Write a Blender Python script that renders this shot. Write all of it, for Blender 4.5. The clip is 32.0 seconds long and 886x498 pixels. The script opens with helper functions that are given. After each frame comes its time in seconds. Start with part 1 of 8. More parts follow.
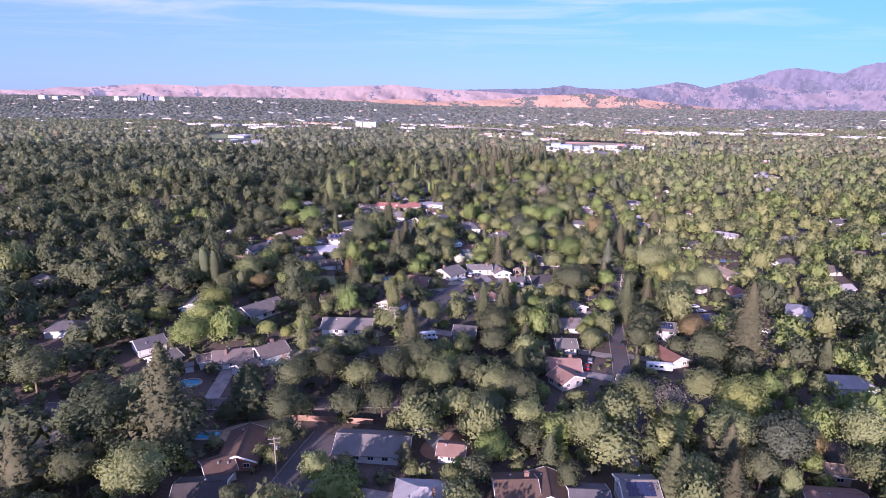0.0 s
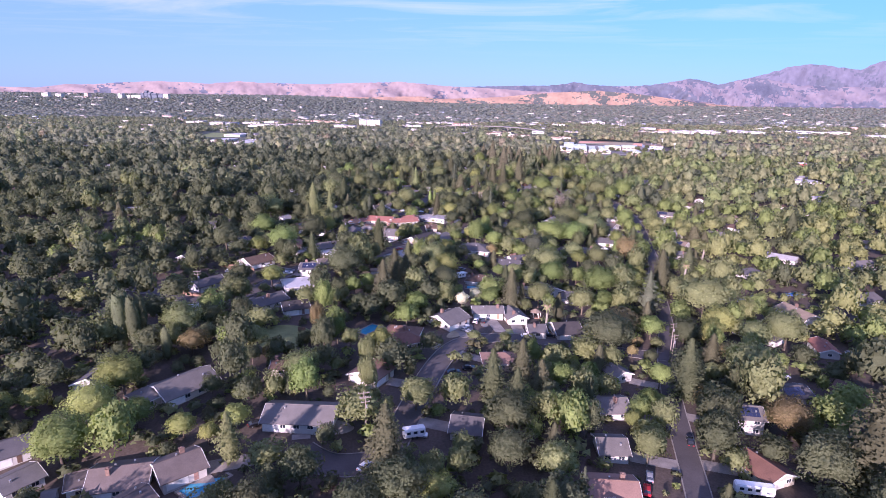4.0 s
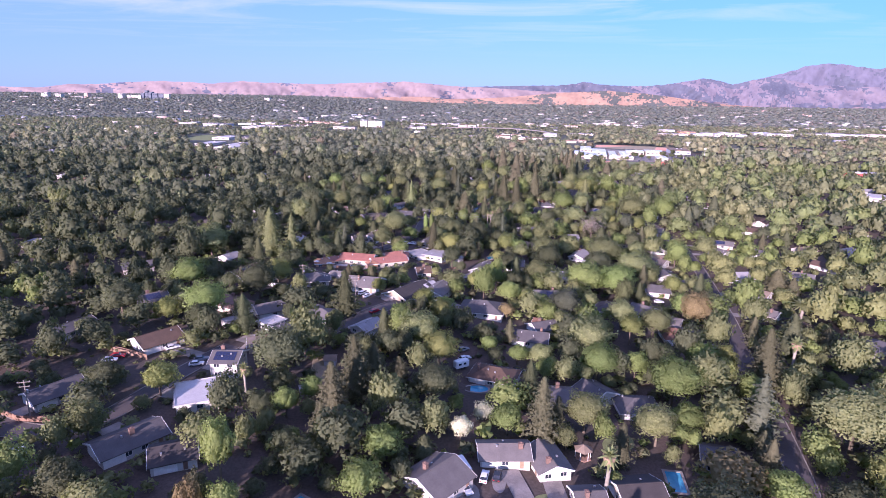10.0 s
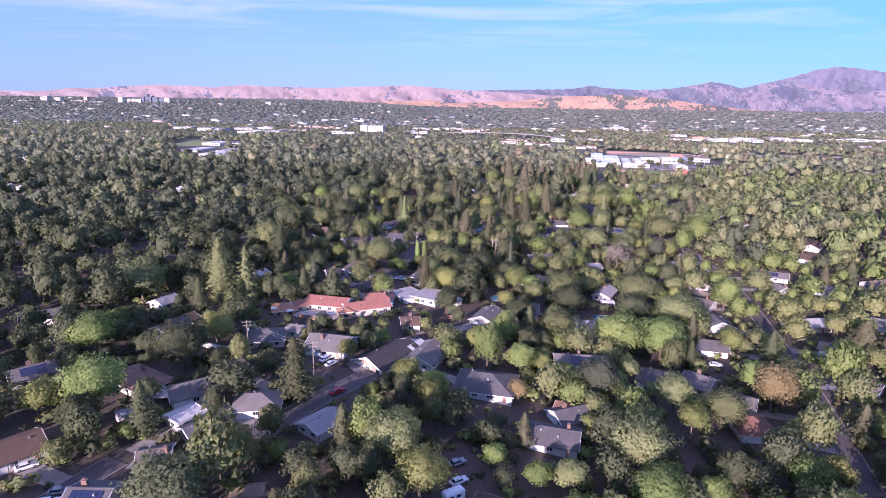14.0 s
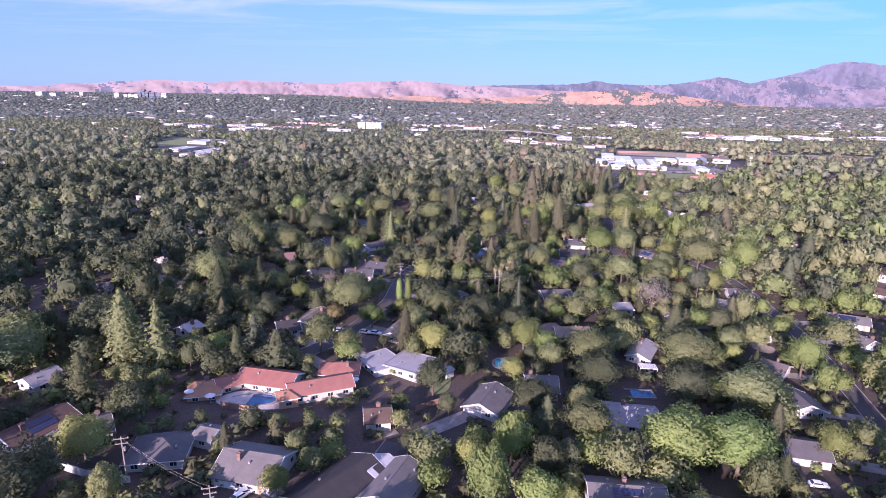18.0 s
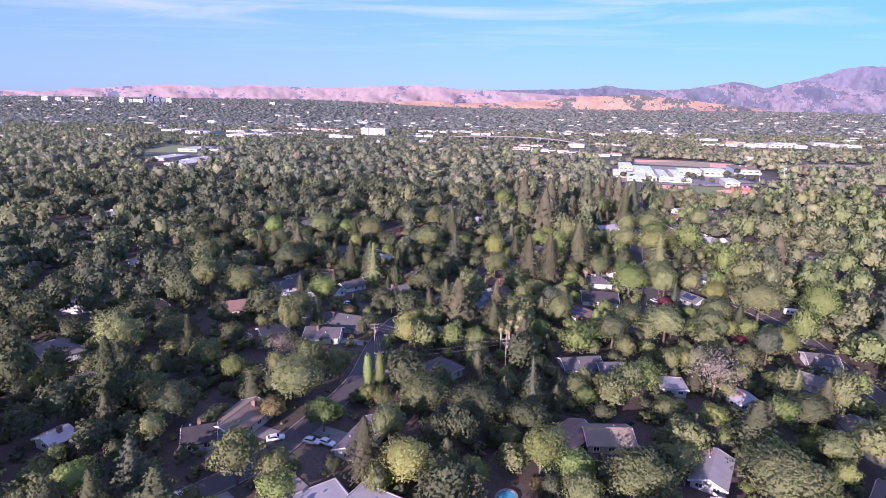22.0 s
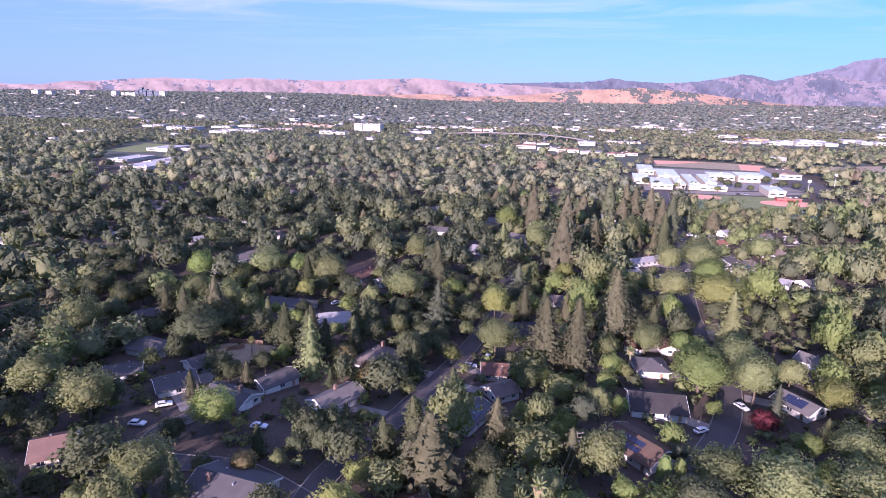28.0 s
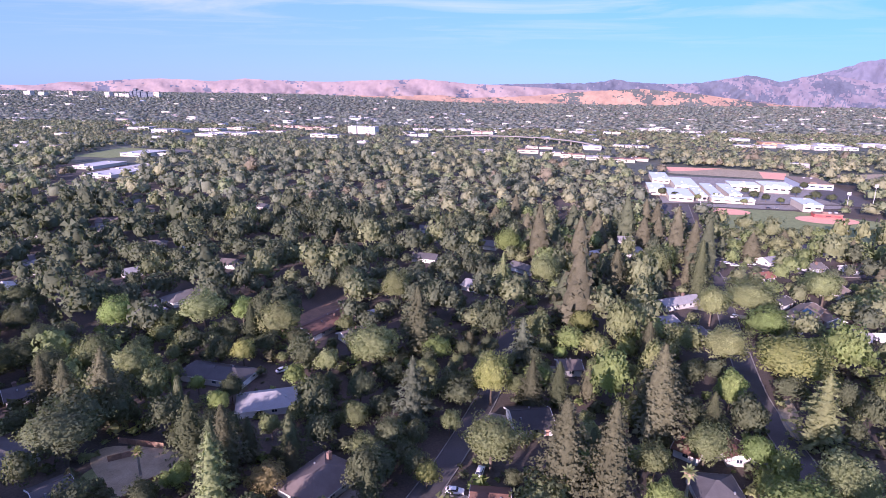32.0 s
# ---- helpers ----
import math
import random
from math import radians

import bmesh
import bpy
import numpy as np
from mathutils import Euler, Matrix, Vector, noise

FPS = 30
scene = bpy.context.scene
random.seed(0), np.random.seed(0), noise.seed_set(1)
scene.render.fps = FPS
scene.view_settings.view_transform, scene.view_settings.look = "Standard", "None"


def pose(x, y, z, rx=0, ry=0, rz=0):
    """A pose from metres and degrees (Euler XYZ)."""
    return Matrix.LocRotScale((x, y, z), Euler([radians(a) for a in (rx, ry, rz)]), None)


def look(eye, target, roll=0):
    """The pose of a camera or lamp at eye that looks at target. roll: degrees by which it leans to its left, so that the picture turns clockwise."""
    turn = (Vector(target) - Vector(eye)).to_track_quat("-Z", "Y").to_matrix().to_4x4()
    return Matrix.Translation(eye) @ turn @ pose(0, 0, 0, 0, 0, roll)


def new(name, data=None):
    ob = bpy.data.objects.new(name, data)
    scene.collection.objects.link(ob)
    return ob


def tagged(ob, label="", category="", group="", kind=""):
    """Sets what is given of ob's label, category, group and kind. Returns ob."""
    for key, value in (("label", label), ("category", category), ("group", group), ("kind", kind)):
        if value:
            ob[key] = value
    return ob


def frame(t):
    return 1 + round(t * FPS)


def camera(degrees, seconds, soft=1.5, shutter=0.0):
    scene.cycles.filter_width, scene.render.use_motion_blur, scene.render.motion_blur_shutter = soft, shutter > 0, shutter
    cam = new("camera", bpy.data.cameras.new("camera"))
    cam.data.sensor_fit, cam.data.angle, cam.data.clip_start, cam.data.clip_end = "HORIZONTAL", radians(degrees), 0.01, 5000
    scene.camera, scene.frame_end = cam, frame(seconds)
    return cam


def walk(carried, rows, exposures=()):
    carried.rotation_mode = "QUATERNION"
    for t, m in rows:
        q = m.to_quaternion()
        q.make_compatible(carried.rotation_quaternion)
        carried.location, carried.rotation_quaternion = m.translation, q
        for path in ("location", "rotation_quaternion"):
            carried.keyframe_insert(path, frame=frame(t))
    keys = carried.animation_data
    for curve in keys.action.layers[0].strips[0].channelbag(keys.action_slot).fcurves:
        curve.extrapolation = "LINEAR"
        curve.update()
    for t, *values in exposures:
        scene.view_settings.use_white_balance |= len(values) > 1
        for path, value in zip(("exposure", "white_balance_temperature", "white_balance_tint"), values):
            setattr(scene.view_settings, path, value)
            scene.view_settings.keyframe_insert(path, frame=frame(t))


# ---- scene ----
from collections import defaultdict

# ---- camera ----
cam = camera(75.3, 32.0, soft=0.9)
PATH = [
    (0, (0.69, -1.22, 92.75), (-3.81, 95.42, 67.44), 0.71),
    (0.5, (0.56, 7.28, 92.67), (-3.95, 103.95, 67.46), 0.69),
    (1, (0.46, 15.79, 92.58), (-4.12, 112.47, 67.45), 0.69),
    (1.5, (0.44, 24.34, 92.50), (-4.22, 121.01, 67.34), 0.70),
    (2, (0.51, 32.91, 92.40), (-4.30, 129.50, 66.99), 0.72),
    (2.5, (0.69, 41.48, 92.28), (-4.32, 138.06, 66.83), 0.71),
    (3, (0.94, 50.05, 92.16), (-4.32, 146.58, 66.59), 0.72),
    (3.5, (1.18, 58.57, 92.08), (-4.38, 155.05, 66.35), 0.70),
    (5.5, (1.04, 92.02, 91.95), (-5.09, 188.45, 66.17), 0.69),
    (6, (0.91, 100.24, 91.73), (-5.25, 196.70, 66.11), 0.71),
    (6.5, (0.81, 108.45, 91.58), (-5.46, 204.87, 65.83), 0.69),
    (7, (0.77, 116.63, 91.49), (-5.63, 213.04, 65.71), 0.69),
    (7.5, (0.73, 124.78, 91.44), (-5.83, 221.21, 65.78), 0.69),
    (8, (0.66, 132.94, 91.41), (-5.99, 229.39, 65.84), 0.67),
    (8.5, (0.55, 141.17, 91.42), (-6.18, 237.59, 65.76), 0.69),
    (9, (0.40, 149.49, 91.44), (-6.45, 245.87, 65.68), 0.70),
    (9.5, (0.20, 157.87, 91.38), (-6.80, 254.22, 65.54), 0.71),
    (10, (-0.09, 166.25, 91.17), (-7.11, 262.63, 65.44), 0.69),
    (10.5, (-0.46, 174.56, 90.85), (-7.39, 271.00, 65.33), 0.68),
    (11, (-0.82, 182.75, 90.51), (-7.66, 279.21, 65.04), 0.69),
    (11.5, (-1.07, 190.84, 90.25), (-7.87, 287.34, 64.94), 0.70),
    (12, (-1.17, 198.85, 90.10), (-8.00, 295.42, 65.05), 0.71),
    (12.5, (-1.10, 206.83, 90.06), (-8.09, 303.38, 64.98), 0.71),
    (13, (-0.92, 214.76, 90.08), (-8.19, 311.25, 64.85), 0.72),
    (13.5, (-0.68, 222.65, 90.12), (-8.14, 319.17, 65.05), 0.71),
    (14, (-0.41, 230.49, 90.19), (-8.18, 326.98, 65.09), 0.69),
    (14.5, (-0.20, 238.41, 90.34), (-8.28, 334.86, 65.21), 0.66),
    (16.5, (-1.07, 273.21, 91.31), (-9.07, 369.52, 65.60), 0.72),
    (17, (-1.12, 281.55, 91.38), (-9.01, 377.82, 65.53), 0.71),
    (17.5, (-0.90, 289.69, 91.40), (-8.85, 385.94, 65.49), 0.71),
    (18, (-0.47, 297.76, 91.42), (-8.69, 394.01, 65.57), 0.71),
    (18.5, (0.05, 305.86, 91.44), (-8.58, 402.14, 65.82), 0.69),
    (19, (0.50, 314.05, 91.47), (-8.49, 410.33, 65.97), 0.65),
    (19.5, (0.77, 322.36, 91.50), (-8.43, 418.61, 65.99), 0.63),
    (20, (0.84, 330.72, 91.49), (-8.45, 426.97, 65.99), 0.65),
    (20.5, (0.78, 339.10, 91.46), (-8.61, 435.38, 66.12), 0.68),
    (21, (0.65, 347.47, 91.44), (-8.90, 443.79, 66.31), 0.70),
    (21.5, (0.48, 355.83, 91.52), (-9.11, 452.16, 66.46), 0.70),
    (22, (0.36, 364.18, 91.72), (-9.34, 460.49, 66.61), 0.72),
    (22.5, (0.30, 372.56, 92.01), (-9.57, 468.85, 66.91), 0.72),
    (23, (0.28, 380.99, 92.34), (-9.72, 477.20, 66.99), 0.73),
    (23.5, (0.30, 389.44, 92.64), (-9.82, 485.58, 67.04), 0.73),
    (24, (0.35, 397.91, 92.89), (-9.84, 493.99, 67.12), 0.73),
    (24.5, (0.41, 406.39, 93.09), (-9.97, 502.49, 67.42), 0.72),
    (25, (0.46, 414.91, 93.22), (-10.09, 510.98, 67.56), 0.71),
    (25.5, (0.41, 423.35, 93.27), (-10.15, 519.42, 67.59), 0.70),
    (27.5, (-0.39, 455.52, 92.85), (-10.61, 551.49, 66.66), 0.73),
    (28, (-0.55, 463.82, 92.90), (-10.69, 559.79, 66.70), 0.71),
    (28.5, (-0.69, 472.14, 92.95), (-10.68, 568.12, 66.72), 0.71),
    (29, (-0.78, 480.44, 93.00), (-10.78, 576.41, 66.74), 0.69),
    (29.5, (-0.82, 488.67, 93.04), (-10.81, 584.63, 66.74), 0.69),
    (30, (-0.82, 496.82, 93.10), (-10.89, 592.78, 66.83), 0.69),
    (30.5, (-0.82, 504.91, 93.15), (-10.94, 600.87, 66.90), 0.70),
    (31, (-0.81, 512.97, 93.16), (-10.96, 608.91, 66.83), 0.70),
    (31.5, (-0.80, 521.05, 93.07), (-10.96, 617.01, 66.84), 0.71),
    (32, (-0.73, 529.16, 92.88), (-10.98, 625.17, 66.86), 0.72),
]
walk(cam, [(t, look(eye, target, roll)) for t, eye, target, roll in PATH], [(0, 1.06, 5820, 54), (32, 1.06, 5820, 54)])

# ---- light: low afternoon sun behind the flight, over its left shoulder ----
SUN_EL, SUN_AZ = 15.0, 23.0
world = bpy.data.worlds.new("sky")
scene.world = world
world.use_nodes = True
wn, wl = world.node_tree.nodes, world.node_tree.links
sky = wn.new("ShaderNodeTexSky")
sky.sky_type, sky.sun_disc = "NISHITA", False
sky.sun_elevation, sky.sun_rotation = radians(SUN_EL), radians(180 + SUN_AZ)
sky.air_density, sky.dust_density, sky.ozone_density, sky.altitude = 1.0, 0.3, 5.0, 100
# thin high cirrus, drawn on a flat sheet above the land
geo = wn.new("ShaderNodeNewGeometry")
sep = wn.new("ShaderNodeSeparateXYZ")
wl.new(geo.outputs["Position"], sep.inputs[0])
zz = wn.new("ShaderNodeMath")
zz.operation, zz.inputs[1].default_value = "MAXIMUM", 0.03
wl.new(sep.outputs[2], zz.inputs[0])
cx, cy = wn.new("ShaderNodeMath"), wn.new("ShaderNodeMath")
cx.operation = cy.operation = "DIVIDE"
wl.new(sep.outputs[0], cx.inputs[0]), wl.new(zz.outputs[0], cx.inputs[1])
wl.new(sep.outputs[1], cy.inputs[0]), wl.new(zz.outputs[0], cy.inputs[1])
flat = wn.new("ShaderNodeCombineXYZ")
wl.new(cx.outputs[0], flat.inputs[0]), wl.new(cy.outputs[0], flat.inputs[1])
cmap = wn.new("ShaderNodeMapping")
cmap.inputs["Location"].default_value = (0.7, 0.3, 0)
cmap.inputs["Rotation"].default_value = (0, 0, 0.35)
cmap.inputs["Scale"].default_value = (0.30, 0.55, 1)
wl.new(flat.outputs[0], cmap.inputs[0])
cn = wn.new("ShaderNodeTexNoise")
cn.inputs["Scale"].default_value, cn.inputs["Detail"].default_value = 1.0, 7
cn.inputs["Roughness"].default_value, cn.inputs["Distortion"].default_value = 0.62, 0.6
wl.new(cmap.outputs[0], cn.inputs["Vector"])
cr = wn.new("ShaderNodeValToRGB")
cr.color_ramp.elements[0].position, cr.color_ramp.elements[1].position = 0.47, 0.76
cr.color_ramp.elements[1].color = (0.60, 0.60, 0.60, 1)
wl.new(cn.outputs[0], cr.inputs[0])
cm = wn.new("ShaderNodeMix")
cm.data_type = "RGBA"
cm.inputs[7].default_value = (6.0, 6.5, 7.4, 1)
fade = wn.new("ShaderNodeMapRange")
fade.interpolation_type = "SMOOTHSTEP"
fade.inputs[1].default_value, fade.inputs[2].default_value = 0.05, 0.16
wl.new(sep.outputs[2], fade.inputs[0])
veil = wn.new("ShaderNodeMath")
veil.operation = "MULTIPLY"
wl.new(cr.outputs[0], veil.inputs[0]), wl.new(fade.outputs[0], veil.inputs[1])
wl.new(veil.outputs[0], cm.inputs[0])
haze = wn.new("ShaderNodeMix")
haze.data_type = "RGBA"
haze.inputs[0].default_value = 0.68
tint = wn.new("ShaderNodeMix")
tint.data_type = "RGBA"
tint.inputs[6].default_value, tint.inputs[7].default_value = (1.72, 3.70, 6.6, 1), (0.85, 3.98, 7.25, 1)
drift = wn.new("ShaderNodeMath")
drift.operation = "MULTIPLY_ADD"
drift.inputs[1].default_value = 2.6
wl.new(sep.outputs[2], drift.inputs[0]), wl.new(sep.outputs[0], drift.inputs[2])
across = wn.new("ShaderNodeMapRange")
across.interpolation_type = "SMOOTHSTEP"
across.inputs[1].default_value, across.inputs[2].default_value = -0.45, 0.95
wl.new(drift.outputs[0], across.inputs[0]), wl.new(across.outputs[0], tint.inputs[0])
high = wn.new("ShaderNodeMapRange")
high.interpolation_type = "SMOOTHSTEP"
high.inputs[1].default_value, high.inputs[2].default_value, high.inputs[4].default_value = 0.32, 0.85, 0.65
wl.new(sep.outputs[2], high.inputs[0])
milky = wn.new("ShaderNodeMix")
milky.data_type = "RGBA"
milky.inputs[7].default_value = (4.2, 3.35, 4.55, 1)
wl.new(high.outputs[0], milky.inputs[0]), wl.new(tint.outputs[2], milky.inputs[6])
wl.new(milky.outputs[2], haze.inputs[7])
wl.new(sky.outputs[0], haze.inputs[6]), wl.new(haze.outputs[2], cm.inputs[6])
wl.new(cm.outputs[2], wn["Background"].inputs[0])
wn["Background"].inputs[1].default_value = 0.082

sun = new("sun", bpy.data.lights.new("sun", "SUN"))
sun.data.energy, sun.data.angle, sun.data.color = 5.0, radians(0.55), (1.0, 0.915, 0.75)
sa, se = radians(SUN_AZ), radians(SUN_EL)
sun.matrix_world = look((-math.sin(sa) * math.cos(se), -math.cos(sa) * math.cos(se), math.sin(se)), (0, 0, 0))

# ---- materials ----
def sock(node, name):
    return node.inputs[name]


def mat(name, col, col2=None, rough=0.85, scale=1.0, fine=8.0, bump=0.3, metal=0.0, spec=0.3, per_object=0.0, per_island=0.0, space="Object", contrast=0.5, grime=0.15, depth=0.05):
    """A procedural surface: two colours mixed by coarse noise, fine grain, bump, and variation from object to object or island to island."""
    m = bpy.data.materials.new(name)
    m.use_nodes = True
    n, l = m.node_tree.nodes, m.node_tree.links
    b = n["Principled BSDF"]
    sock(b, "Roughness").default_value, sock(b, "Metallic").default_value = rough, metal
    sock(b, "Specular IOR Level").default_value = spec
    if space == "World":
        src = n.new("ShaderNodeNewGeometry").outputs["Position"]
    else:
        src = n.new("ShaderNodeTexCoord").outputs["Object"]
    col2 = col2 or tuple(c * 0.7 for c in col)
    no = n.new("ShaderNodeTexNoise")
    sock(no, "Scale").default_value, sock(no, "Detail").default_value, sock(no, "Roughness").default_value = scale, 5, 0.6
    l.new(src, sock(no, "Vector"))
    ramp = n.new("ShaderNodeValToRGB")
    ramp.color_ramp.elements[0].position, ramp.color_ramp.elements[1].position = 0.5 - contrast / 2 * 0.6, 0.5 + contrast / 2 * 0.6
    ramp.color_ramp.elements[0].color, ramp.color_ramp.elements[1].color = (*col2, 1), (*col, 1)
    l.new(no.outputs[0], ramp.inputs[0])
    out = ramp.outputs[0]
    nf = n.new("ShaderNodeTexNoise")
    sock(nf, "Scale").default_value, sock(nf, "Detail").default_value = fine, 3
    l.new(src, sock(nf, "Vector"))
    mr = n.new("ShaderNodeMapRange")
    mr.inputs[3].default_value, mr.inputs[4].default_value = 1 - grime * 2, 1 + grime * 2
    l.new(nf.outputs[0], mr.inputs[0])
    val = mr.outputs[0]
    for amount, node, pick in ((per_object, "ShaderNodeObjectInfo", "Random"), (per_island, "ShaderNodeNewGeometry", "Random Per Island")):
        if amount:
            r = n.new("ShaderNodeMapRange")
            r.inputs[3].default_value, r.inputs[4].default_value = 1 - amount, 1 + amount
            l.new(n.new(node).outputs[pick], r.inputs[0])
            mu = n.new("ShaderNodeMath")
            mu.operation = "MULTIPLY"
            l.new(val, mu.inputs[0]), l.new(r.outputs[0], mu.inputs[1])
            val = mu.outputs[0]
    hsv = n.new("ShaderNodeHueSaturation")
    l.new(out, hsv.inputs["Color"]), l.new(val, hsv.inputs["Value"])
    if per_object:
        hr = n.new("ShaderNodeMapRange")
        hr.inputs[3].default_value, hr.inputs[4].default_value = 0.5 - per_object * 0.05, 0.5 + per_object * 0.05
        wn_ = n.new("ShaderNodeTexWhiteNoise")
        wn_.noise_dimensions = "1D"
        l.new(n.new("ShaderNodeObjectInfo").outputs["Random"], wn_.inputs["W"])
        l.new(wn_.outputs[0], hr.inputs[0]), l.new(hr.outputs[0], hsv.inputs["Hue"])
    l.new(hsv.outputs[0], sock(b, "Base Color"))
    if bump:
        bu = n.new("ShaderNodeBump")
        bu.inputs["Strength"].default_value, bu.inputs["Distance"].default_value = bump, depth
        l.new(nf.outputs[0], bu.inputs["Height"]), l.new(bu.outputs[0], sock(b, "Normal"))
    return m


def leaf(name, col, col2, ob=0.24, isl=0.15, size=1.0):
    """Foliage: a matt leaf that lets part of the light through, a little yellower than what it throws back."""
    col, col2 = (tuple(c * k for c, k in zip(q, (1.64, 1.60, 1.68))) for q in (col, col2))
    m = mat(name, col, col2, rough=0.8, scale=2.6 / size, fine=24 / size, bump=0, spec=0.12, per_object=ob, per_island=isl, grime=0.16)
    n, l = m.node_tree.nodes, m.node_tree.links
    b = n["Principled BSDF"]
    through_leaf, both = n.new("ShaderNodeBsdfTranslucent"), n.new("ShaderNodeMixShader")
    warm = n.new("ShaderNodeMix")
    warm.data_type, warm.blend_type = "RGBA", "MULTIPLY"
    warm.inputs[0].default_value, warm.inputs[7].default_value = 1.0, (1.30, 1.38, 0.95, 1)
    warm.clamp_result = False
    l.new(b.inputs["Base Color"].links[0].from_socket, warm.inputs[6]), l.new(warm.outputs[2], through_leaf.inputs["Color"])
    both.inputs[0].default_value = 0.42
    l.new(b.outputs[0], both.inputs[1]), l.new(through_leaf.outputs[0], both.inputs[2])
    l.new(both.outputs[0], n["Material Output"].inputs["Surface"])
    return m


M = {}
LEAF = {
    "o": leaf("leaf_olive_oak", (0.160, 0.180, 0.082), (0.108, 0.123, 0.056)),
    "d": leaf("leaf_dark_oak", (0.092, 0.106, 0.056), (0.064, 0.074, 0.040)),
    "g": leaf("leaf_fresh_green", (0.160, 0.206, 0.070), (0.108, 0.140, 0.048)),
    "y": leaf("leaf_yellow_green", (0.196, 0.216, 0.076), (0.140, 0.156, 0.056)),
    "b": leaf("leaf_autumn_brown", (0.186, 0.156, 0.074), (0.124, 0.104, 0.050)),
    "c": leaf("needle_dark_conifer", (0.086, 0.098, 0.050), (0.056, 0.065, 0.033)),
    "r": leaf("needle_brown_redwood", (0.096, 0.098, 0.054), (0.064, 0.066, 0.037)),
    "s": leaf("needle_silver_cedar", (0.112, 0.129, 0.084), (0.070, 0.083, 0.053)),
    "m": leaf("leaf_red_maple", (0.180, 0.050, 0.062), (0.110, 0.032, 0.042)),
    "w": leaf("blossom_pale", (0.502, 0.506, 0.380), (0.312, 0.314, 0.236)),
    "k": leaf("bare_twig_grey", (0.272, 0.242, 0.190), (0.168, 0.149, 0.118)),
    "p": leaf("palm_frond", (0.173, 0.193, 0.085), (0.106, 0.120, 0.053)),
}
M["bark"] = mat("bark", (0.17, 0.135, 0.10), (0.09, 0.07, 0.055), rough=0.95, scale=6, fine=30, per_object=0.3)
M["bark_pale"] = mat("bark_pale", (0.40, 0.36, 0.30), (0.24, 0.21, 0.17), rough=0.9, scale=4, fine=24, per_object=0.2)
M["skirt"] = mat("dead_fronds", (0.36, 0.27, 0.17), (0.22, 0.16, 0.10), rough=0.95, scale=5, fine=20)
M["ground"] = mat("dry_ground", (0.120, 0.088, 0.072), (0.060, 0.052, 0.042), rough=0.95, scale=0.045, fine=1.6, bump=0.3, space="World", contrast=0.7, grime=0.28)
M["plain"] = mat("wooded_plain", (0.115, 0.120, 0.090), (0.075, 0.084, 0.066), rough=0.95, scale=0.02, fine=0.2, bump=0, space="World", contrast=0.7, grime=0.3)
M["lawn"] = mat("lawn", (0.235, 0.262, 0.110), (0.165, 0.190, 0.078), rough=0.9, scale=0.25, fine=3, space="World", grime=0.2)
M["dry_lawn"] = mat("dry_lawn", (0.42, 0.335, 0.225), (0.29, 0.235, 0.150), rough=0.95, scale=0.2, fine=3, space="World", grime=0.2)
M["red_soil"] = mat("red_soil", (0.30, 0.175, 0.115), (0.20, 0.125, 0.085), rough=0.95, scale=0.3, fine=3, space="World", grime=0.2)
M["asphalt"] = mat("asphalt", (0.115, 0.101, 0.099), (0.078, 0.069, 0.068), rough=0.92, scale=0.12, fine=2.5, space="World", contrast=0.8, grime=0.12)
M["concrete"] = mat("concrete", (0.32, 0.285, 0.255), (0.21, 0.188, 0.168), rough=0.9, scale=0.3, fine=3, space="World", grime=0.12)
M["clay"] = mat("ball_field_clay", (0.86, 0.420, 0.290), (0.74, 0.350, 0.240), rough=0.95, scale=0.2, fine=3, space="World", grime=0.1)
M["patio"] = mat("pale_patio_stone", (0.52, 0.46, 0.42), (0.40, 0.355, 0.325), rough=0.85, scale=0.5, fine=4, space="World", grime=0.1)
M["kerb"] = mat("kerb_concrete", (0.30, 0.275, 0.245), (0.21, 0.19, 0.17), rough=0.9, scale=0.5, fine=4, space="World")
# dry grass with the mauve of distant air painted into its colour
M["hill_dry"] = mat("hazed_grass_hills", (0.262, 0.205, 0.206), (0.205, 0.168, 0.182), rough=1.0, scale=0.006, fine=0.04, bump=0, space="World", contrast=0.8, grime=0.10, spec=0.0)
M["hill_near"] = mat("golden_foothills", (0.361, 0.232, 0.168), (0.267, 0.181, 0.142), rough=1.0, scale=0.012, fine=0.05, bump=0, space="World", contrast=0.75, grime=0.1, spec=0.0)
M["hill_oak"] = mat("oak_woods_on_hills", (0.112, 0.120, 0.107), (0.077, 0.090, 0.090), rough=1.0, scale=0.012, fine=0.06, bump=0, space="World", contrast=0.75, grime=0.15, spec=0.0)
# ridge, slopes and mountain: air haze painted into the base colours as blue and lavender
M["hill_blue"] = mat("hazed_wooded_ridge", (0.114, 0.122, 0.160), (0.090, 0.101, 0.136), rough=1.0, scale=0.008, fine=0.05, bump=0, space="World", contrast=0.7, grime=0.12, spec=0.0)
M["hill_pink"] = mat("hazed_grassy_slopes", (0.200, 0.172, 0.200), (0.150, 0.142, 0.178), rough=1.0, scale=0.007, fine=0.04, bump=0, space="World", contrast=0.7, grime=0.10, spec=0.0)
M["mountain"] = mat("hazed_bare_mountain", (0.152, 0.150, 0.196), (0.116, 0.120, 0.168), rough=1.0, scale=0.004, fine=0.03, bump=0, space="World", contrast=0.8, grime=0.12, spec=0.0)


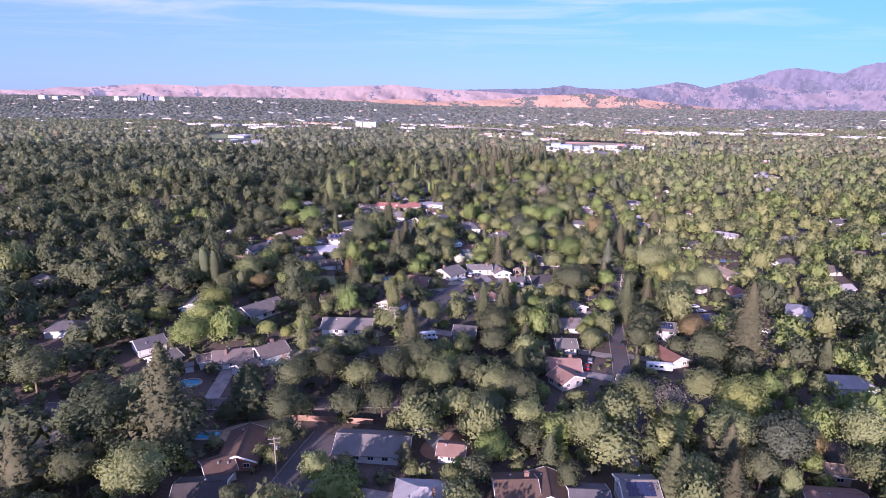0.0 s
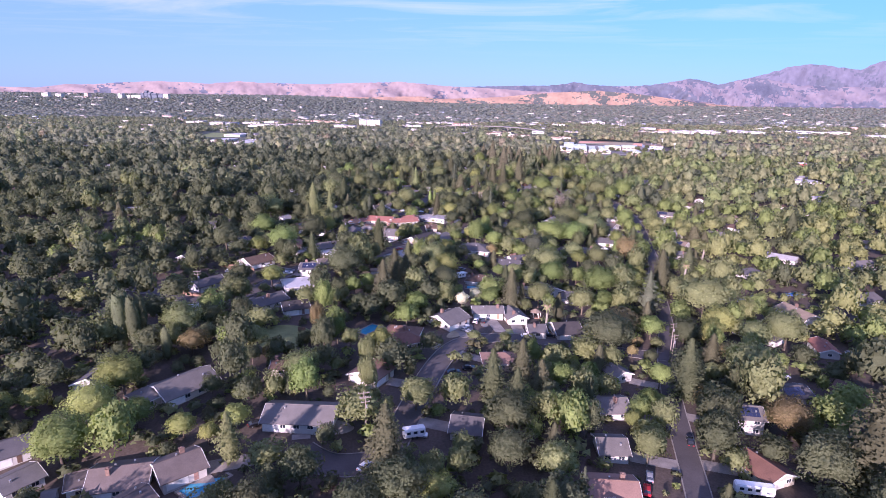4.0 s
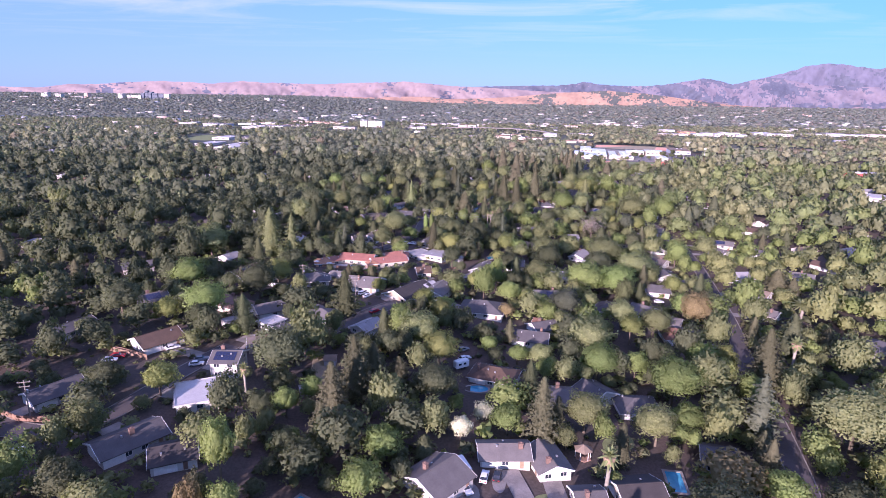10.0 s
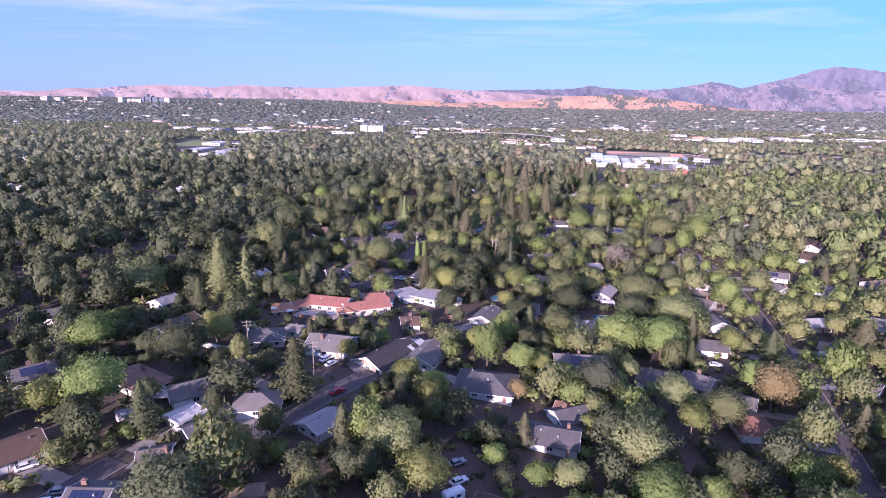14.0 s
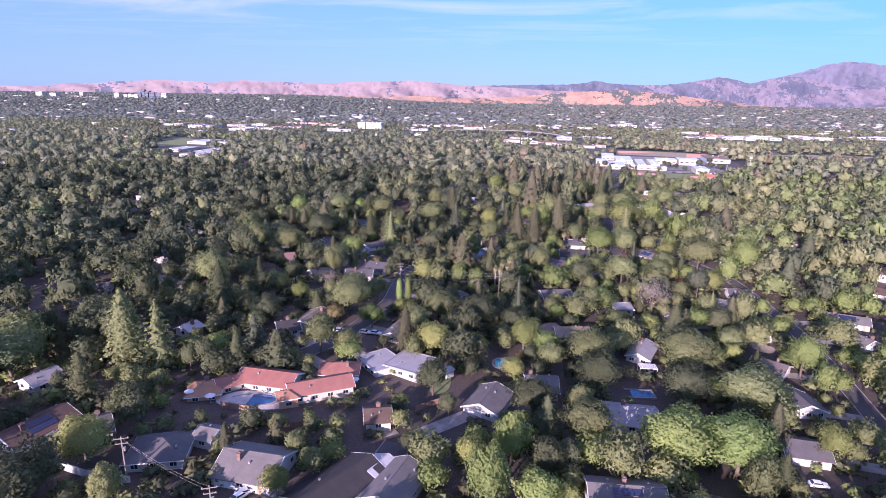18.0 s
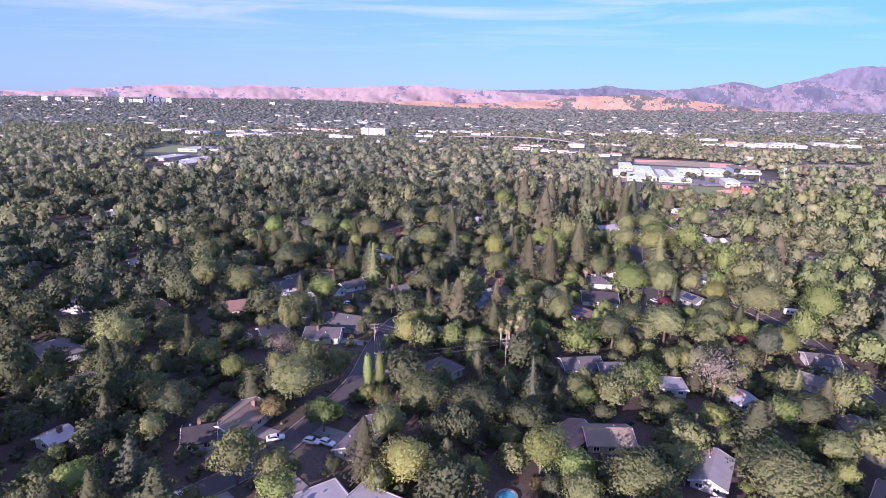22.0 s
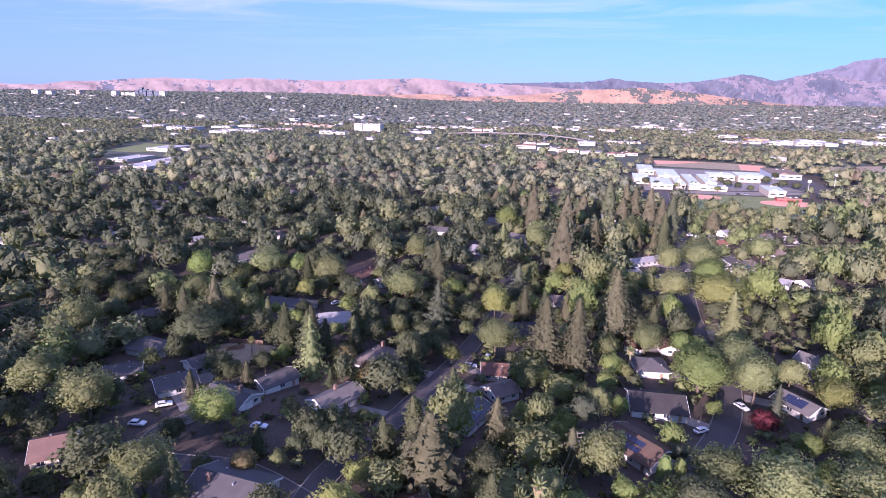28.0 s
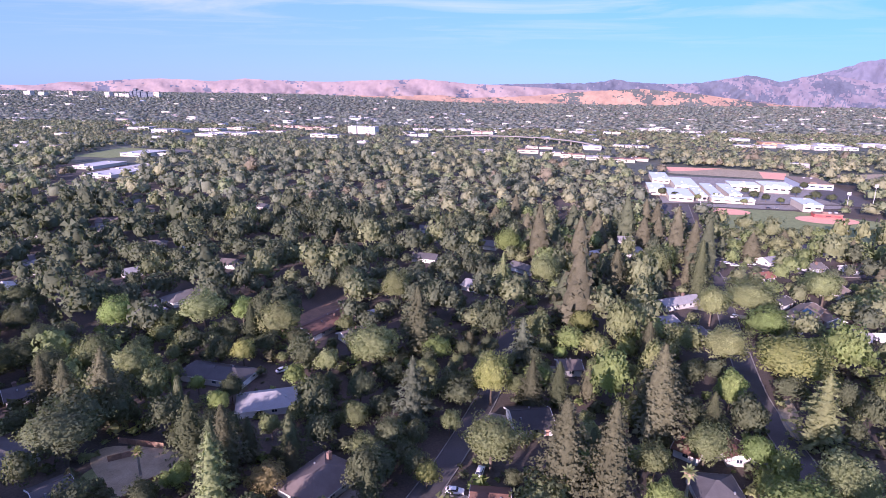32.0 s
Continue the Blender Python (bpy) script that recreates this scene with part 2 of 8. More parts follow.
# ---- mesh helpers ----
def mesh_of(name, verts, faces, materials, index=None, smooth=False, normals=None):
    """A mesh straight from arrays; faces are all triangles or all quads of an integer array, or a list."""
    me = bpy.data.meshes.new(name)
    if isinstance(faces, np.ndarray):
        k = faces.shape[1]
        me.vertices.add(len(verts)), me.loops.add(faces.size), me.polygons.add(len(faces))
        me.vertices.foreach_set("co", np.asarray(verts, np.float32).ravel())
        me.loops.foreach_set("vertex_index", faces.astype(np.int32).ravel())
        me.polygons.foreach_set("loop_start", np.arange(0, faces.size, k, dtype=np.int32))
    else:
        me.from_pydata([tuple(v) for v in verts], [], faces)
    for m in materials:
        me.materials.append(m)
    if index is not None:
        me.polygons.foreach_set("material_index", np.asarray(index, np.int32))
    if smooth:
        me.polygons.foreach_set("use_smooth", np.ones(len(me.polygons), bool))
    me.update(calc_edges=True)
    if normals is not None:
        me.attributes.new("custom_normal", "FLOAT_VECTOR", "POINT").data.foreach_set("vector", np.asarray(normals, np.float32).ravel())
    return me


def part(name, data, material, parent, label=""):
    """Links a bmesh or a mesh as ONE mesh object under a thing or a part."""
    if isinstance(data, bmesh.types.BMesh):
        me = bpy.data.meshes.new(name)
        data.to_mesh(me)
        data.free()
        me.materials.append(material)
    else:
        me = data
    ob = new(name, me)
    ob.parent = parent
    if label:
        ob["label"] = label
    return ob


def thing(name, m, label, category, group="", kind=""):
    ob = new(name)
    ob.empty_display_size = 0.5
    ob.matrix_basis = m
    return tagged(ob, label, category, group, kind)


def box(bm, x0, x1, y0, y1, z0, z1, m=None):
    vs = [bm.verts.new((x, y, z)) for z in (z0, z1) for x, y in ((x0, y0), (x1, y0), (x1, y1), (x0, y1))]
    for f in ((3, 2, 1, 0), (4, 5, 6, 7), (0, 1, 5, 4), (1, 2, 6, 5), (2, 3, 7, 6), (3, 0, 4, 7)):
        bm.faces.new([vs[i] for i in f])
    if m is not None:
        bmesh.ops.transform(bm, matrix=m, verts=vs)
    return vs


# ---- the lie of the land ----
def step(v, a, b):
    k = np.clip((v - a) / (b - a), 0, 1)
    return k * k * (3 - 2 * k)


def land(x, y):
    """Height of the ground: a gentle slope down to the right over the middle of the flight, level beyond; the far plain
    is raised to fit the camera's view of the horizon.
    """
    x, y = np.asarray(x, float), np.asarray(y, float)
    w = (0.25 + 0.75 * step(y, 140, 240)) * (1 - step(y, 530, 680))
    side = 1 - step(np.abs(x), 260, 520)
    return w * side * (2.8 - 6.4 * np.tanh((x - 14) / 64)) + 34 * step(y, 2300, 4700) + 42 * step(y, 2500, 4200) * step(-x, 150, 1500)


def axis(lo, hi, fine_lo, fine_hi, fine, growth=1.18):
    a = list(np.arange(fine_lo, fine_hi + fine / 2, fine))
    s = fine
    while a[-1] < hi:
        s *= growth
        a.append(min(hi, a[-1] + s))
    s = fine
    while a[0] > lo:
        s *= growth
        a.insert(0, max(lo, a[0] - s))
    return np.array(a)


gx, gy = axis(-4900, 4900, -280, 280, 7), axis(-1200, 5300, -20, 800, 7)
GX, GY = np.meshgrid(gx, gy)
gv = np.stack([GX, GY, land(GX, GY)], -1).reshape(-1, 3)
ii, jj = np.meshgrid(np.arange(len(gy) - 1), np.arange(len(gx) - 1), indexing="ij")
a0 = (ii * len(gx) + jj).ravel()
gf = np.stack([a0, a0 + 1, a0 + 1 + len(gx), a0 + len(gx)], 1)
gc = gv[gf].mean(1)
ground = new("ground", mesh_of("ground", gv, gf, [M["ground"], M["plain"]], (gc[:, 1] > 1250) | (np.abs(gc[:, 0]) > 900), smooth=True))
tagged(ground, "dry brown earth and grass under the suburb's trees", "ground", kind="structure")

# ---- hills and mountain on the horizon ----
def ridge(name, materials, label, radius, points, seed, depth=260, base=-30, woods=9.0, steep=1.0, rise=2.0):
    """A range of hills across the end of the land: crest heights in metres against bearing in degrees, cut into spurs and gullies, with woods on its folds."""
    bearings = np.linspace(points[0][0], points[-1][0], 640)
    tops = np.interp(bearings, [p[0] for p in points], [p[1] for p in points])
    rows = 26
    vs, cover = [], []
    for q in range(rows):
        t = q / (rows - 1)
        for b, h in zip(bearings, tops):
            spur = noise.noise((b * 0.55 + t * 1.5, t * 1.3, seed))
            gully = noise.noise((b * 1.4 - t * 2.0, t * 3.0, seed + 5))
            fold = 70 * spur + 34 * gully + 12 * noise.noise((b * 3.6 + t * 3, t * 7, seed))
            r = radius - depth * (1 - t) - fold * steep * (1 - t ** 3)
            z = base + (h - base) * t ** 0.85 * (1 + 0.10 * spur * (1 - t)) + noise.noise((b * 2.2, seed, 4.0)) * max(h, 20) * 0.025 * t
            vs.append((r * math.tan(radians(b)), 265 + r, z))
            e = t * rise
            patch_ = noise.noise((b * 0.45, e * 0.9, seed)) + 0.7 * noise.noise((b * 1.5 + e, e * 2.4, seed + 3)) + 0.6 * noise.noise((b * 4.0, e * 6, seed)) + 0.4 * noise.noise((b * 9.0, e * 13, seed)) - 0.25 * spur
            cover.append(patch_)
    w = len(bearings)
    k = (np.arange(rows - 1)[:, None] * w + np.arange(w - 1)[None]).ravel()
    line = np.interp(bearings, [p[0] for p in woods], [p[1] for p in woods]) if isinstance(woods, list) else np.full(w, woods)
    wooded = np.array(cover)[k] > line[k % w]
    ob = new(name, mesh_of(name, np.array(vs), np.stack([k, k + 1, k + 1 + w, k + w], 1), materials, wooded, smooth=True))
    return tagged(ob, label, "hills", kind="structure")


def crest(pairs, reach):
    """Crest heights from bearings and slopes in degrees, as seen from the height of the flight."""
    return [(b, 92 + reach / math.cos(radians(b)) * math.tan(radians(e))) for b, e in pairs]


ridge("backdrop_mountain", [M["mountain"], M["hill_blue"]], "mountain with bare folded slopes, painted lavender with haze", 4740, crest([(12, 0.3), (18, 0.7), (21.9, 1.25), (24.8, 1.95), (26.2, 2.35), (27.2, 2.72), (28.0, 2.85), (28.7, 2.92), (29.6, 2.85), (30.7, 2.66), (32.2, 2.4), (32.8, 2.75), (33.6, 3.05), (35, 3.3), (37, 3.2), (40, 2.6), (46, 2.0)], 4740), 3.0, depth=120, woods=0.30, rise=5.0)
ridge("backdrop_blue_ridge", [M["hill_pink"], M["hill_blue"]], "wooded ridge below the mountain, painted blue-grey with haze", 4650, crest([(-6, 0.6), (-2.5, 0.88), (3.4, 1.05), (6.6, 1.1), (8.2, 1.25), (9.2, 1.48), (10.3, 1.25), (12.8, 1.09), (14.5, 1.1), (16.3, 1.22), (18, 1.5), (19.6, 1.80), (21, 1.55), (22.0, 1.24), (23.3, 1.55), (24.6, 1.83), (25.4, 1.80), (27, 1.45), (28.4, 1.2), (31, 1.1), (35, 1.05), (44, 0.9)], 4650), 9.0, depth=160, woods=[(-6, -1), (6, -0.6), (14, -0.25), (22, -0.15), (28, 0.1), (36, 0.25)], rise=2.5)
ridge("backdrop_dry_hills", [M["hill_dry"], M["hill_blue"]], "rolling hills of dry grass, brown with pinkish haze painted in", 4560, crest([(-46, 0.5), (-41, 0.3), (-39, 0.3), (-37, 0.6), (-35, 0.62), (-33.5, 0.8), (-30.3, 1.0), (-27.5, 0.93), (-26.3, 0.83), (-23.3, 1.12), (-21.6, 1.02), (-18.9, 1.0), (-15.9, 0.97), (-12.7, 1.15), (-10.5, 1.2), (-8.0, 1.32), (-6, 1.15), (-4.1, 0.98), (-0.4, 0.85), (4, 0.6), (12, 0.3), (18, 0.0), (22, -0.2), (24, -0.5), (27, -0.4), (29, -0.6), (31, -0.45), (33, -0.6), (36, -0.6), (44, -0.7)], 4560), 1.7, depth=160, woods=[(-46, 0.6), (-37, 0.4), (-33, 0.1), (-30, 0.55), (0, 0.6), (30, 0.4)])
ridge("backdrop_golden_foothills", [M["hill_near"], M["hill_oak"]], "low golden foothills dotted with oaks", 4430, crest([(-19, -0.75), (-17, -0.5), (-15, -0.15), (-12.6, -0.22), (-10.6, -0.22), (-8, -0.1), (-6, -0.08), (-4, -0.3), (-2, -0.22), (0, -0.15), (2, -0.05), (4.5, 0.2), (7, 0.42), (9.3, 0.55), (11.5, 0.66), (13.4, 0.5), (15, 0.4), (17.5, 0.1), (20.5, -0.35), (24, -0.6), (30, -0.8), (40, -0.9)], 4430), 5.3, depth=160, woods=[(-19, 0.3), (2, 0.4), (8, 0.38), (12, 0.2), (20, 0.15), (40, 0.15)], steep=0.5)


# ---- trees: crowns of many leaf clumps round lobes, one unit wide and one unit high ----
def ico(sub):
    bm = bmesh.new()
    bmesh.ops.create_icosphere(bm, subdivisions=sub, radius=1.0)
    v = np.array([p.co[:] for p in bm.verts])
    f = np.array([[p.index for p in q.verts] for q in bm.faces])
    bm.free()
    return v, f


ICO0, ICO1 = ico(1), ico(2)
OCT = (np.array([(1, 0, 0), (-1, 0, 0), (0, 1, 0), (0, -1, 0), (0, 0, 1), (0, 0, -1)], float), np.array([(0, 2, 4), (2, 1, 4), (1, 3, 4), (3, 0, 4), (2, 0, 5), (1, 2, 5), (3, 1, 5), (0, 3, 5)]))


def join(pieces):
    """Pieces of vertices, faces and, for foliage, normals, as one."""
    vs, fs, ns, n = [], [], [], 0
    for v, f, *nor in pieces:
        vs.append(v), fs.append(np.asarray(f) + n), ns.extend(nor)
        n += len(v)
    if ns:
        return np.concatenate(vs), np.concatenate(fs), np.concatenate(ns)
    return np.concatenate(vs), np.concatenate(fs)


def unit(v):
    return v / np.maximum(np.linalg.norm(v, axis=-1, keepdims=True), 1e-9)


def tufts(rs, at, out, size, spread=0.9, tall=1.0, soft=0.55):
    """Leaf clumps, a bent blade of one triangle each, at the places at, facing roughly the way out and shaded as the bough that they cover."""
    n = len(at)
    way = unit(np.asarray(out, float))
    nor = unit(way + spread * rs.normal(size=(n, 3)))
    nor *= np.where((nor * way).sum(1) < 0, -1, 1)[:, None]
    u = unit(np.cross(nor, rs.normal(size=(n, 3))))
    w = np.cross(nor, u)
    s = (size * rs.uniform(0.55, 1.45, n))[:, None]
    k = np.array([1, 1, tall])
    v = np.stack([at - (u * s + w * s * 0.5) * k, at + (u * s - w * s * rs.uniform(0.2, 0.8, (n, 1))) * k, at + (w * s * 1.1 + nor * s * 0.4) * k], 1).reshape(-1, 3)
    shade = unit(way * soft + nor * (1 - soft))
    return v, np.arange(n)[:, None] * 3 + [0, 1, 2], np.repeat(shade, 3, axis=0)


def lobed(seed, lobes=24, leaves=420, leafsize=0.05, low=0.26, bulge=(0.10, 0.30), ball=None, rough=0.17):
    """A broad crown: a full dome swollen into uneven boughs, covered with leaf clumps that stand out of it."""
    rs = np.random.RandomState(seed)
    k = np.arange(lobes)
    z = np.clip(1 - 1.9 * (k + 0.5) / lobes + rs.normal(size=lobes) * 0.05, -1, 1)
    an = k * 2.39996 + rs.uniform(-0.5, 0.5, lobes)
    ax = np.stack([np.sqrt(1 - z * z) * np.cos(an), np.sqrt(1 - z * z) * np.sin(an), z], 1)
    amp, width = bulge[0] + (bulge[1] - bulge[0]) * rs.uniform(0, 1, lobes) ** 0.8, rs.uniform(1.0, 1.9, lobes) / math.sqrt(lobes)
    lop = unit(rs.normal(size=(1, 3)) * [1, 1, 0.3])[0]

    def swell(d):
        c = np.clip(d @ ax.T, -1, 1)
        g = amp * np.exp(-(np.arccos(c) / width) ** 2)
        return (1 - bulge[1] + g.max(1)) * (1 + 0.18 * (d @ lop)), g.argmax(1)

    mid, half = (1 + low) / 2, (1 - low) / 2
    size = np.array([0.5, 0.5, half]) * (1 + 0.24 * bulge[1])

    def place(d, r):
        p = d * r[:, None]
        p[:, 2] = np.where(p[:, 2] < -0.35, -0.35 + (p[:, 2] + 0.35) * 0.5, p[:, 2])
        return p * size + [0, 0, mid]

    bv, bf = ball or ICO0
    sr, near = swell(bv)
    bough = unit(bv * sr[:, None] - ax[near] * (1 - bulge[1]) * 0.72)
    pieces = [(place(bv, sr * 0.80 * rs.uniform(0.90, 1.06, len(bv))), bf, unit(0.75 * bough + 0.4 * bv + [0, 0, 0.12]))]
    d = unit(rs.normal(size=(leaves * 2, 3)) + [0, 0, 0.25])
    d = d[d[:, 2] > -0.62][:leaves]
    r, near = swell(d)
    at = place(d, r * (1 + rough * (rs.uniform(-1, 1, len(d)) - 0.3)))
    bough = unit(d * r[:, None] - ax[near] * (1 - bulge[1]) * 0.72)
    pieces.append(tufts(rs, at, 0.75 * bough + 0.4 * d + [0, 0, 0.12], leafsize, 0.75, soft=0.86))
    return join(pieces)


def spire(seed, boughs=120, per=11, low=0.05, wide=0.30, power=0.70, core=0.60, droop=0.10, ragged=0.30, leafsize=0.032, tall=0.5, flat=0.02):
    """A conifer: sprays of needles along boughs that reach out from a full core."""
    rs = np.random.RandomState(seed)

    def reach(z):
        t = np.clip((z - low) / (1 - low), 0, 1)
        return 0.5 * np.minimum(1, 0.45 + 0.55 * t / wide) * (1 - np.clip((t - wide * 0.5) / (1 - wide * 0.5), 0, 1) ** 1.15) ** power + 0.008

    pieces = []
    n, zs = 9, np.linspace(low, 0.985, 7)
    v = np.array([(reach(z) * core * math.cos((k + q % 2 / 2) / n * 6.283) * rs.uniform(0.85, 1.12), reach(z) * core * math.sin((k + q % 2 / 2) / n * 6.283) * rs.uniform(0.85, 1.12), z) for q, z in enumerate(zs) for k in range(n)])
    f = []
    for q in range(len(zs) - 1):
        for k in range(n):
            a, b = q * n + k, q * n + (k + 1) % n
            f += [(a, b, b + n), (a, b + n, a + n)]
    pieces.append((v, np.array(f), unit(unit(v * [1, 1, 0]) + [0, 0, 0.4])))
    zb = low + (0.985 - low) * ((np.arange(boughs) + rs.uniform(0, 1, boughs)) / boughs) ** 1.12
    an = np.arange(boughs) * 2.39996 + rs.uniform(-0.3, 0.3, boughs)
    rb = reach(zb) * rs.uniform(1 - ragged, 1 + ragged * 0.6, boughs)
    along = rs.uniform(max(0.2, core - 0.12), 1.03, (boughs, per))
    side = rs.normal(size=(boughs, per)) * 0.24 * (1.15 - along)
    d = np.stack([np.cos(an), np.sin(an)], 1)[:, None]
    e = np.stack([-np.sin(an), np.cos(an)], 1)[:, None]
    xy = (d * along[..., None] + e * side[..., None]) * rb[:, None, None]
    z = zb[:, None] - droop * (along * rb[:, None]) * tall * 2 + rs.normal(size=along.shape) * flat
    at = np.concatenate([xy, z[..., None]], 2).reshape(-1, 3)
    tip = (e * side[..., None] * 3.0)
    out = np.concatenate([d * 0.8 + tip, 0.2 + 0.75 * along[..., None]], 2).reshape(-1, 3)
    size = leafsize * (0.55 + 0.75 * np.repeat(rb, per) / 0.5)
    pieces.append(tufts(rs, at, out, size, 0.5, tall, 0.6))
    return join(pieces)


def column(seed, leaves=900):
    rs = np.random.RandomState(seed)
    v, f = ICO1
    way = unit(rs.normal(size=(leaves, 3)))
    at = way * [0.44, 0.44, 0.48] * rs.uniform(0.9, 1.1, (leaves, 1)) + [0, 0, 0.52]
    return join([(v * (1 + 0.1 * rs.normal(size=(len(v), 1))) * [0.40, 0.40, 0.47] + [0, 0, 0.52], f, v), tufts(rs, at, way + [0, 0, 0.3], 0.045, 0.6, 0.4)])


def fronds(seed, count=26, length=0.5, z=0.9, fan=False):
    """A palm head: arching fronds, each a folded blade with a ragged edge."""
    rs = np.random.RandomState(seed)
    pieces = []
    for k in range(count):
        an = k * 2.39996
        el = radians(75 - 115 * (k + 0.5) / count)
        d = np.array([math.cos(an), math.sin(an), 0])
        s = np.array([-math.sin(an), math.cos(an), 0])
        prev, pts = np.array([0, 0, z]), []
        for q in range(5):
            t = q / 4
            p = np.array([0, 0, z]) + d * length * t * math.cos(el) * rs.uniform(0.95, 1.05) + np.array([0, 0, 1]) * (length * 0.55 * t * math.sin(el) - 0.18 * length * t * t)
            wd = length * (0.16 if fan else 0.10) * math.sin(math.pi * min(0.97, 0.12 + t * 0.88)) * rs.uniform(0.8, 1.2)
            pts += [p + s * wd - [0, 0, wd * 0.35], p, p - s * wd - [0, 0, wd * 0.35]]
        f = []
        for q in range(4):
            for a, b in ((0, 1), (1, 2)):
                f += [(q * 3 + a, q * 3 + b, q * 3 + 3 + b), (q * 3 + a, q * 3 + 3 + b, q * 3 + 3 + a)]
        pieces.append((np.array(pts), np.array(f)))
    return join(pieces)


def stem(seed, height, r0, r1, limbs=3, lean=0.0, sides=6):
    """A tapered trunk, with limbs that rise from its upper half."""
    rs = np.random.RandomState(seed)
    pieces = []

    def tube(a, b, ra, rb, rings=3):
        a, b = np.array(a, float), np.array(b, float)
        ax = unit(b - a)
        u = unit(np.cross(ax, [0.3, 1, 0.2]))
        w = np.cross(ax, u)
        v = []
        for q in range(rings):
            t = q / (rings - 1)
            c = a + (b - a) * t + (u * rs.uniform(-1, 1) + w * rs.uniform(-1, 1)) * (ra * 0.4 if 0 < q < rings - 1 else 0)
            r = ra + (rb - ra) * t
            v += [c + (u * math.cos(k / sides * 2 * math.pi) + w * math.sin(k / sides * 2 * math.pi)) * r for k in range(sides)]
        f = []
        for q in range(rings - 1):
            for k in range(sides):
                p, n = q * sides + k, q * sides + (k + 1) % sides
                f += [(p, n, n + sides), (p, n + sides, p + sides)]
        pieces.append((np.array(v), np.array(f)))

    top = (lean, 0, height)
    tube((0, 0, -0.02), top, r0, r1, 4)
    for k in range(limbs):
        an, z = k / max(1, limbs) * 6.283 + rs.uniform(-0.5, 0.5), height * rs.uniform(0.55, 0.85)
        tube((lean * 0.7, 0, z), (0.22 * math.cos(an), 0.22 * math.sin(an), z + height * rs.uniform(0.35, 0.6)), r1 * 0.8, r1 * 0.25)
    return join(pieces)


def tri_mesh(name, vf, m):
    return mesh_of(name, vf[0], vf[1], [m], smooth=True, normals=vf[2] if len(vf) > 2 else None)


CROWN_SHAPES = {
    "round": [lobed(s, 17, 2500, 0.0195, low=0.16, bulge=(0.06, 0.40), ball=ICO1, rough=0.15) for s in (1, 2, 3, 4, 5)],
    "tall": [lobed(s, 16, 2500, 0.019, low=0.06, bulge=(0.06, 0.44), ball=ICO1, rough=0.15) for s in (11, 12, 13, 14)],
    "loose": [lobed(s, 15, 2500, 0.0195, low=0.18, bulge=(0.04, 0.50), ball=ICO1, rough=0.20) for s in (21, 22, 23, 24)],
    "round_big": [lobed(s, 26, 4000, 0.015, low=0.14, bulge=(0.05, 0.38), ball=ICO1, rough=0.15) for s in (5, 6, 7)],
    "loose_big": [lobed(s, 22, 4000, 0.015, low=0.18, bulge=(0.04, 0.46), ball=ICO1, rough=0.18) for s in (24, 25, 26)],
    "spire": [spire(s, 150, 14, leafsize=0.027, core=0.52, ragged=0.5, droop=0.16) for s in (31, 32, 33)],
    "spire_big": [spire(s, 300, 13, 0.05, 0.25, 0.78, 0.50, 0.14, 0.42, 0.022, 0.5, 0.010) for s in (34, 35)],
    "fir": [spire(s, 84, 26, 0.05, 0.10, 0.92, 0.36, 0.14, 0.34, 0.026, 0.5, 0.008) for s in (41, 42)],
    "column": [column(s) for s in (51, 52)],
    "fan_palm": [fronds(61, 30, 0.5, 0.90, True)],
    "date_palm": [fronds(63, 46, 0.5, 0.82)],
    "shrub": [lobed(s, 12, 620, 0.040, low=0.02) for s in (71, 72, 73)],
    "bare": [lobed(81, 14, 1800, 0.013, low=0.2, bulge=(0.1, 0.4), ball=(OCT[0] * 0.2, OCT[1]), rough=0.6)],
}
STEMS = {
    "round": stem(1, 0.55, 0.030, 0.016), "tall": stem(2, 0.6, 0.035, 0.014), "loose": stem(3, 0.6, 0.026, 0.014, 4),
    "spire": stem(4, 0.9, 0.030, 0.006, 0), "fir": stem(5, 0.95, 0.026, 0.005, 0), "column": stem(6, 0.5, 0.05, 0.02, 0),
    "fan_palm": stem(7, 0.9, 0.10, 0.085, 0), "date_palm": stem(8, 0.8, 0.06, 0.055, 0), "shrub": stem(9, 0.3, 0.03, 0.015, 2), "bare": stem(10, 0.55, 0.026, 0.014, 5),
}
STEM_MESH = {k: tri_mesh("trunk", v, M["bark_pale" if "palm" in k else "bark"]) for k, v in STEMS.items()}
CROWN_MESH = {}
KIND = {
    "round": ("broadleaf_tree", "tree"), "tall": ("broadleaf_tree", "tree"), "loose": ("oak_tree", "tree"), "spire": ("redwood_tree", "tree"),
    "fir": ("cedar_tree", "tree"), "column": ("cypress_tree", "tree"), "fan_palm": ("fan_palm", "palm"), "date_palm": ("date_palm", "palm"),
    "shrub": ("shrub", "shrub"), "bare": ("bare_tree", "tree"),
}
TONE = {
    "o": "dull olive-green", "d": "dark green", "g": "fresh green", "y": "yellow-green", "b": "brownish autumn", "c": "deep green", "r": "brown-green",
    "s": "silvery blue-green", "m": "crimson-leaved", "w": "pale blossoming", "k": "leafless grey-brown", "p": "grey-green",
}
FORM = {
    "round": "with a rounded, clumpy crown", "tall": "with a tall, full crown", "loose": "with a broad, open crown", "spire": "with a dense, pointed crown",
    "fir": "with layered, drooping boughs", "column": "with a narrow, upright crown", "fan_palm": "with a bare trunk and a fan head", "date_palm": "with a spreading feather head",
    "shrub": "growing low between the gardens", "bare": "with a haze of bare twigs",
}
tree_rs = random.Random(5)
tree_count = defaultdict(int)
TREES = []


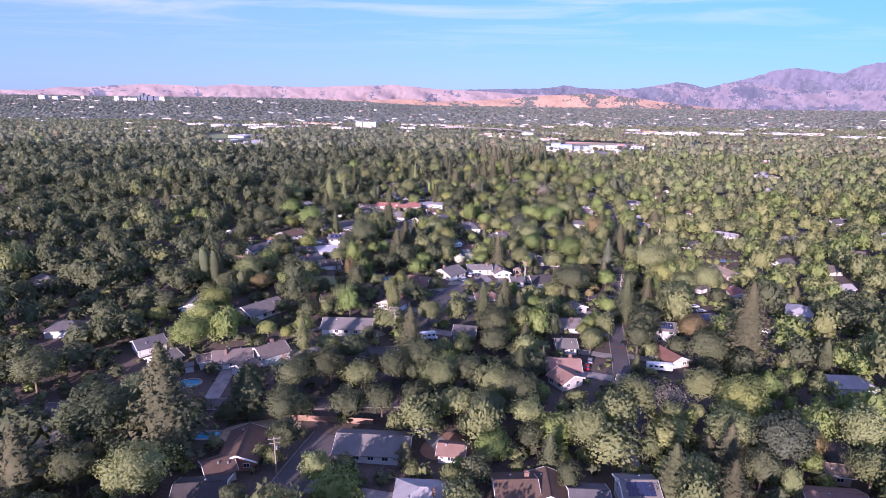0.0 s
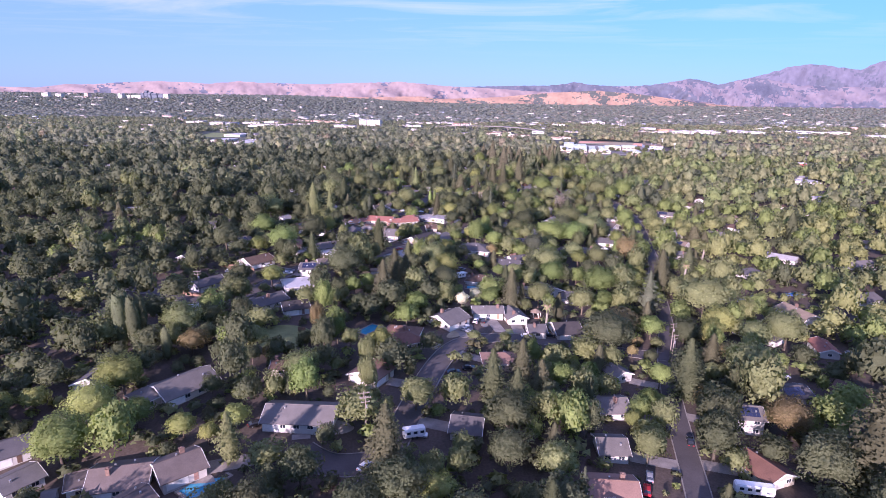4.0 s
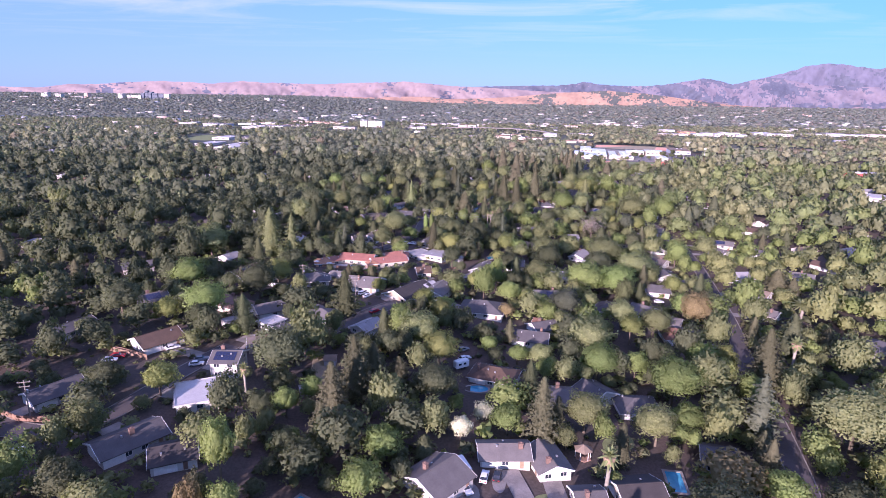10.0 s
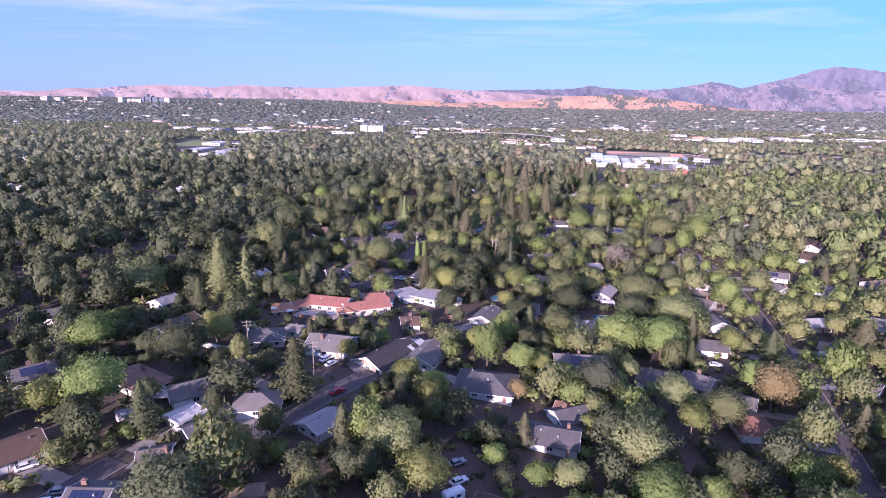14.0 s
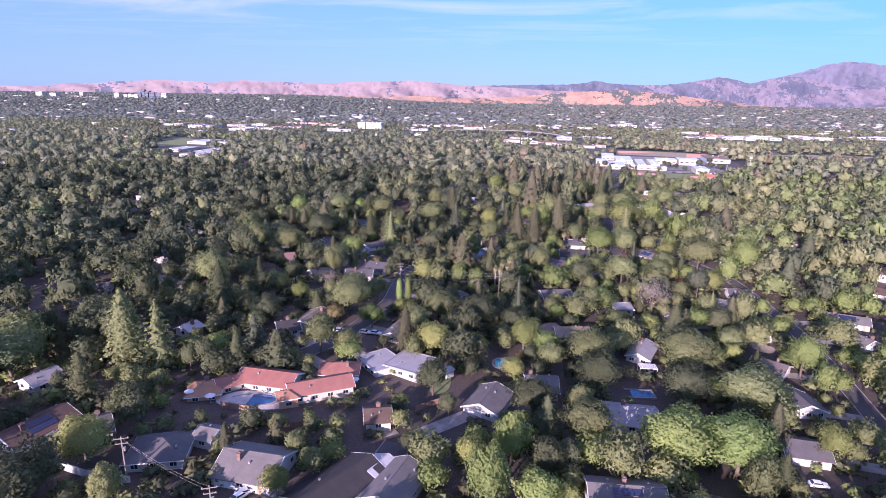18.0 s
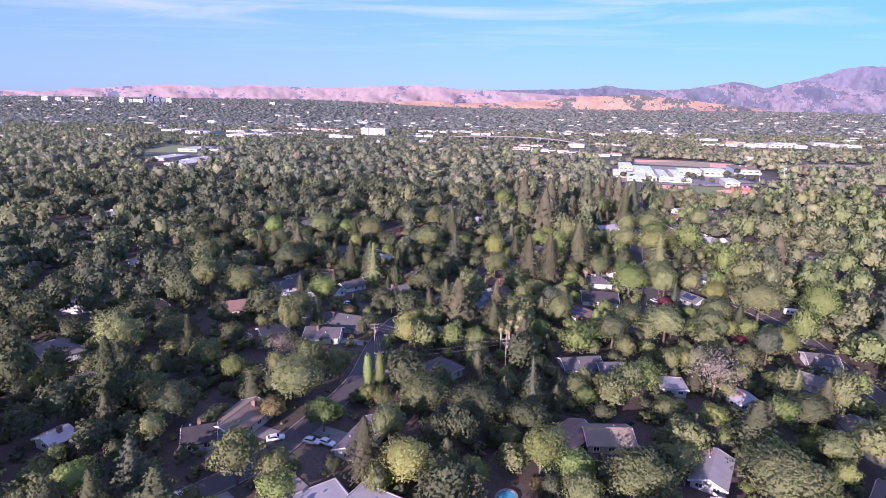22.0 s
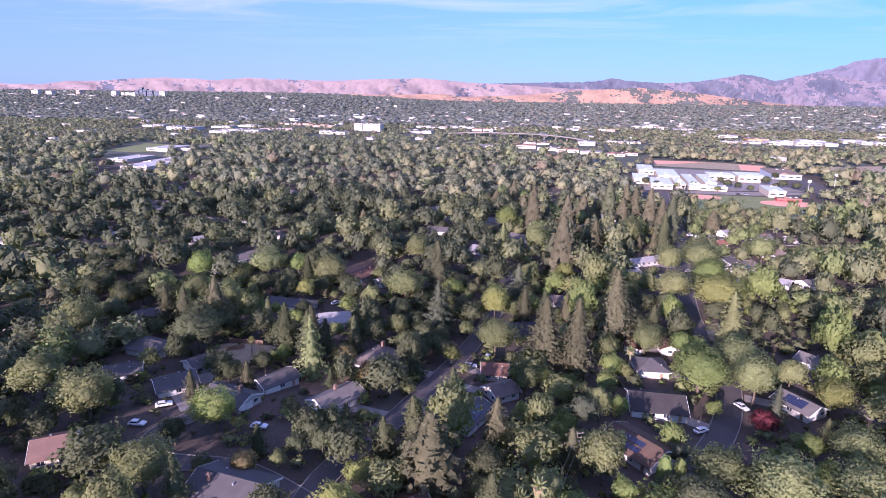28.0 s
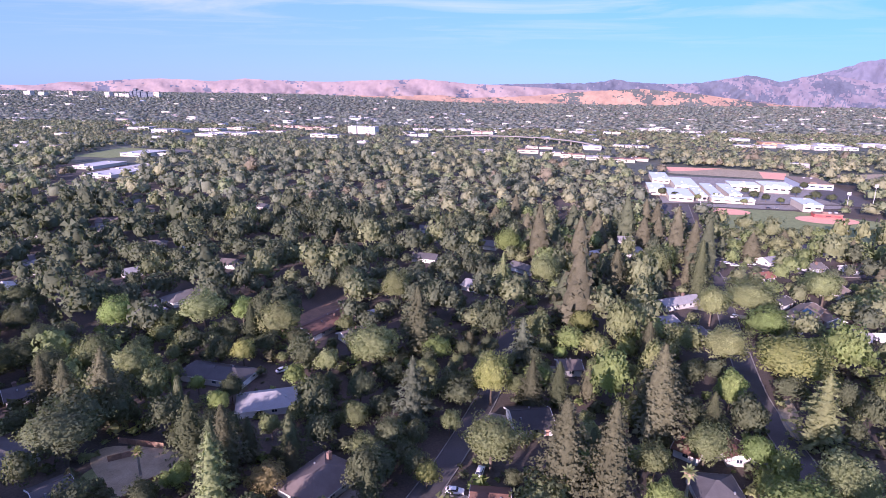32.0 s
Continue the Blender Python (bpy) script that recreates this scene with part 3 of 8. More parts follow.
def tree(shape, tone, x, y, width, height):
    """One tree as a thing: a trunk and a crown under an Empty at its foot."""
    if shape in ("round", "loose"):
        height = max(height, 0.88 * min(width, 19))
    if shape == "spire":
        width = min(width * 1.5, height / 1.5)
    form = shape + "_big" if width > (10 if shape == "spire" else 13) and shape + "_big" in CROWN_SHAPES else shape
    k = tree_rs.randrange(len(CROWN_SHAPES[form]))
    key = (form, k, tone)
    if key not in CROWN_MESH:
        CROWN_MESH[key] = tri_mesh("crown", CROWN_SHAPES[form][k], LEAF[tone])
    name, cat = KIND[shape]
    m = pose(x, y, float(land(x, y)), 0, 0, tree_rs.uniform(0, 360)) @ Matrix.Diagonal((width, width, height, 1))
    ob = thing(name, m, f"{TONE[tone]} {name.replace('_', ' ')} {FORM[shape]}", cat, f"{name.replace('_', ' ')}s of the suburb")
    part("trunk", STEM_MESH[shape], None, ob)
    part("crown", CROWN_MESH[key], None, ob)
    if shape == "fan_palm":
        bm = bmesh.new()
        bmesh.ops.create_cone(bm, cap_ends=True, segments=9, radius1=0.20, radius2=0.30, depth=0.16, matrix=Matrix.Translation((0, 0, 0.80)))
        part("skirt", bm, M["skirt"], ob, "brown skirt of dead fronds")
    tree_count[name] += 1
    TREES.append((x, y, width))
    return ob

# ---- houses of the suburb: each a list of volumes x, y, turn, length, width, storeys, roof, roofing, wall ----
HOUSES = []
HOUSES += [
    [(-59.7, 110.1, 11, 10.9, 10.0, 1, "gable", "dark", "cream"), (-59.7, 119.3, 36, 6.4, 8.0, 1, "gable", "brown", "cream"), (-56.7, 127.9, 98, 13.8, 9.0, 1, "gable", "brown", "brick")],
    [(-8.4, 112.5, 0, 13.0, 11.0, 1, "hip", "pale", "cream")],
    [(41.5, 117.0, 2, 7.9, 9.0, 2, "gable", "grey", "white")],
    [(13.1, 117.6, 6, 9.6, 12.0, 1, "gable", "brown", "tan"), (20.9, 118.6, -90, 10.1, 8.0, 1, "gable", "brown", "tan"), (30.0, 115.6, 0, 8.5, 9.0, 1, "gable", "slate", "white")],
    [(88.5, 120.2, -3, 13.3, 8.0, 1, "gable", "pink", "tan")],
    [(96.1, 131.3, -101, 4.8, 5.0, 1, "flat", "tan", "tan")],
    [(-2.5, 131.7, -5, 6.6, 6.0, 1, "gable", "pink", "white")],
    [(-23.2, 132.4, -1, 18.9, 11.0, 1, "gable", "grey", "white")],
    [(-91.8, 170.4, 26, 2.5, 3.0, 1, "gable", "grey", "white")],
    [(-102.1, 173.9, 61, 7.7, 8.0, 1, "gable", "grey", "white")],
    [(55.0, 176.7, -25, 6.1, 7.0, 1, "gable", "slate", "white")],
]
HOUSES += [
    [(-79.6, 177.8, 17, 12.4, 11.0, 1, "gable", "taupe", "white"), (-87.9, 174.7, 32, 4.9, 6.0, 1, "flat", "taupe", "white"), (-72.2, 169.8, 59, 6.0, 7.0, 1, "gable", "taupe", "white")],
    [(-68.0, 181.3, 44, 9.7, 10.0, 1, "gable", "taupe", "white")],
    [(-112.6, 183.2, 45, 9.1, 9.0, 1, "gable", "slate", "white")],
    [(34.6, 186.0, -1, 11.2, 10.0, 1, "gable", "pink", "white"), (34.1, 176.3, -54, 7.2, 9.0, 1, "gable", "pink", "white")],
    [(76.3, 199.9, -65, 10.8, 9.0, 1, "gable", "rust", "cream")],
    [(38.3, 204.0, 2, 7.2, 9.0, 1, "gable", "grey", "white")],
    [(-45.0, 204.0, 1, 18.4, 11.0, 1, "gable", "grey", "white")],
    [(0.1, 206.3, -7, 8.0, 10.0, 1, "gable", "slate", "white")],
    [(-83.5, 214.6, 55, 15.8, 12.0, 1, "gable", "grey", "cream"), (-90.2, 208.2, -29, 7.7, 8.0, 1, "hip", "grey", "cream")],
    [(-109.8, 216.6, 93, 13.3, 9.0, 1, "gable", "slate", "white")],
    [(81.6, 224.0, -6, 8.2, 9.0, 2, "gable", "grey", "white")],
    [(42.9, 225.5, 8, 8.7, 10.0, 1, "gable", "grey", "white")],
]
HOUSES += [
    [(-58.2, 227.9, 5, 6.0, 6.0, 1, "gable", "brown", "cream")],
    [(-30.5, 228.6, 66, 10.2, 10.0, 1, "gable", "pink", "cream")],
    [(104.4, 243.8, 15, 11.5, 9.0, 1, "gable", "slate", "white")],
    [(10.4, 248.0, 7, 12.0, 9.0, 1, "hip", "pink", "tan")],
    [(50.2, 248.7, -61, 6.5, 7.0, 1, "gable", "grey", "white")],
    [(-24.9, 260.9, -7, 12.3, 10.0, 1, "hip", "rust", "cream"), (-22.5, 255.2, 36, 8.3, 10.0, 1, "hip", "rust", "cream")],
    [(-70.3, 277.9, 28, 9.6, 9.0, 1, "gable", "dark", "white")],
    [(25.3, 278.9, 8, 6.4, 8.0, 1, "gable", "slate", "white")],
    [(-9.1, 279.0, 51, 11.5, 12.0, 1, "gable", "grey", "white")],
    [(-83.6, 281.5, 53, 14.8, 10.0, 1, "gable", "slate", "white")],
    [(137.6, 282.9, -98, 11.8, 7.0, 1, "gable", "red", "white")],
    [(37.4, 283.0, 11, 10.0, 12.0, 1, "gable", "dark", "cream")],
    [(6.4, 292.6, 6, 12.1, 8.0, 1, "gable", "grey", "white")],
    [(17.2, 291.6, -72, 10.5, 8.0, 1, "gable", "grey", "white")],
    [(-117.0, 301.1, 58, 12.8, 9.0, 1, "gable", "slate", "grey")],
]
HOUSES += [
    [(62.6, 302.3, -15, 8.0, 10.0, 1, "gable", "slate", "white")],
    [(-77.5, 304.7, 27, 11.8, 13.0, 1, "flat", "white", "white")],
    [(-49.9, 312.0, 23, 3.0, 3.0, 1, "gable", "white", "white")],
    [(147.5, 320.4, -74, 16.9, 9.0, 1, "gable", "tan", "white")],
    [(-76.7, 321.9, 4, 8.0, 9.0, 2, "gable", "slate", "white")],
    [(9.1, 323.9, -28, 3.7, 4.0, 1, "flat", "pale", "white")],
    [(47.2, 324.9, 3, 11.7, 10.0, 1, "hip", "slate", "white")],
    [(25.6, 326.5, -2, 8.8, 11.0, 1, "hip", "grey", "white"), (35.3, 329.5, -55, 8.8, 11.0, 1, "gable", "slate", "white")],
    [(-47.9, 332.0, 9, 3.6, 4.0, 1, "gable", "tan", "white")],
    [(4.6, 333.2, -17, 14.1, 10.0, 1, "hip", "brown", "white")],
    [(-108.6, 337.4, 54, 13.1, 11.0, 1, "gable", "brown", "white")],
    [(-74.4, 339.5, 22, 6.4, 8.0, 1, "gable", "taupe", "tan")],
    [(-143.3, 342.9, 70, 14.8, 8.0, 1, "gable", "slate", "white")],
    [(-91.9, 357.0, 48, 5.7, 4.0, 1, "flat", "pale", "white")],
]
HOUSES += [
    [(-76.8, 357.6, 59, 7.6, 6.0, 1, "flat", "white", "white"), (-70.1, 351.7, 51, 7.2, 7.0, 1, "gable", "slate", "white")],
    [(-41.6, 359.5, 57, 9.0, 8.0, 1, "gable", "pale", "white")],
    [(-61.2, 366.6, 14, 11.9, 10.0, 1, "hip", "grey", "white")],
    [(18.0, 366.9, -11, 13.7, 10.0, 1, "gable", "slate", "white")],
    [(-81.6, 370.2, 38, 12.1, 10.0, 1, "gable", "grey", "white")],
    [(-99.7, 374.1, -27, 17.8, 10.0, 1, "hip", "pink", "cream")],
    [(-132.5, 374.3, 48, 11.4, 9.0, 1, "gable", "grey", "white")],
    [(24.2, 379.0, 26, 9.6, 9.0, 1, "gable", "slate", "white"), (23.2, 383.2, -22, 4.0, 5.0, 1, "gable", "rust", "tan")],
    [(-75.3, 384.6, 48, 6.2, 6.0, 1, "flat", "grey", "white")],
    [(77.0, 385.4, -2, 9.6, 12.0, 1, "hip", "rust", "tan")],
    [(0.4, 391.3, -9, 17.5, 14.0, 1, "hip", "slate", "white")],
    [(79.5, 398.7, -26, 8.0, 10.0, 1, "gable", "grey", "white")],
]
HOUSES += [
    [(-31.9, 403.4, 56, 19.3, 13.0, 1, "gable", "dark", "tan"), (-24.3, 410.4, 63, 6.7, 7.0, 1, "gable", "white", "white"), (-19.9, 405.4, 73, 14.1, 10.0, 1, "gable", "grey", "white")],
    [(-52.1, 407.1, -7, 13.8, 13.0, 1, "gable", "grey", "white")],
    [(56.7, 410.4, -16, 11.6, 12.0, 1, "hip", "slate", "white")],
    [(31.4, 410.4, -1, 16.1, 10.0, 2, "gable", "grey", "white")],
    [(70.9, 410.6, -39, 8.8, 11.0, 1, "gable", "grey", "white")],
    [(-110.7, 413.9, 71, 15.4, 10.0, 1, "gable", "brown", "grey")],
    [(-97.7, 414.6, 41, 9.9, 10.0, 1, "gable", "slate", "grey")],
    [(127.9, 416.5, -46, 7.5, 8.0, 1, "gable", "grey", "white")],
    [(-67.6, 416.7, -11, 4.8, 6.0, 1, "gable", "grey", "white"), (-75.9, 409.7, 14, 12.5, 11.0, 1, "hip", "slate", "white")],
    [(-28.9, 432.3, 14, 6.4, 8.0, 1, "gable", "brown", "cream")],
    [(-80.0, 439.0, 20, 8.6, 8.6, 1, "hip", "orange", "orange"), (-74.2, 444.3, 38, 9.0, 6.5, 1, "gable", "red", "cream"), (-64.0, 447.0, -8, 17.0, 9.5, 1, "gable", "red", "cream"), (-48.0, 443.8, 27, 17.5, 8.0, 1, "gable", "red", "cream"), (-55.2, 437.0, 27, 5.0, 5.0, 1, "hip", "orange", "orange")],
]
HOUSES += [
    [(-127.9, 437.0, 70, 8.2, 8.0, 1, "gable", "pale", "white")],
    [(-45.4, 455.5, 8, 11.5, 8.0, 1, "hip", "red", "cream")],
    [(86.0, 442.6, -9, 10.6, 10.0, 1, "gable", "slate", "white")],
    [(135.0, 445.5, -43, 11.7, 8.0, 1, "gable", "tan", "white")],
    [(0.4, 447.6, 69, 13.1, 10.0, 1, "gable", "grey", "white")],
    [(41.4, 450.2, -6, 13.8, 12.0, 1, "gable", "pale", "white")],
    [(16.7, 462.0, 0, 9.3, 11.0, 1, "gable", "grey", "white")],
    [(-12.9, 463.2, 52, 3.4, 3.0, 1, "gable", "white", "white")],
    [(-34.4, 464.6, 41, 10.6, 12.0, 1, "flat", "pale", "white"), (-24.6, 464.0, -24, 11.8, 12.0, 1, "flat", "pale", "white")],
    [(97.3, 468.4, -85, 11.1, 11.0, 1, "gable", "slate", "white")],
    [(171.9, 476.4, -28, 11.0, 9.0, 1, "gable", "grey", "white")],
    [(-105.2, 477.6, 70, 5.6, 7.0, 1, "gable", "white", "white")],
    [(-71.9, 484.1, 26, 7.2, 9.0, 1, "gable", "dark", "white")],
]
HOUSES += [
    [(-32.1, 490.4, 74, 15.7, 7.0, 1, "gable", "grey", "white")],
    [(-65.5, 492.0, 76, 14.4, 10.0, 1, "gable", "tan", "white")],
    [(100.0, 494.0, -40, 10.9, 10.0, 1, "gable", "taupe", "white")],
    [(56.4, 498.0, 64, 14.3, 8.0, 1, "gable", "pale", "white")],
    [(-117.8, 505.6, 40, 7.2, 9.0, 1, "gable", "slate", "white")],
    [(21.1, 506.2, 48, 12.7, 9.0, 1, "gable", "pink", "tan"), (31.6, 507.3, 6, 12.2, 10.0, 1, "gable", "tan", "tan")],
    [(147.4, 524.1, -67, 11.3, 9.0, 1, "gable", "grey", "white")],
    [(108.3, 525.9, -87, 9.6, 9.0, 1, "gable", "grey", "white")],
    [(-17.5, 532.7, 50, 11.7, 10.0, 1, "hip", "slate", "white")],
    [(80.3, 539.8, -74, 6.5, 8.0, 1, "gable", "pale", "white"), (90.0, 534.5, -87, 5.6, 7.0, 1, "gable", "pale", "white")],
    [(59.1, 544.3, -1, 7.4, 8.0, 1, "flat", "pale", "white")],
    [(155.0, 546.3, -21, 16.1, 9.0, 1, "gable", "grey", "white")],
    [(-139.6, 549.5, 84, 8.9, 7.0, 1, "gable", "white", "white")],
    [(-80.1, 550.2, 38, 8.4, 7.0, 1, "gable", "tan", "tan")],
]
HOUSES += [
    [(-61.3, 551.7, 4, 12.0, 9.0, 1, "gable", "slate", "white")],
    [(30.1, 553.7, 14, 13.3, 10.0, 1, "gable", "slate", "white"), (39.8, 550.8, 10, 7.9, 9.0, 1, "gable", "slate", "white")],
    [(110.0, 556.6, -38, 10.2, 9.0, 1, "gable", "grey", "white")],
    [(-57.3, 565.9, -13, 16.4, 12.0, 1, "gable", "slate", "white")],
    [(-137.6, 565.9, 73, 11.1, 10.0, 1, "gable", "dark", "white")],
    [(-17.6, 567.3, 36, 6.5, 8.0, 1, "gable", "brown", "cream")],
    [(120.8, 574.3, -8, 10.1, 10.0, 1, "gable", "slate", "white")],
    [(-106.0, 574.8, 30, 8.8, 11.0, 1, "gable", "pink", "cream")],
    [(37.9, 603.4, -49, 15.7, 12.0, 1, "gable", "brown", "white")],
    [(-77.8, 608.0, -19, 14.2, 9.0, 1, "gable", "slate", "white")],
    [(-8.1, 609.4, 65, 14.6, 8.0, 1, "gable", "slate", "white")],
    [(-47.5, 612.5, 53, 14.0, 9.0, 1, "gable", "grey", "white")],
    [(-99.2, 614.5, 41, 11.2, 10.0, 1, "gable", "slate", "white")],
    [(-120.2, 620.6, 28, 10.3, 9.0, 1, "gable", "slate", "white")],
    [(-69.9, 621.7, 52, 11.8, 8.0, 1, "gable", "slate", "white")],
]
HOUSES += [
    [(0.9, 627.1, 36, 8.3, 8.0, 1, "gable", "taupe", "white")],
    [(48.3, 627.8, -4, 15.8, 13.0, 1, "gable", "dark", "white")],
    [(-100.2, 630.5, 54, 7.2, 9.0, 1, "gable", "slate", "grey")],
    [(92.6, 633.3, -58, 11.6, 9.0, 1, "gable", "grey", "white")],
    [(-1.2, 641.6, 0, 8.3, 9.0, 1, "gable", "rust", "cream")],
    [(-42.1, 644.2, 63, 15.9, 12.0, 1, "hip", "taupe", "white")],
    [(52.5, 653.4, 1, 10.4, 11.0, 1, "hip", "slate", "white")],
    [(112.2, 664.0, -50, 10.2, 8.0, 1, "gable", "grey", "white")],
    [(51.8, 670.8, -36, 6.4, 8.0, 1, "gable", "rust", "white"), (62.6, 670.5, -87, 7.6, 6.0, 1, "gable", "rust", "white")],
    [(-147.1, 673.8, 48, 7.8, 9.0, 1, "gable", "slate", "white")],
    [(9.1, 679.5, 14, 10.9, 12.0, 1, "gable", "dark", "white")],
    [(-70.1, 679.5, 22, 16.8, 11.0, 1, "hip", "pale", "white")],
    [(-93.6, 694.6, -8, 23.7, 10.0, 1, "hip", "slate", "white")],
    [(24.0, 715.6, 8, 7.1, 8.0, 1, "gable", "taupe", "white")],
    [(-57.4, 732.0, 45, 9.3, 7.0, 1, "gable", "taupe", "white")],
]
HOUSES += [
    [(-71.8, 740.4, 65, 24.0, 11.0, 1, "gable", "rust", "tan")],
    [(-149.5, 742.6, 62, 11.5, 10.0, 1, "flat", "pale", "white")],
    [(75.9, 751.9, 29, 7.5, 9.0, 1, "gable", "grey", "white")],
    [(-55.9, 756.3, 44, 4.5, 3.0, 1, "gable", "white", "white")],
    [(140.0, 757.1, -28, 9.6, 9.0, 1, "gable", "pale", "white")],
    [(154.4, 757.7, 24, 9.1, 9.0, 1, "gable", "grey", "white")],
    [(68.2, 762.8, 35, 8.4, 7.0, 1, "gable", "pale", "white")],
    [(-142.4, 766.2, 58, 24.0, 11.0, 1, "hip", "grey", "cream")],
    [(126.5, 772.3, 46, 24.0, 9.0, 2, "gable", "tan", "white")],
    [(138.8, 778.2, -81, 14.7, 8.0, 1, "gable", "tan", "white")],
    [(80.5, 788.4, 30, 20.6, 8.0, 1, "gable", "pale", "white")],
    [(-191.6, 794.4, 54, 8.5, 8.0, 1, "gable", "pale", "white")],
    [(127.7, 794.9, 42, 9.4, 8.0, 1, "gable", "slate", "white")],
    [(180.2, 806.0, 20, 8.8, 9.0, 1, "gable", "tan", "cream")],
    [(161.3, 814.4, 38, 11.4, 9.0, 1, "gable", "tan", "white")],
    [(131.4, 832.7, 26, 20.0, 8.0, 1, "gable", "red", "white")],
]
HOUSES += [
    [(171.7, 857.2, 22, 10.4, 9.0, 1, "gable", "grey", "white")],
    [(194.0, 858.1, 22, 10.5, 9.0, 1, "gable", "tan", "white")],
    [(152.8, 867.1, 26, 8.9, 9.0, 1, "gable", "pale", "white")],
    [(77.2, 876.5, 35, 11.9, 8.0, 1, "gable", "pale", "white")],
    [(152.2, 911.5, 28, 10.2, 9.0, 1, "gable", "pale", "white")],
    [(69.7, 950.5, 31, 11.3, 8.0, 1, "gable", "white", "white")],
    [(90.2, 952.9, 42, 11.5, 8.0, 1, "gable", "tan", "cream")],
]

# ---- trees that stand out: kind, tone, x, y, width, height ----
GROVES = []
GROVES += [
    ("round", "o", -73.4, 106.9, 17.6, 12.7), ("round", "d", -89.0, 109.5, 14.6, 11.8), ("spire", "c", -25.6, 116.5, 5.1, 9.1), ("round", "o", -34.5, 117.1, 8.9, 10.2),
    ("round", "o", 58.1, 122.4, 12.8, 9.2), ("round", "o", 42.0, 122.6, 6.2, 7.0), ("spire", "r", -74.5, 124.7, 20.9, 33.0), ("round", "o", 100.2, 125.4, 12.6, 12.6),
    ("round", "d", -94.4, 125.6, 22.7, 18.9), ("shrub", "g", -0.1, 126.5, 5.4, 3.8), ("shrub", "y", 51.9, 127.8, 8.1, 5.7), ("round", "g", 7.5, 129.0, 11.6, 9.1),
    ("shrub", "y", 26.9, 130.3, 5.6, 3.9), ("loose", "s", 82.0, 131.4, 19.1, 17.9), ("round", "o", 49.7, 134.9, 7.0, 8.1), ("loose", "o", 70.9, 137.4, 17.5, 12.6),
    ("loose", "o", 34.0, 138.5, 15.7, 11.3), ("loose", "o", 106.4, 139.0, 16.3, 17.2), ("loose", "o", 21.9, 139.7, 14.8, 10.6), ("round", "y", -36.0, 147.4, 8.7, 6.2),
    ("loose", "d", -9.8, 150.0, 18.7, 15.3), ("round", "y", 80.8, 153.3, 18.2, 13.1), ("round", "d", -132.1, 153.8, 16.3, 12.8), ("loose", "o", 50.5, 155.4, 16.4, 11.8),
]
GROVES += [
    ("loose", "o", -45.6, 156.1, 17.1, 15.4), ("bare", "k", 61.5, 158.6, 16.0, 11.5), ("loose", "o", 74.3, 165.5, 14.9, 10.7), ("round", "o", -49.0, 169.1, 10.9, 7.9),
    ("loose", "d", -16.6, 169.4, 15.2, 10.9), ("round", "y", -6.2, 177.1, 10.1, 7.3), ("round", "g", -95.9, 180.5, 16.4, 11.8), ("fir", "s", 26.9, 180.6, 6.2, 11.6),
    ("spire", "r", -18.9, 185.2, 8.8, 20.0), ("spire", "o", -58.0, 187.1, 8.8, 13.4), ("loose", "d", 10.5, 191.1, 13.2, 9.5), ("round", "y", -65.5, 191.6, 5.9, 6.7),
    ("round", "y", -73.2, 193.9, 8.9, 6.4), ("round", "o", -0.6, 194.4, 7.1, 7.7), ("loose", "d", 87.3, 194.8, 18.0, 13.0), ("spire", "r", 101.0, 195.5, 16.4, 34.6),
    ("round", "y", -125.2, 196.5, 10.0, 7.2), ("round", "g", -87.0, 196.6, 10.2, 8.2), ("round", "y", -98.4, 197.1, 13.8, 10.0), ("spire", "o", -21.0, 198.5, 8.0, 12.3),
    ("round", "y", -61.0, 198.5, 8.8, 6.3), ("round", "o", 46.7, 199.6, 10.1, 11.6), ("round", "y", -118.3, 200.5, 9.0, 6.5), ("loose", "d", 10.5, 203.9, 16.5, 11.9),
]
GROVES += [
    ("tall", "d", 65.7, 204.8, 14.2, 15.7), ("round", "y", -98.4, 209.2, 15.3, 11.0), ("spire", "c", 13.5, 211.9, 7.8, 18.1), ("round", "o", -14.9, 213.6, 12.3, 8.9),
    ("tall", "d", 69.9, 215.1, 14.6, 16.0), ("round", "y", 46.9, 216.1, 6.3, 7.0), ("tall", "o", -29.7, 218.2, 7.5, 14.2), ("round", "b", 92.4, 219.3, 14.2, 10.2),
    ("spire", "c", 35.2, 219.9, 4.3, 13.8), ("round", "o", -49.4, 220.9, 13.3, 11.8), ("spire", "c", 7.1, 222.5, 8.3, 17.9), ("loose", "d", 24.5, 222.7, 9.3, 10.5),
    ("round", "g", 54.2, 226.4, 8.3, 8.8), ("column", "d", -97.0, 231.0, 3.7, 11.3), ("round", "b", -90.6, 235.1, 11.1, 8.0), ("column", "d", -110.9, 236.7, 4.8, 18.9),
    ("column", "d", -116.0, 237.8, 5.9, 19.1), ("spire", "c", 69.6, 238.5, 10.7, 21.5), ("round", "g", 38.5, 239.8, 8.0, 9.2), ("date_palm", "p", -130.2, 239.9, 10.5, 9.4),
    ("round", "o", -71.7, 240.8, 10.8, 8.0), ("round", "g", -80.6, 241.7, 11.1, 9.4), ("column", "d", -122.0, 243.9, 6.9, 16.0), ("column", "d", -112.6, 244.0, 4.4, 17.5),
]
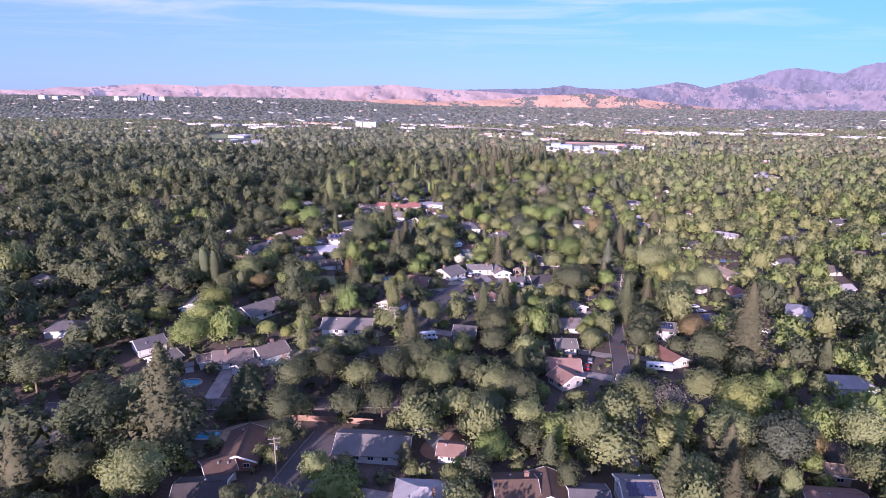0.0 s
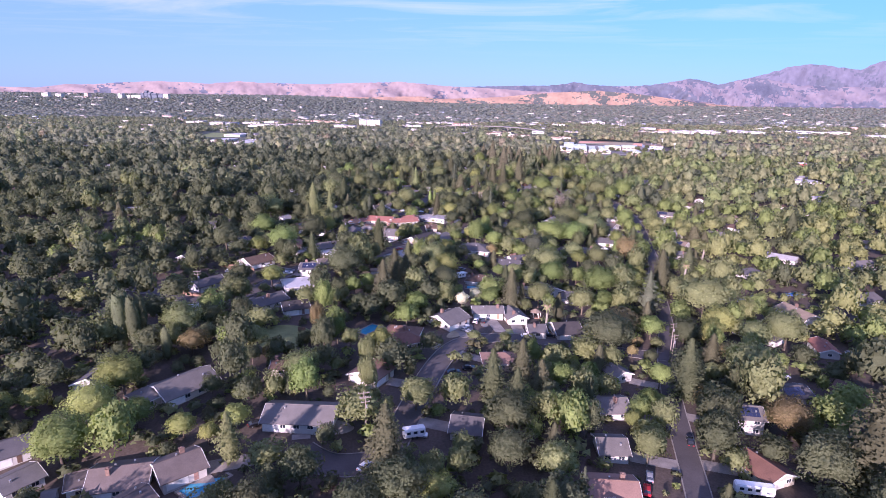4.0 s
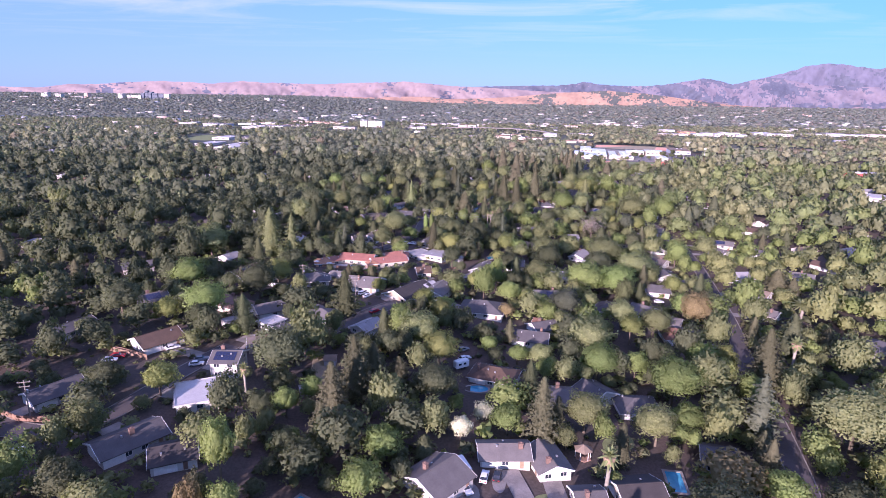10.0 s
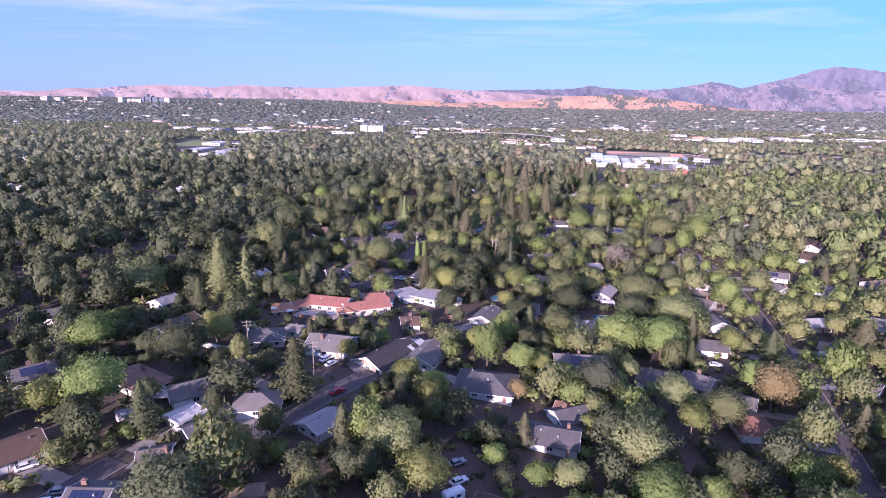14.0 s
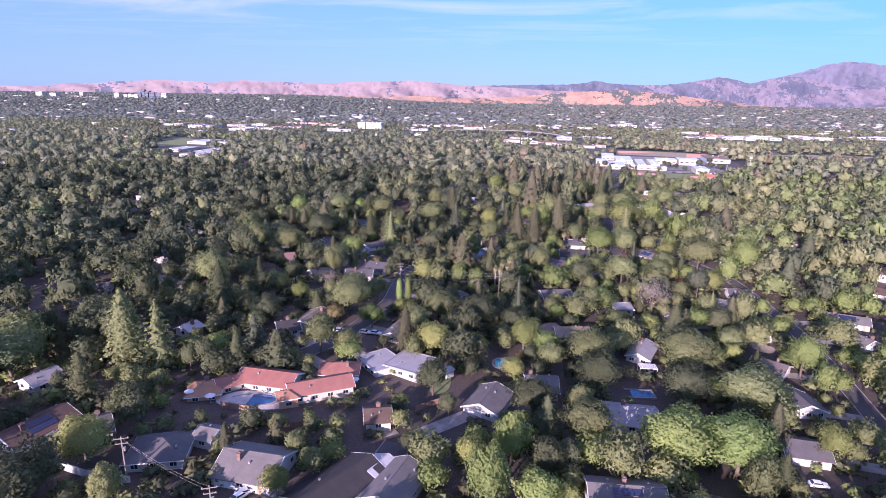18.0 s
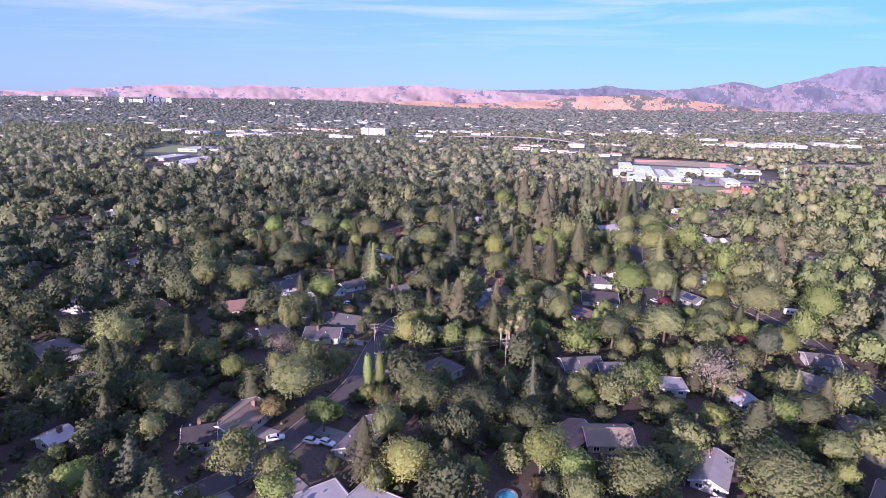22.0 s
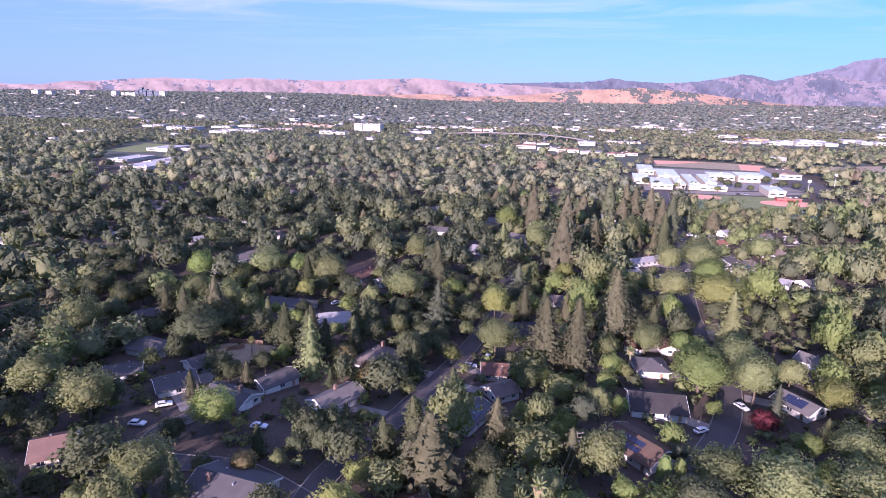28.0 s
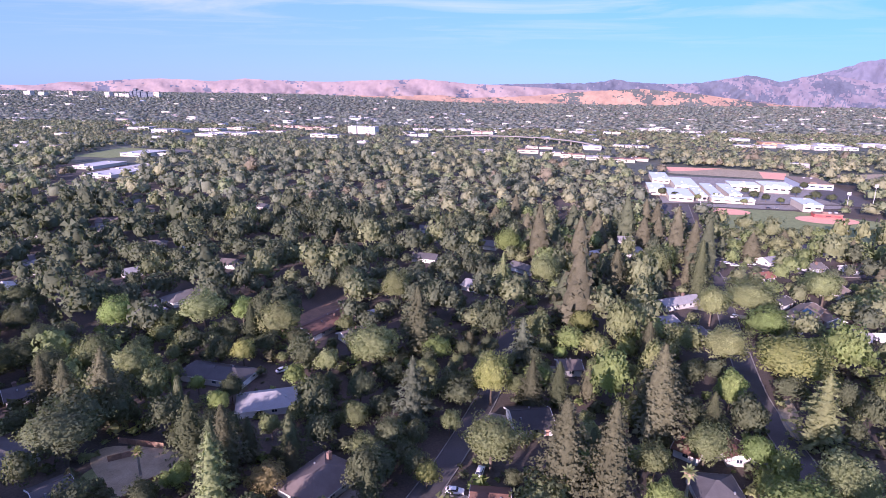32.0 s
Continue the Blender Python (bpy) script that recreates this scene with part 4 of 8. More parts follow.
GROVES += [
    ("loose", "o", -99.0, 244.4, 17.4, 15.1), ("round", "o", 94.6, 247.6, 19.8, 14.3), ("tall", "g", -45.9, 248.2, 8.0, 15.1), ("column", "d", -122.0, 249.1, 5.9, 16.4),
    ("tall", "b", -55.5, 256.6, 7.1, 13.5), ("tall", "g", -48.9, 258.1, 8.4, 12.2), ("tall", "r", -56.6, 262.2, 5.8, 11.1), ("shrub", "o", 1.5, 265.8, 5.7, 4.0),
    ("round", "d", 49.1, 267.0, 22.4, 16.1), ("shrub", "o", 12.9, 268.7, 5.1, 3.6), ("shrub", "b", 95.7, 269.9, 10.9, 7.6), ("round", "g", -24.6, 270.1, 11.6, 8.3),
    ("tall", "g", -56.2, 271.7, 9.1, 17.1), ("round", "d", 83.0, 280.7, 14.0, 11.4), ("round", "y", 94.1, 281.3, 10.8, 12.5), ("round", "o", 110.3, 281.5, 13.9, 10.0),
    ("fan_palm", "p", 29.7, 281.9, 5.3, 13.7), ("round", "o", 122.9, 283.3, 18.6, 13.4), ("round", "g", -22.8, 284.6, 11.7, 8.5), ("round", "g", 71.7, 285.7, 12.2, 8.8),
    ("spire", "r", -37.8, 286.9, 7.2, 13.6), ("shrub", "b", 61.1, 288.8, 17.2, 12.0), ("round", "y", 100.7, 292.3, 15.9, 11.4), ("round", "w", -4.6, 297.4, 6.7, 7.6),
]
GROVES += [
    ("spire", "r", -38.2, 298.6, 10.1, 18.3), ("round", "g", -50.9, 298.8, 8.7, 9.4), ("spire", "r", 16.6, 301.2, 7.7, 19.9), ("loose", "d", -101.7, 302.1, 13.7, 9.9),
    ("round", "g", 7.7, 303.2, 10.3, 8.5), ("round", "y", -89.3, 305.5, 11.6, 8.3), ("round", "o", 48.1, 307.6, 13.7, 11.3), ("round", "w", 1.5, 308.0, 6.9, 4.9),
    ("tall", "g", -46.4, 308.3, 8.0, 8.8), ("fan_palm", "p", -66.0, 308.4, 3.5, 10.0), ("round", "o", 29.2, 309.8, 13.5, 11.2), ("spire", "r", -34.9, 311.1, 10.3, 20.1),
    ("loose", "o", 102.2, 312.8, 26.8, 19.3), ("round", "d", -13.6, 313.9, 14.5, 10.4), ("round", "g", 58.7, 315.1, 11.6, 9.6), ("fir", "s", 79.2, 317.0, 17.9, 20.4),
    ("spire", "c", 14.7, 319.2, 8.2, 15.6), ("round", "d", -60.6, 321.1, 19.0, 13.7), ("round", "g", 59.3, 330.7, 18.3, 13.1), ("tall", "b", -57.6, 336.3, 8.3, 9.7),
    ("round", "y", -13.6, 338.5, 13.7, 9.8), ("tall", "b", -52.1, 338.8, 7.3, 12.6), ("loose", "d", -30.0, 339.6, 10.8, 10.7), ("round", "g", 38.4, 342.4, 15.3, 11.0),
]
GROVES += [
    ("tall", "b", -57.0, 343.5, 9.8, 10.8), ("spire", "r", 92.4, 343.8, 10.9, 23.8), ("round", "y", 79.0, 344.1, 10.6, 12.2), ("round", "g", 51.3, 344.8, 10.0, 11.5),
    ("round", "g", 12.5, 347.2, 8.0, 7.5), ("round", "o", -20.5, 347.3, 16.8, 12.1), ("round", "o", 20.2, 348.9, 9.8, 7.9), ("round", "g", 2.6, 352.5, 7.4, 7.1),
    ("round", "g", 76.6, 354.8, 12.0, 13.4), ("loose", "d", -131.6, 355.0, 18.6, 14.0), ("round", "y", -115.6, 355.4, 12.0, 8.6), ("loose", "o", 37.7, 357.1, 19.0, 13.7),
    ("round", "y", 62.7, 357.8, 10.9, 9.0), ("round", "g", -103.2, 360.0, 17.6, 12.7), ("fan_palm", "p", 110.4, 361.0, 6.2, 13.5), ("spire", "c", -52.8, 373.2, 9.9, 19.1),
    ("round", "y", 29.5, 374.6, 7.5, 6.2), ("round", "y", -15.5, 375.9, 11.1, 9.3), ("round", "g", -15.2, 383.5, 9.5, 7.3), ("round", "d", -91.9, 384.9, 17.6, 12.7),
    ("round", "o", 68.8, 385.6, 14.5, 10.4), ("round", "b", 10.2, 387.3, 7.0, 7.3), ("round", "y", -23.5, 387.3, 9.7, 9.5), ("round", "g", -124.5, 391.1, 16.7, 12.2),
]
GROVES += [
    ("round", "o", 57.6, 393.6, 14.1, 10.2), ("loose", "s", 34.3, 393.8, 16.4, 11.8), ("round", "g", 24.3, 396.0, 11.9, 8.6), ("round", "b", 88.3, 397.8, 15.5, 17.0),
    ("round", "y", -44.1, 400.0, 7.7, 8.2), ("tall", "g", 0.6, 403.5, 12.4, 18.4), ("round", "y", -91.2, 405.2, 14.0, 10.1), ("round", "g", 11.3, 406.1, 12.4, 9.9),
    ("round", "y", 18.7, 407.0, 7.1, 8.1), ("round", "g", -129.3, 408.2, 11.9, 10.3), ("date_palm", "p", 137.5, 409.5, 11.5, 12.2), ("round", "y", -4.5, 418.0, 8.2, 9.4),
    ("tall", "g", 5.6, 419.6, 9.8, 18.6), ("spire", "c", 98.8, 423.3, 13.7, 17.8), ("round", "g", 63.2, 429.1, 20.4, 14.7), ("spire", "c", -109.2, 429.3, 9.0, 15.6),
    ("round", "g", 47.2, 429.8, 23.4, 16.9), ("round", "o", 26.5, 433.0, 16.1, 11.6), ("loose", "o", -137.1, 437.0, 24.3, 17.5), ("round", "y", 93.0, 441.1, 10.4, 11.4),
    ("loose", "d", 12.9, 443.6, 15.2, 10.9), ("fir", "o", -100.1, 451.2, 15.2, 22.9), ("spire", "o", -112.0, 453.0, 19.5, 25.3), ("round", "g", -87.5, 460.0, 10.8, 9.5),
]
GROVES += [
    ("spire", "c", -141.7, 460.2, 10.9, 16.2), ("round", "o", 77.9, 460.5, 22.1, 15.9), ("fir", "s", -74.8, 462.6, 13.3, 15.6), ("round", "d", 60.4, 462.6, 16.6, 11.9),
    ("loose", "d", 34.2, 463.4, 17.4, 12.5), ("round", "y", 8.6, 466.0, 9.4, 7.5), ("round", "o", -55.8, 469.8, 12.8, 14.8), ("round", "o", -47.9, 471.9, 10.0, 8.2),
    ("round", "y", -18.4, 477.4, 13.3, 9.5), ("round", "y", -3.9, 478.1, 8.3, 9.5), ("loose", "o", 34.1, 479.1, 18.8, 13.5), ("round", "g", 20.4, 482.9, 12.0, 12.0),
    ("round", "o", 68.9, 486.6, 22.4, 16.1), ("round", "y", 12.6, 489.2, 14.1, 10.2), ("loose", "d", -82.1, 490.3, 13.4, 10.8), ("spire", "c", -99.6, 491.4, 9.9, 23.7),
    ("round", "g", 109.5, 491.5, 14.0, 16.1), ("round", "o", -25.5, 491.8, 10.7, 11.2), ("round", "g", -43.4, 493.7, 10.9, 8.5), ("round", "b", -57.7, 495.4, 8.6, 6.7),
    ("round", "o", 47.7, 496.7, 11.4, 9.5), ("loose", "d", -5.0, 502.1, 16.4, 12.7), ("round", "o", -54.5, 503.9, 17.5, 15.9), ("round", "o", -19.5, 504.0, 15.2, 13.8),
]
GROVES += [
    ("round", "d", 9.8, 504.5, 12.7, 9.1), ("round", "y", -35.3, 507.8, 6.6, 7.5), ("round", "o", 91.3, 508.3, 12.9, 11.0), ("fir", "s", 11.2, 513.7, 7.2, 20.2),
    ("round", "g", -77.6, 514.7, 8.2, 9.5), ("column", "g", -36.5, 515.0, 3.0, 13.2), ("column", "g", -32.9, 515.2, 3.3, 13.9), ("round", "o", -88.5, 517.6, 12.0, 12.1),
    ("loose", "o", -116.2, 518.9, 16.7, 18.9), ("round", "y", 64.2, 520.5, 10.1, 8.1), ("round", "o", 51.2, 522.4, 9.9, 7.9), ("round", "g", 28.0, 523.4, 8.0, 8.4),
    ("round", "d", 93.5, 526.3, 13.8, 9.9), ("round", "y", 34.9, 532.8, 10.1, 7.3), ("bare", "k", -70.2, 533.8, 10.6, 8.8), ("bare", "k", 69.4, 536.3, 17.9, 20.6),
    ("round", "g", 46.2, 537.2, 14.8, 12.1), ("fir", "o", 94.5, 537.7, 9.6, 15.1), ("round", "y", -30.1, 550.5, 10.8, 12.4), ("fan_palm", "p", 4.4, 557.4, 3.0, 10.3),
    ("fan_palm", "p", 8.0, 558.2, 3.3, 12.4), ("fan_palm", "p", 2.2, 558.7, 3.0, 10.3), ("spire", "c", -66.1, 559.7, 5.0, 13.8), ("round", "y", -31.9, 560.7, 10.8, 10.2),
]
GROVES += [
    ("round", "y", 66.4, 560.9, 10.1, 7.2), ("round", "o", -75.5, 562.9, 15.1, 10.9), ("fan_palm", "p", 5.4, 564.6, 4.4, 11.6), ("fan_palm", "p", 9.1, 567.6, 4.4, 13.0),
    ("loose", "s", 99.6, 570.1, 13.2, 15.2), ("round", "b", -58.2, 573.4, 7.6, 5.5), ("round", "y", -31.0, 574.8, 8.1, 5.8), ("round", "d", 44.9, 575.0, 15.2, 10.9),
    ("loose", "o", 11.8, 575.3, 10.1, 11.6), ("round", "y", 108.4, 578.6, 13.9, 12.0), ("loose", "d", -2.4, 580.9, 11.9, 9.3), ("loose", "o", 66.2, 582.0, 21.3, 15.3),
    ("round", "d", -17.5, 582.4, 12.0, 9.5), ("round", "m", 96.2, 583.0, 6.9, 6.0), ("round", "o", 85.3, 586.0, 15.9, 11.4), ("loose", "o", 52.3, 586.6, 16.3, 11.7),
    ("loose", "o", 25.9, 587.0, 14.0, 16.1), ("column", "g", 43.6, 587.0, 3.5, 10.4), ("column", "g", 40.3, 587.7, 4.0, 10.3), ("round", "o", -108.5, 589.6, 18.7, 13.4),
    ("round", "g", -73.5, 590.6, 14.5, 13.0), ("round", "y", -28.8, 591.6, 8.0, 6.4), ("spire", "r", 0.0, 594.2, 12.6, 16.8), ("loose", "o", -130.0, 599.5, 18.5, 16.1),
]
GROVES += [
    ("loose", "s", 47.1, 599.6, 6.9, 6.7), ("round", "o", 92.3, 602.3, 15.3, 12.7), ("round", "g", 83.2, 606.8, 7.7, 8.8), ("round", "g", 135.9, 607.9, 18.6, 21.4),
    ("loose", "s", 23.9, 611.0, 10.6, 12.2), ("loose", "o", 113.1, 611.2, 28.4, 20.4), ("round", "m", 75.3, 617.3, 8.8, 8.6), ("fir", "s", 81.2, 623.2, 9.1, 13.7),
    ("round", "b", -40.6, 626.6, 9.6, 8.0), ("fir", "o", -60.1, 628.2, 13.7, 22.9), ("round", "y", 101.1, 631.9, 13.1, 11.2), ("round", "o", 79.1, 633.6, 15.7, 17.3),
    ("spire", "c", -63.4, 634.9, 7.2, 21.9), ("round", "g", 63.8, 637.8, 20.8, 14.9), ("round", "b", -53.2, 639.0, 10.3, 8.0), ("loose", "d", -30.6, 641.2, 12.2, 14.0),
    ("fan_palm", "y", -87.0, 642.5, 3.3, 7.7), ("spire", "r", -64.9, 643.3, 12.1, 20.9), ("loose", "d", -107.2, 643.6, 22.6, 16.3), ("round", "o", 94.7, 644.9, 11.3, 12.5),
    ("spire", "r", 25.8, 645.2, 9.8, 28.7), ("spire", "r", 15.3, 646.5, 12.5, 27.9), ("round", "y", -16.6, 646.9, 7.3, 7.6), ("loose", "o", -155.2, 647.8, 20.5, 18.5),
]
GROVES += [
    ("spire", "c", -76.6, 648.7, 8.8, 19.7), ("fan_palm", "p", 44.9, 651.1, 4.3, 9.5), ("spire", "r", -62.8, 651.4, 5.5, 13.4), ("round", "o", 80.9, 653.0, 16.9, 12.2),
    ("loose", "o", -32.8, 654.1, 10.8, 7.7), ("loose", "o", 38.4, 655.5, 10.9, 12.5), ("round", "o", -1.4, 656.6, 16.6, 13.0), ("round", "o", 53.0, 664.2, 13.3, 12.8),
    ("round", "g", 66.2, 664.3, 10.3, 11.8), ("spire", "r", -110.9, 664.8, 14.7, 23.7), ("round", "o", -39.3, 668.0, 9.9, 11.4), ("spire", "r", -126.2, 668.1, 12.1, 17.4),
    ("column", "d", -91.3, 668.2, 2.9, 14.5), ("spire", "r", -135.9, 671.1, 7.3, 16.8), ("fir", "s", -24.1, 672.4, 17.9, 23.5), ("spire", "r", 43.4, 674.6, 15.0, 30.3),
    ("column", "g", -96.5, 674.9, 2.3, 11.5), ("column", "g", 123.7, 675.5, 3.7, 18.3), ("column", "g", 127.1, 675.8, 3.7, 18.4), ("fir", "o", 87.8, 678.7, 20.7, 22.8),
    ("round", "o", -115.3, 681.8, 14.4, 16.5), ("round", "g", -94.4, 683.6, 5.9, 6.8), ("round", "o", -130.7, 688.6, 15.3, 15.9), ("round", "y", -2.4, 689.5, 14.2, 16.4),
]
GROVES += [
    ("round", "o", -43.1, 705.3, 21.6, 15.6), ("round", "y", 94.1, 711.5, 26.1, 18.8), ("round", "g", -22.9, 714.3, 12.2, 10.2), ("fir", "s", 7.7, 718.7, 16.3, 17.9),
    ("round", "g", -147.2, 720.6, 15.1, 16.4), ("spire", "r", -30.2, 722.6, 12.4, 26.8), ("round", "o", 78.0, 724.9, 17.9, 12.9), ("round", "o", -83.1, 726.2, 20.3, 14.7),
    ("loose", "o", -117.2, 730.7, 21.9, 16.6), ("round", "g", -103.8, 736.7, 12.1, 13.6), ("round", "y", 31.6, 744.7, 11.5, 12.8), ("round", "g", 103.1, 749.0, 17.8, 12.8),
    ("round", "o", 87.1, 765.2, 15.7, 17.2), ("round", "o", -47.1, 767.2, 15.1, 17.4), ("loose", "d", -69.0, 772.3, 15.7, 17.2), ("round", "o", 106.1, 773.9, 24.8, 17.8),
    ("fir", "o", 0.0, 793.6, 13.6, 20.9), ("round", "o", 146.5, 795.6, 18.6, 17.3), ("spire", "r", 53.1, 796.1, 16.7, 24.0), ("round", "o", 19.1, 799.5, 16.7, 19.2),
    ("spire", "c", 93.6, 803.5, 8.9, 28.3), ("round", "o", 75.8, 814.7, 18.1, 20.8), ("round", "g", 2.8, 853.1, 16.4, 18.9),
]

CARS = [
    (43.9, 188.9, 75, "red"), (46.0, 194.3, 75, "grey"), (62.2, 212.2, 78, "black"), (1.8, 283.6, 80, "white"), (4.9, 284.8, 80, "black"), (56.5, 486.4, 85, "white"), (-27.8, 414.2, 60, "white"), (-51.2, 399.7, 40, "white"), (110.5, 258.4, 5, "white"),
    (-2.5, 278.3, -60, "white"), (21.5, 274.7, 5, "white"), (-2.3, 272.8, -40, "grey"), (23.1, 279.5, 80, "white"), (30.7, 278.4, 10, "black"),
    (-51.7, 398.3, 60, "white"), (-49.0, 395.5, 60, "white"), (83.4, 429.2, -5, "white"), (-42.5, 378.5, 50, "red"), (-54.0, 487.7, 25, "white"),
    (-44.7, 488.1, -10, "white"), (-40.8, 488.2, -20, "white"), (39.3, 517.8, 40, "black"), (-95.6, 602.5, 30, "white"), (58.5, 616.6, 30, "white"),
    (75.3, 631.8, -60, "white"), (-63.7, 594.8, 0, "white"), (-96.0, 590.9, 0, "white"), (-74.1, 702.0, 50, "white"), (-9.7, 646.3, 0, "white"),
    (96.2, 669.3, 30, "black"), (101.4, 776.7, 50, "white"), (-4.0, 654.9, 80, "white"), (-56.4, 200.5, 40, "black"), (-0.3, 241.5, 10, "black"),
    (-5.1, 237.2, 20, "black"), (-12.7, 201.6, 0, "white"), (-24.5, 187.6, 60, "white"), (158.4, 350.7, 0, "blue"), (109.7, 264.4, 0, "white"),
    (147.4, 281.4, 0, "white"), (-88.5, 324.4, 20, "white"), (-88.7, 327.9, 20, "grey"), (-116.5, 323.8, 15, "white"), (-115.7, 326.9, 15, "red"),
    (-5.3, 345.0, 35, "white"), (-6.1, 351.8, 35, "grey"), (13.0, 341.5, -15, "black"), (-102.0, 334.9, 45, "white"),
]

LAWNS = [
    ("lawn", [(-76.5, 251.8), (-74.1, 264.5), (-59.5, 263.1), (-55.5, 251.7), (-64.5, 249.6)]),
    ("lawn", [(-74.9, 247.1), (-76.1, 263.0), (-61.9, 260.8), (-57.2, 244.3), (-66.4, 239.5)]),
    ("lawn", [(-17.6, 450.9), (-17.0, 461.8), (-12.4, 467.0), (-10.8, 457.1), (-13.4, 450.7)]),
    ("lawn", [(-101.6, 638.4), (-99.9, 646.0), (-89.9, 644.9), (-90.8, 637.6), (-96.4, 635.5)]),
    ("lawn", [(13.1, 280.6), (19.0, 282.0), (19.1, 276.1), (12.0, 275.1)]),
    ("dry_lawn", [(-5.7, 276.2), (-10.3, 264.2), (-5.1, 266.3), (-1.3, 272.5)]),
    ("lawn", [(33.7, 308.4), (43.0, 312.3), (42.0, 304.0), (33.1, 300.4)]),
    ("red_soil", [(-63.7, 623.0), (-64.0, 635.4), (-47.8, 635.7), (-47.9, 621.3), (-57.3, 615.1)]),
    ("red_soil", [(-79.9, 734.6), (-88.6, 751.7), (-75.4, 774.9), (-62.3, 765.7), (-64.3, 736.7)]),
    ("red_soil", [(-11.8, 135.8), (-4.5, 144.8), (5.1, 140.2), (2.1, 129.6), (-9.8, 129.7)]),
    ("dry_lawn", [(-71.0, 138.8), (-49.7, 147.8), (-45.1, 143.8), (-47.2, 130.0), (-59.0, 129.0)]),
    ("dry_lawn", [(-120.2, 124.5), (-129.8, 140.3), (-116.5, 142.8), (-106.0, 128.0), (-112.2, 120.2)]),
    ("dry_lawn", [(-106.2, 648.3), (-102.6, 655.1), (-74.5, 653.4), (-80.4, 630.0), (-94.7, 638.4)]),
    ("lawn", [(-147.5, 644.7), (-144.3, 665.0), (-133.3, 663.3), (-137.3, 643.2)]),
    ("dry_lawn", [(-52.6, 326.9), (-55.8, 339.4), (-44.6, 328.2), (-43.7, 317.3), (-51.1, 316.2)]),
    ("dry_lawn", [(85.6, 699.9), (94.2, 708.1), (87.0, 681.8), (82.2, 681.1)]),
    ("lawn", [(103.5, 713.0), (94.4, 701.1), (91.9, 679.7), (99.8, 686.2)]),
    ("dry_lawn", [(-93.1, 543.4), (-95.1, 554.1), (-86.7, 551.0), (-85.3, 540.8)]),
    ("dry_lawn", [(101.7, 517.5), (107.7, 522.4), (113.3, 515.4), (106.4, 508.9)]),
    ("patio", [(-76.5, 433.0), (-73.5, 440.5), (-66.0, 442.6), (-52.5, 441.5), (-51.0, 437.5), (-58.0, 432.2)]),
    ("concrete", [(-62.0, 169.0), (-65.1, 173.9), (-63.0, 181.8), (-58.7, 181.3), (-55.5, 171.0)]),
    ("concrete", [(-5.1, 266.3), (-0.4, 266.3), (1.4, 280.3), (-3.1, 281.8)]),
    ("concrete", [(6.5, 279.0), (3.6, 279.6), (3.6, 287.3), (7.4, 288.2)]),
    ("concrete", [(-42.6, 203.9), (-40.9, 206.9), (-29.3, 203.7), (-32.1, 199.5), (-38.3, 198.7)]),
]

FENCES = [
    ("fence", [(-126.1, 291.9), (-117.7, 288.8), (-109.9, 289.6), (-107.8, 296.7)]),
    ("fence", [(-125.4, 333.3), (-116.6, 329.2), (-107.4, 327.4)]),
    ("fence", [(-124.7, 332.0), (-116.4, 330.4), (-105.7, 326.3)]),
    ("fence", [(-71.3, 143.1), (-57.2, 145.1), (-37.2, 145.1)]),
    ("fence", [(-37.2, 145.1), (-25.7, 145.0)]),
    ("fence", [(-63.0, 258.6), (-60.4, 259.0)]),
    ("fence", [(-72.2, 432.3), (-63.8, 431.1)]),
    ("fence", [(-98.5, 646.5), (-93.6, 650.3)]),
    ("fence", [(-101.7, 655.2), (-88.2, 654.3)]),
    ("fence", [(-85.0, 626.6), (-83.6, 637.5), (-76.7, 647.1)]),
    ("fence", [(-19.8, 440.0), (-12.9, 446.5)]),
    ("fence", [(-62.1, 426.6), (-51.1, 425.0), (-45.0, 427.9)]),
    ("white_fence", [(-100.3, 403.3), (-89.1, 400.5), (-78.0, 399.8)]),
    ("white_fence", [(-93.1, 401.8), (-82.2, 398.9), (-77.2, 399.7)]),
]

POLES = [
    ("p", [(-45.2, 119.3)]),
    ("p", [(-26.7, 200.4)]),
    ("p", [(-27.5, 202.5)]),
    ("p", [(-115.1, 289.7)]),
    ("p", [(-52.2, 387.4)]),
    ("p", [(-78.0, 399.8)]),
    ("p", [(3.9, 543.4)]),
    ("p", [(-40.6, 542.3)]),
    ("p", [(73.7, 264.8)]),
    ("p", [(77.1, 276.5)]),
    ("p", [(19.9, 591.5)]),
    ("p", [(-34.4, 520.8)]),
]

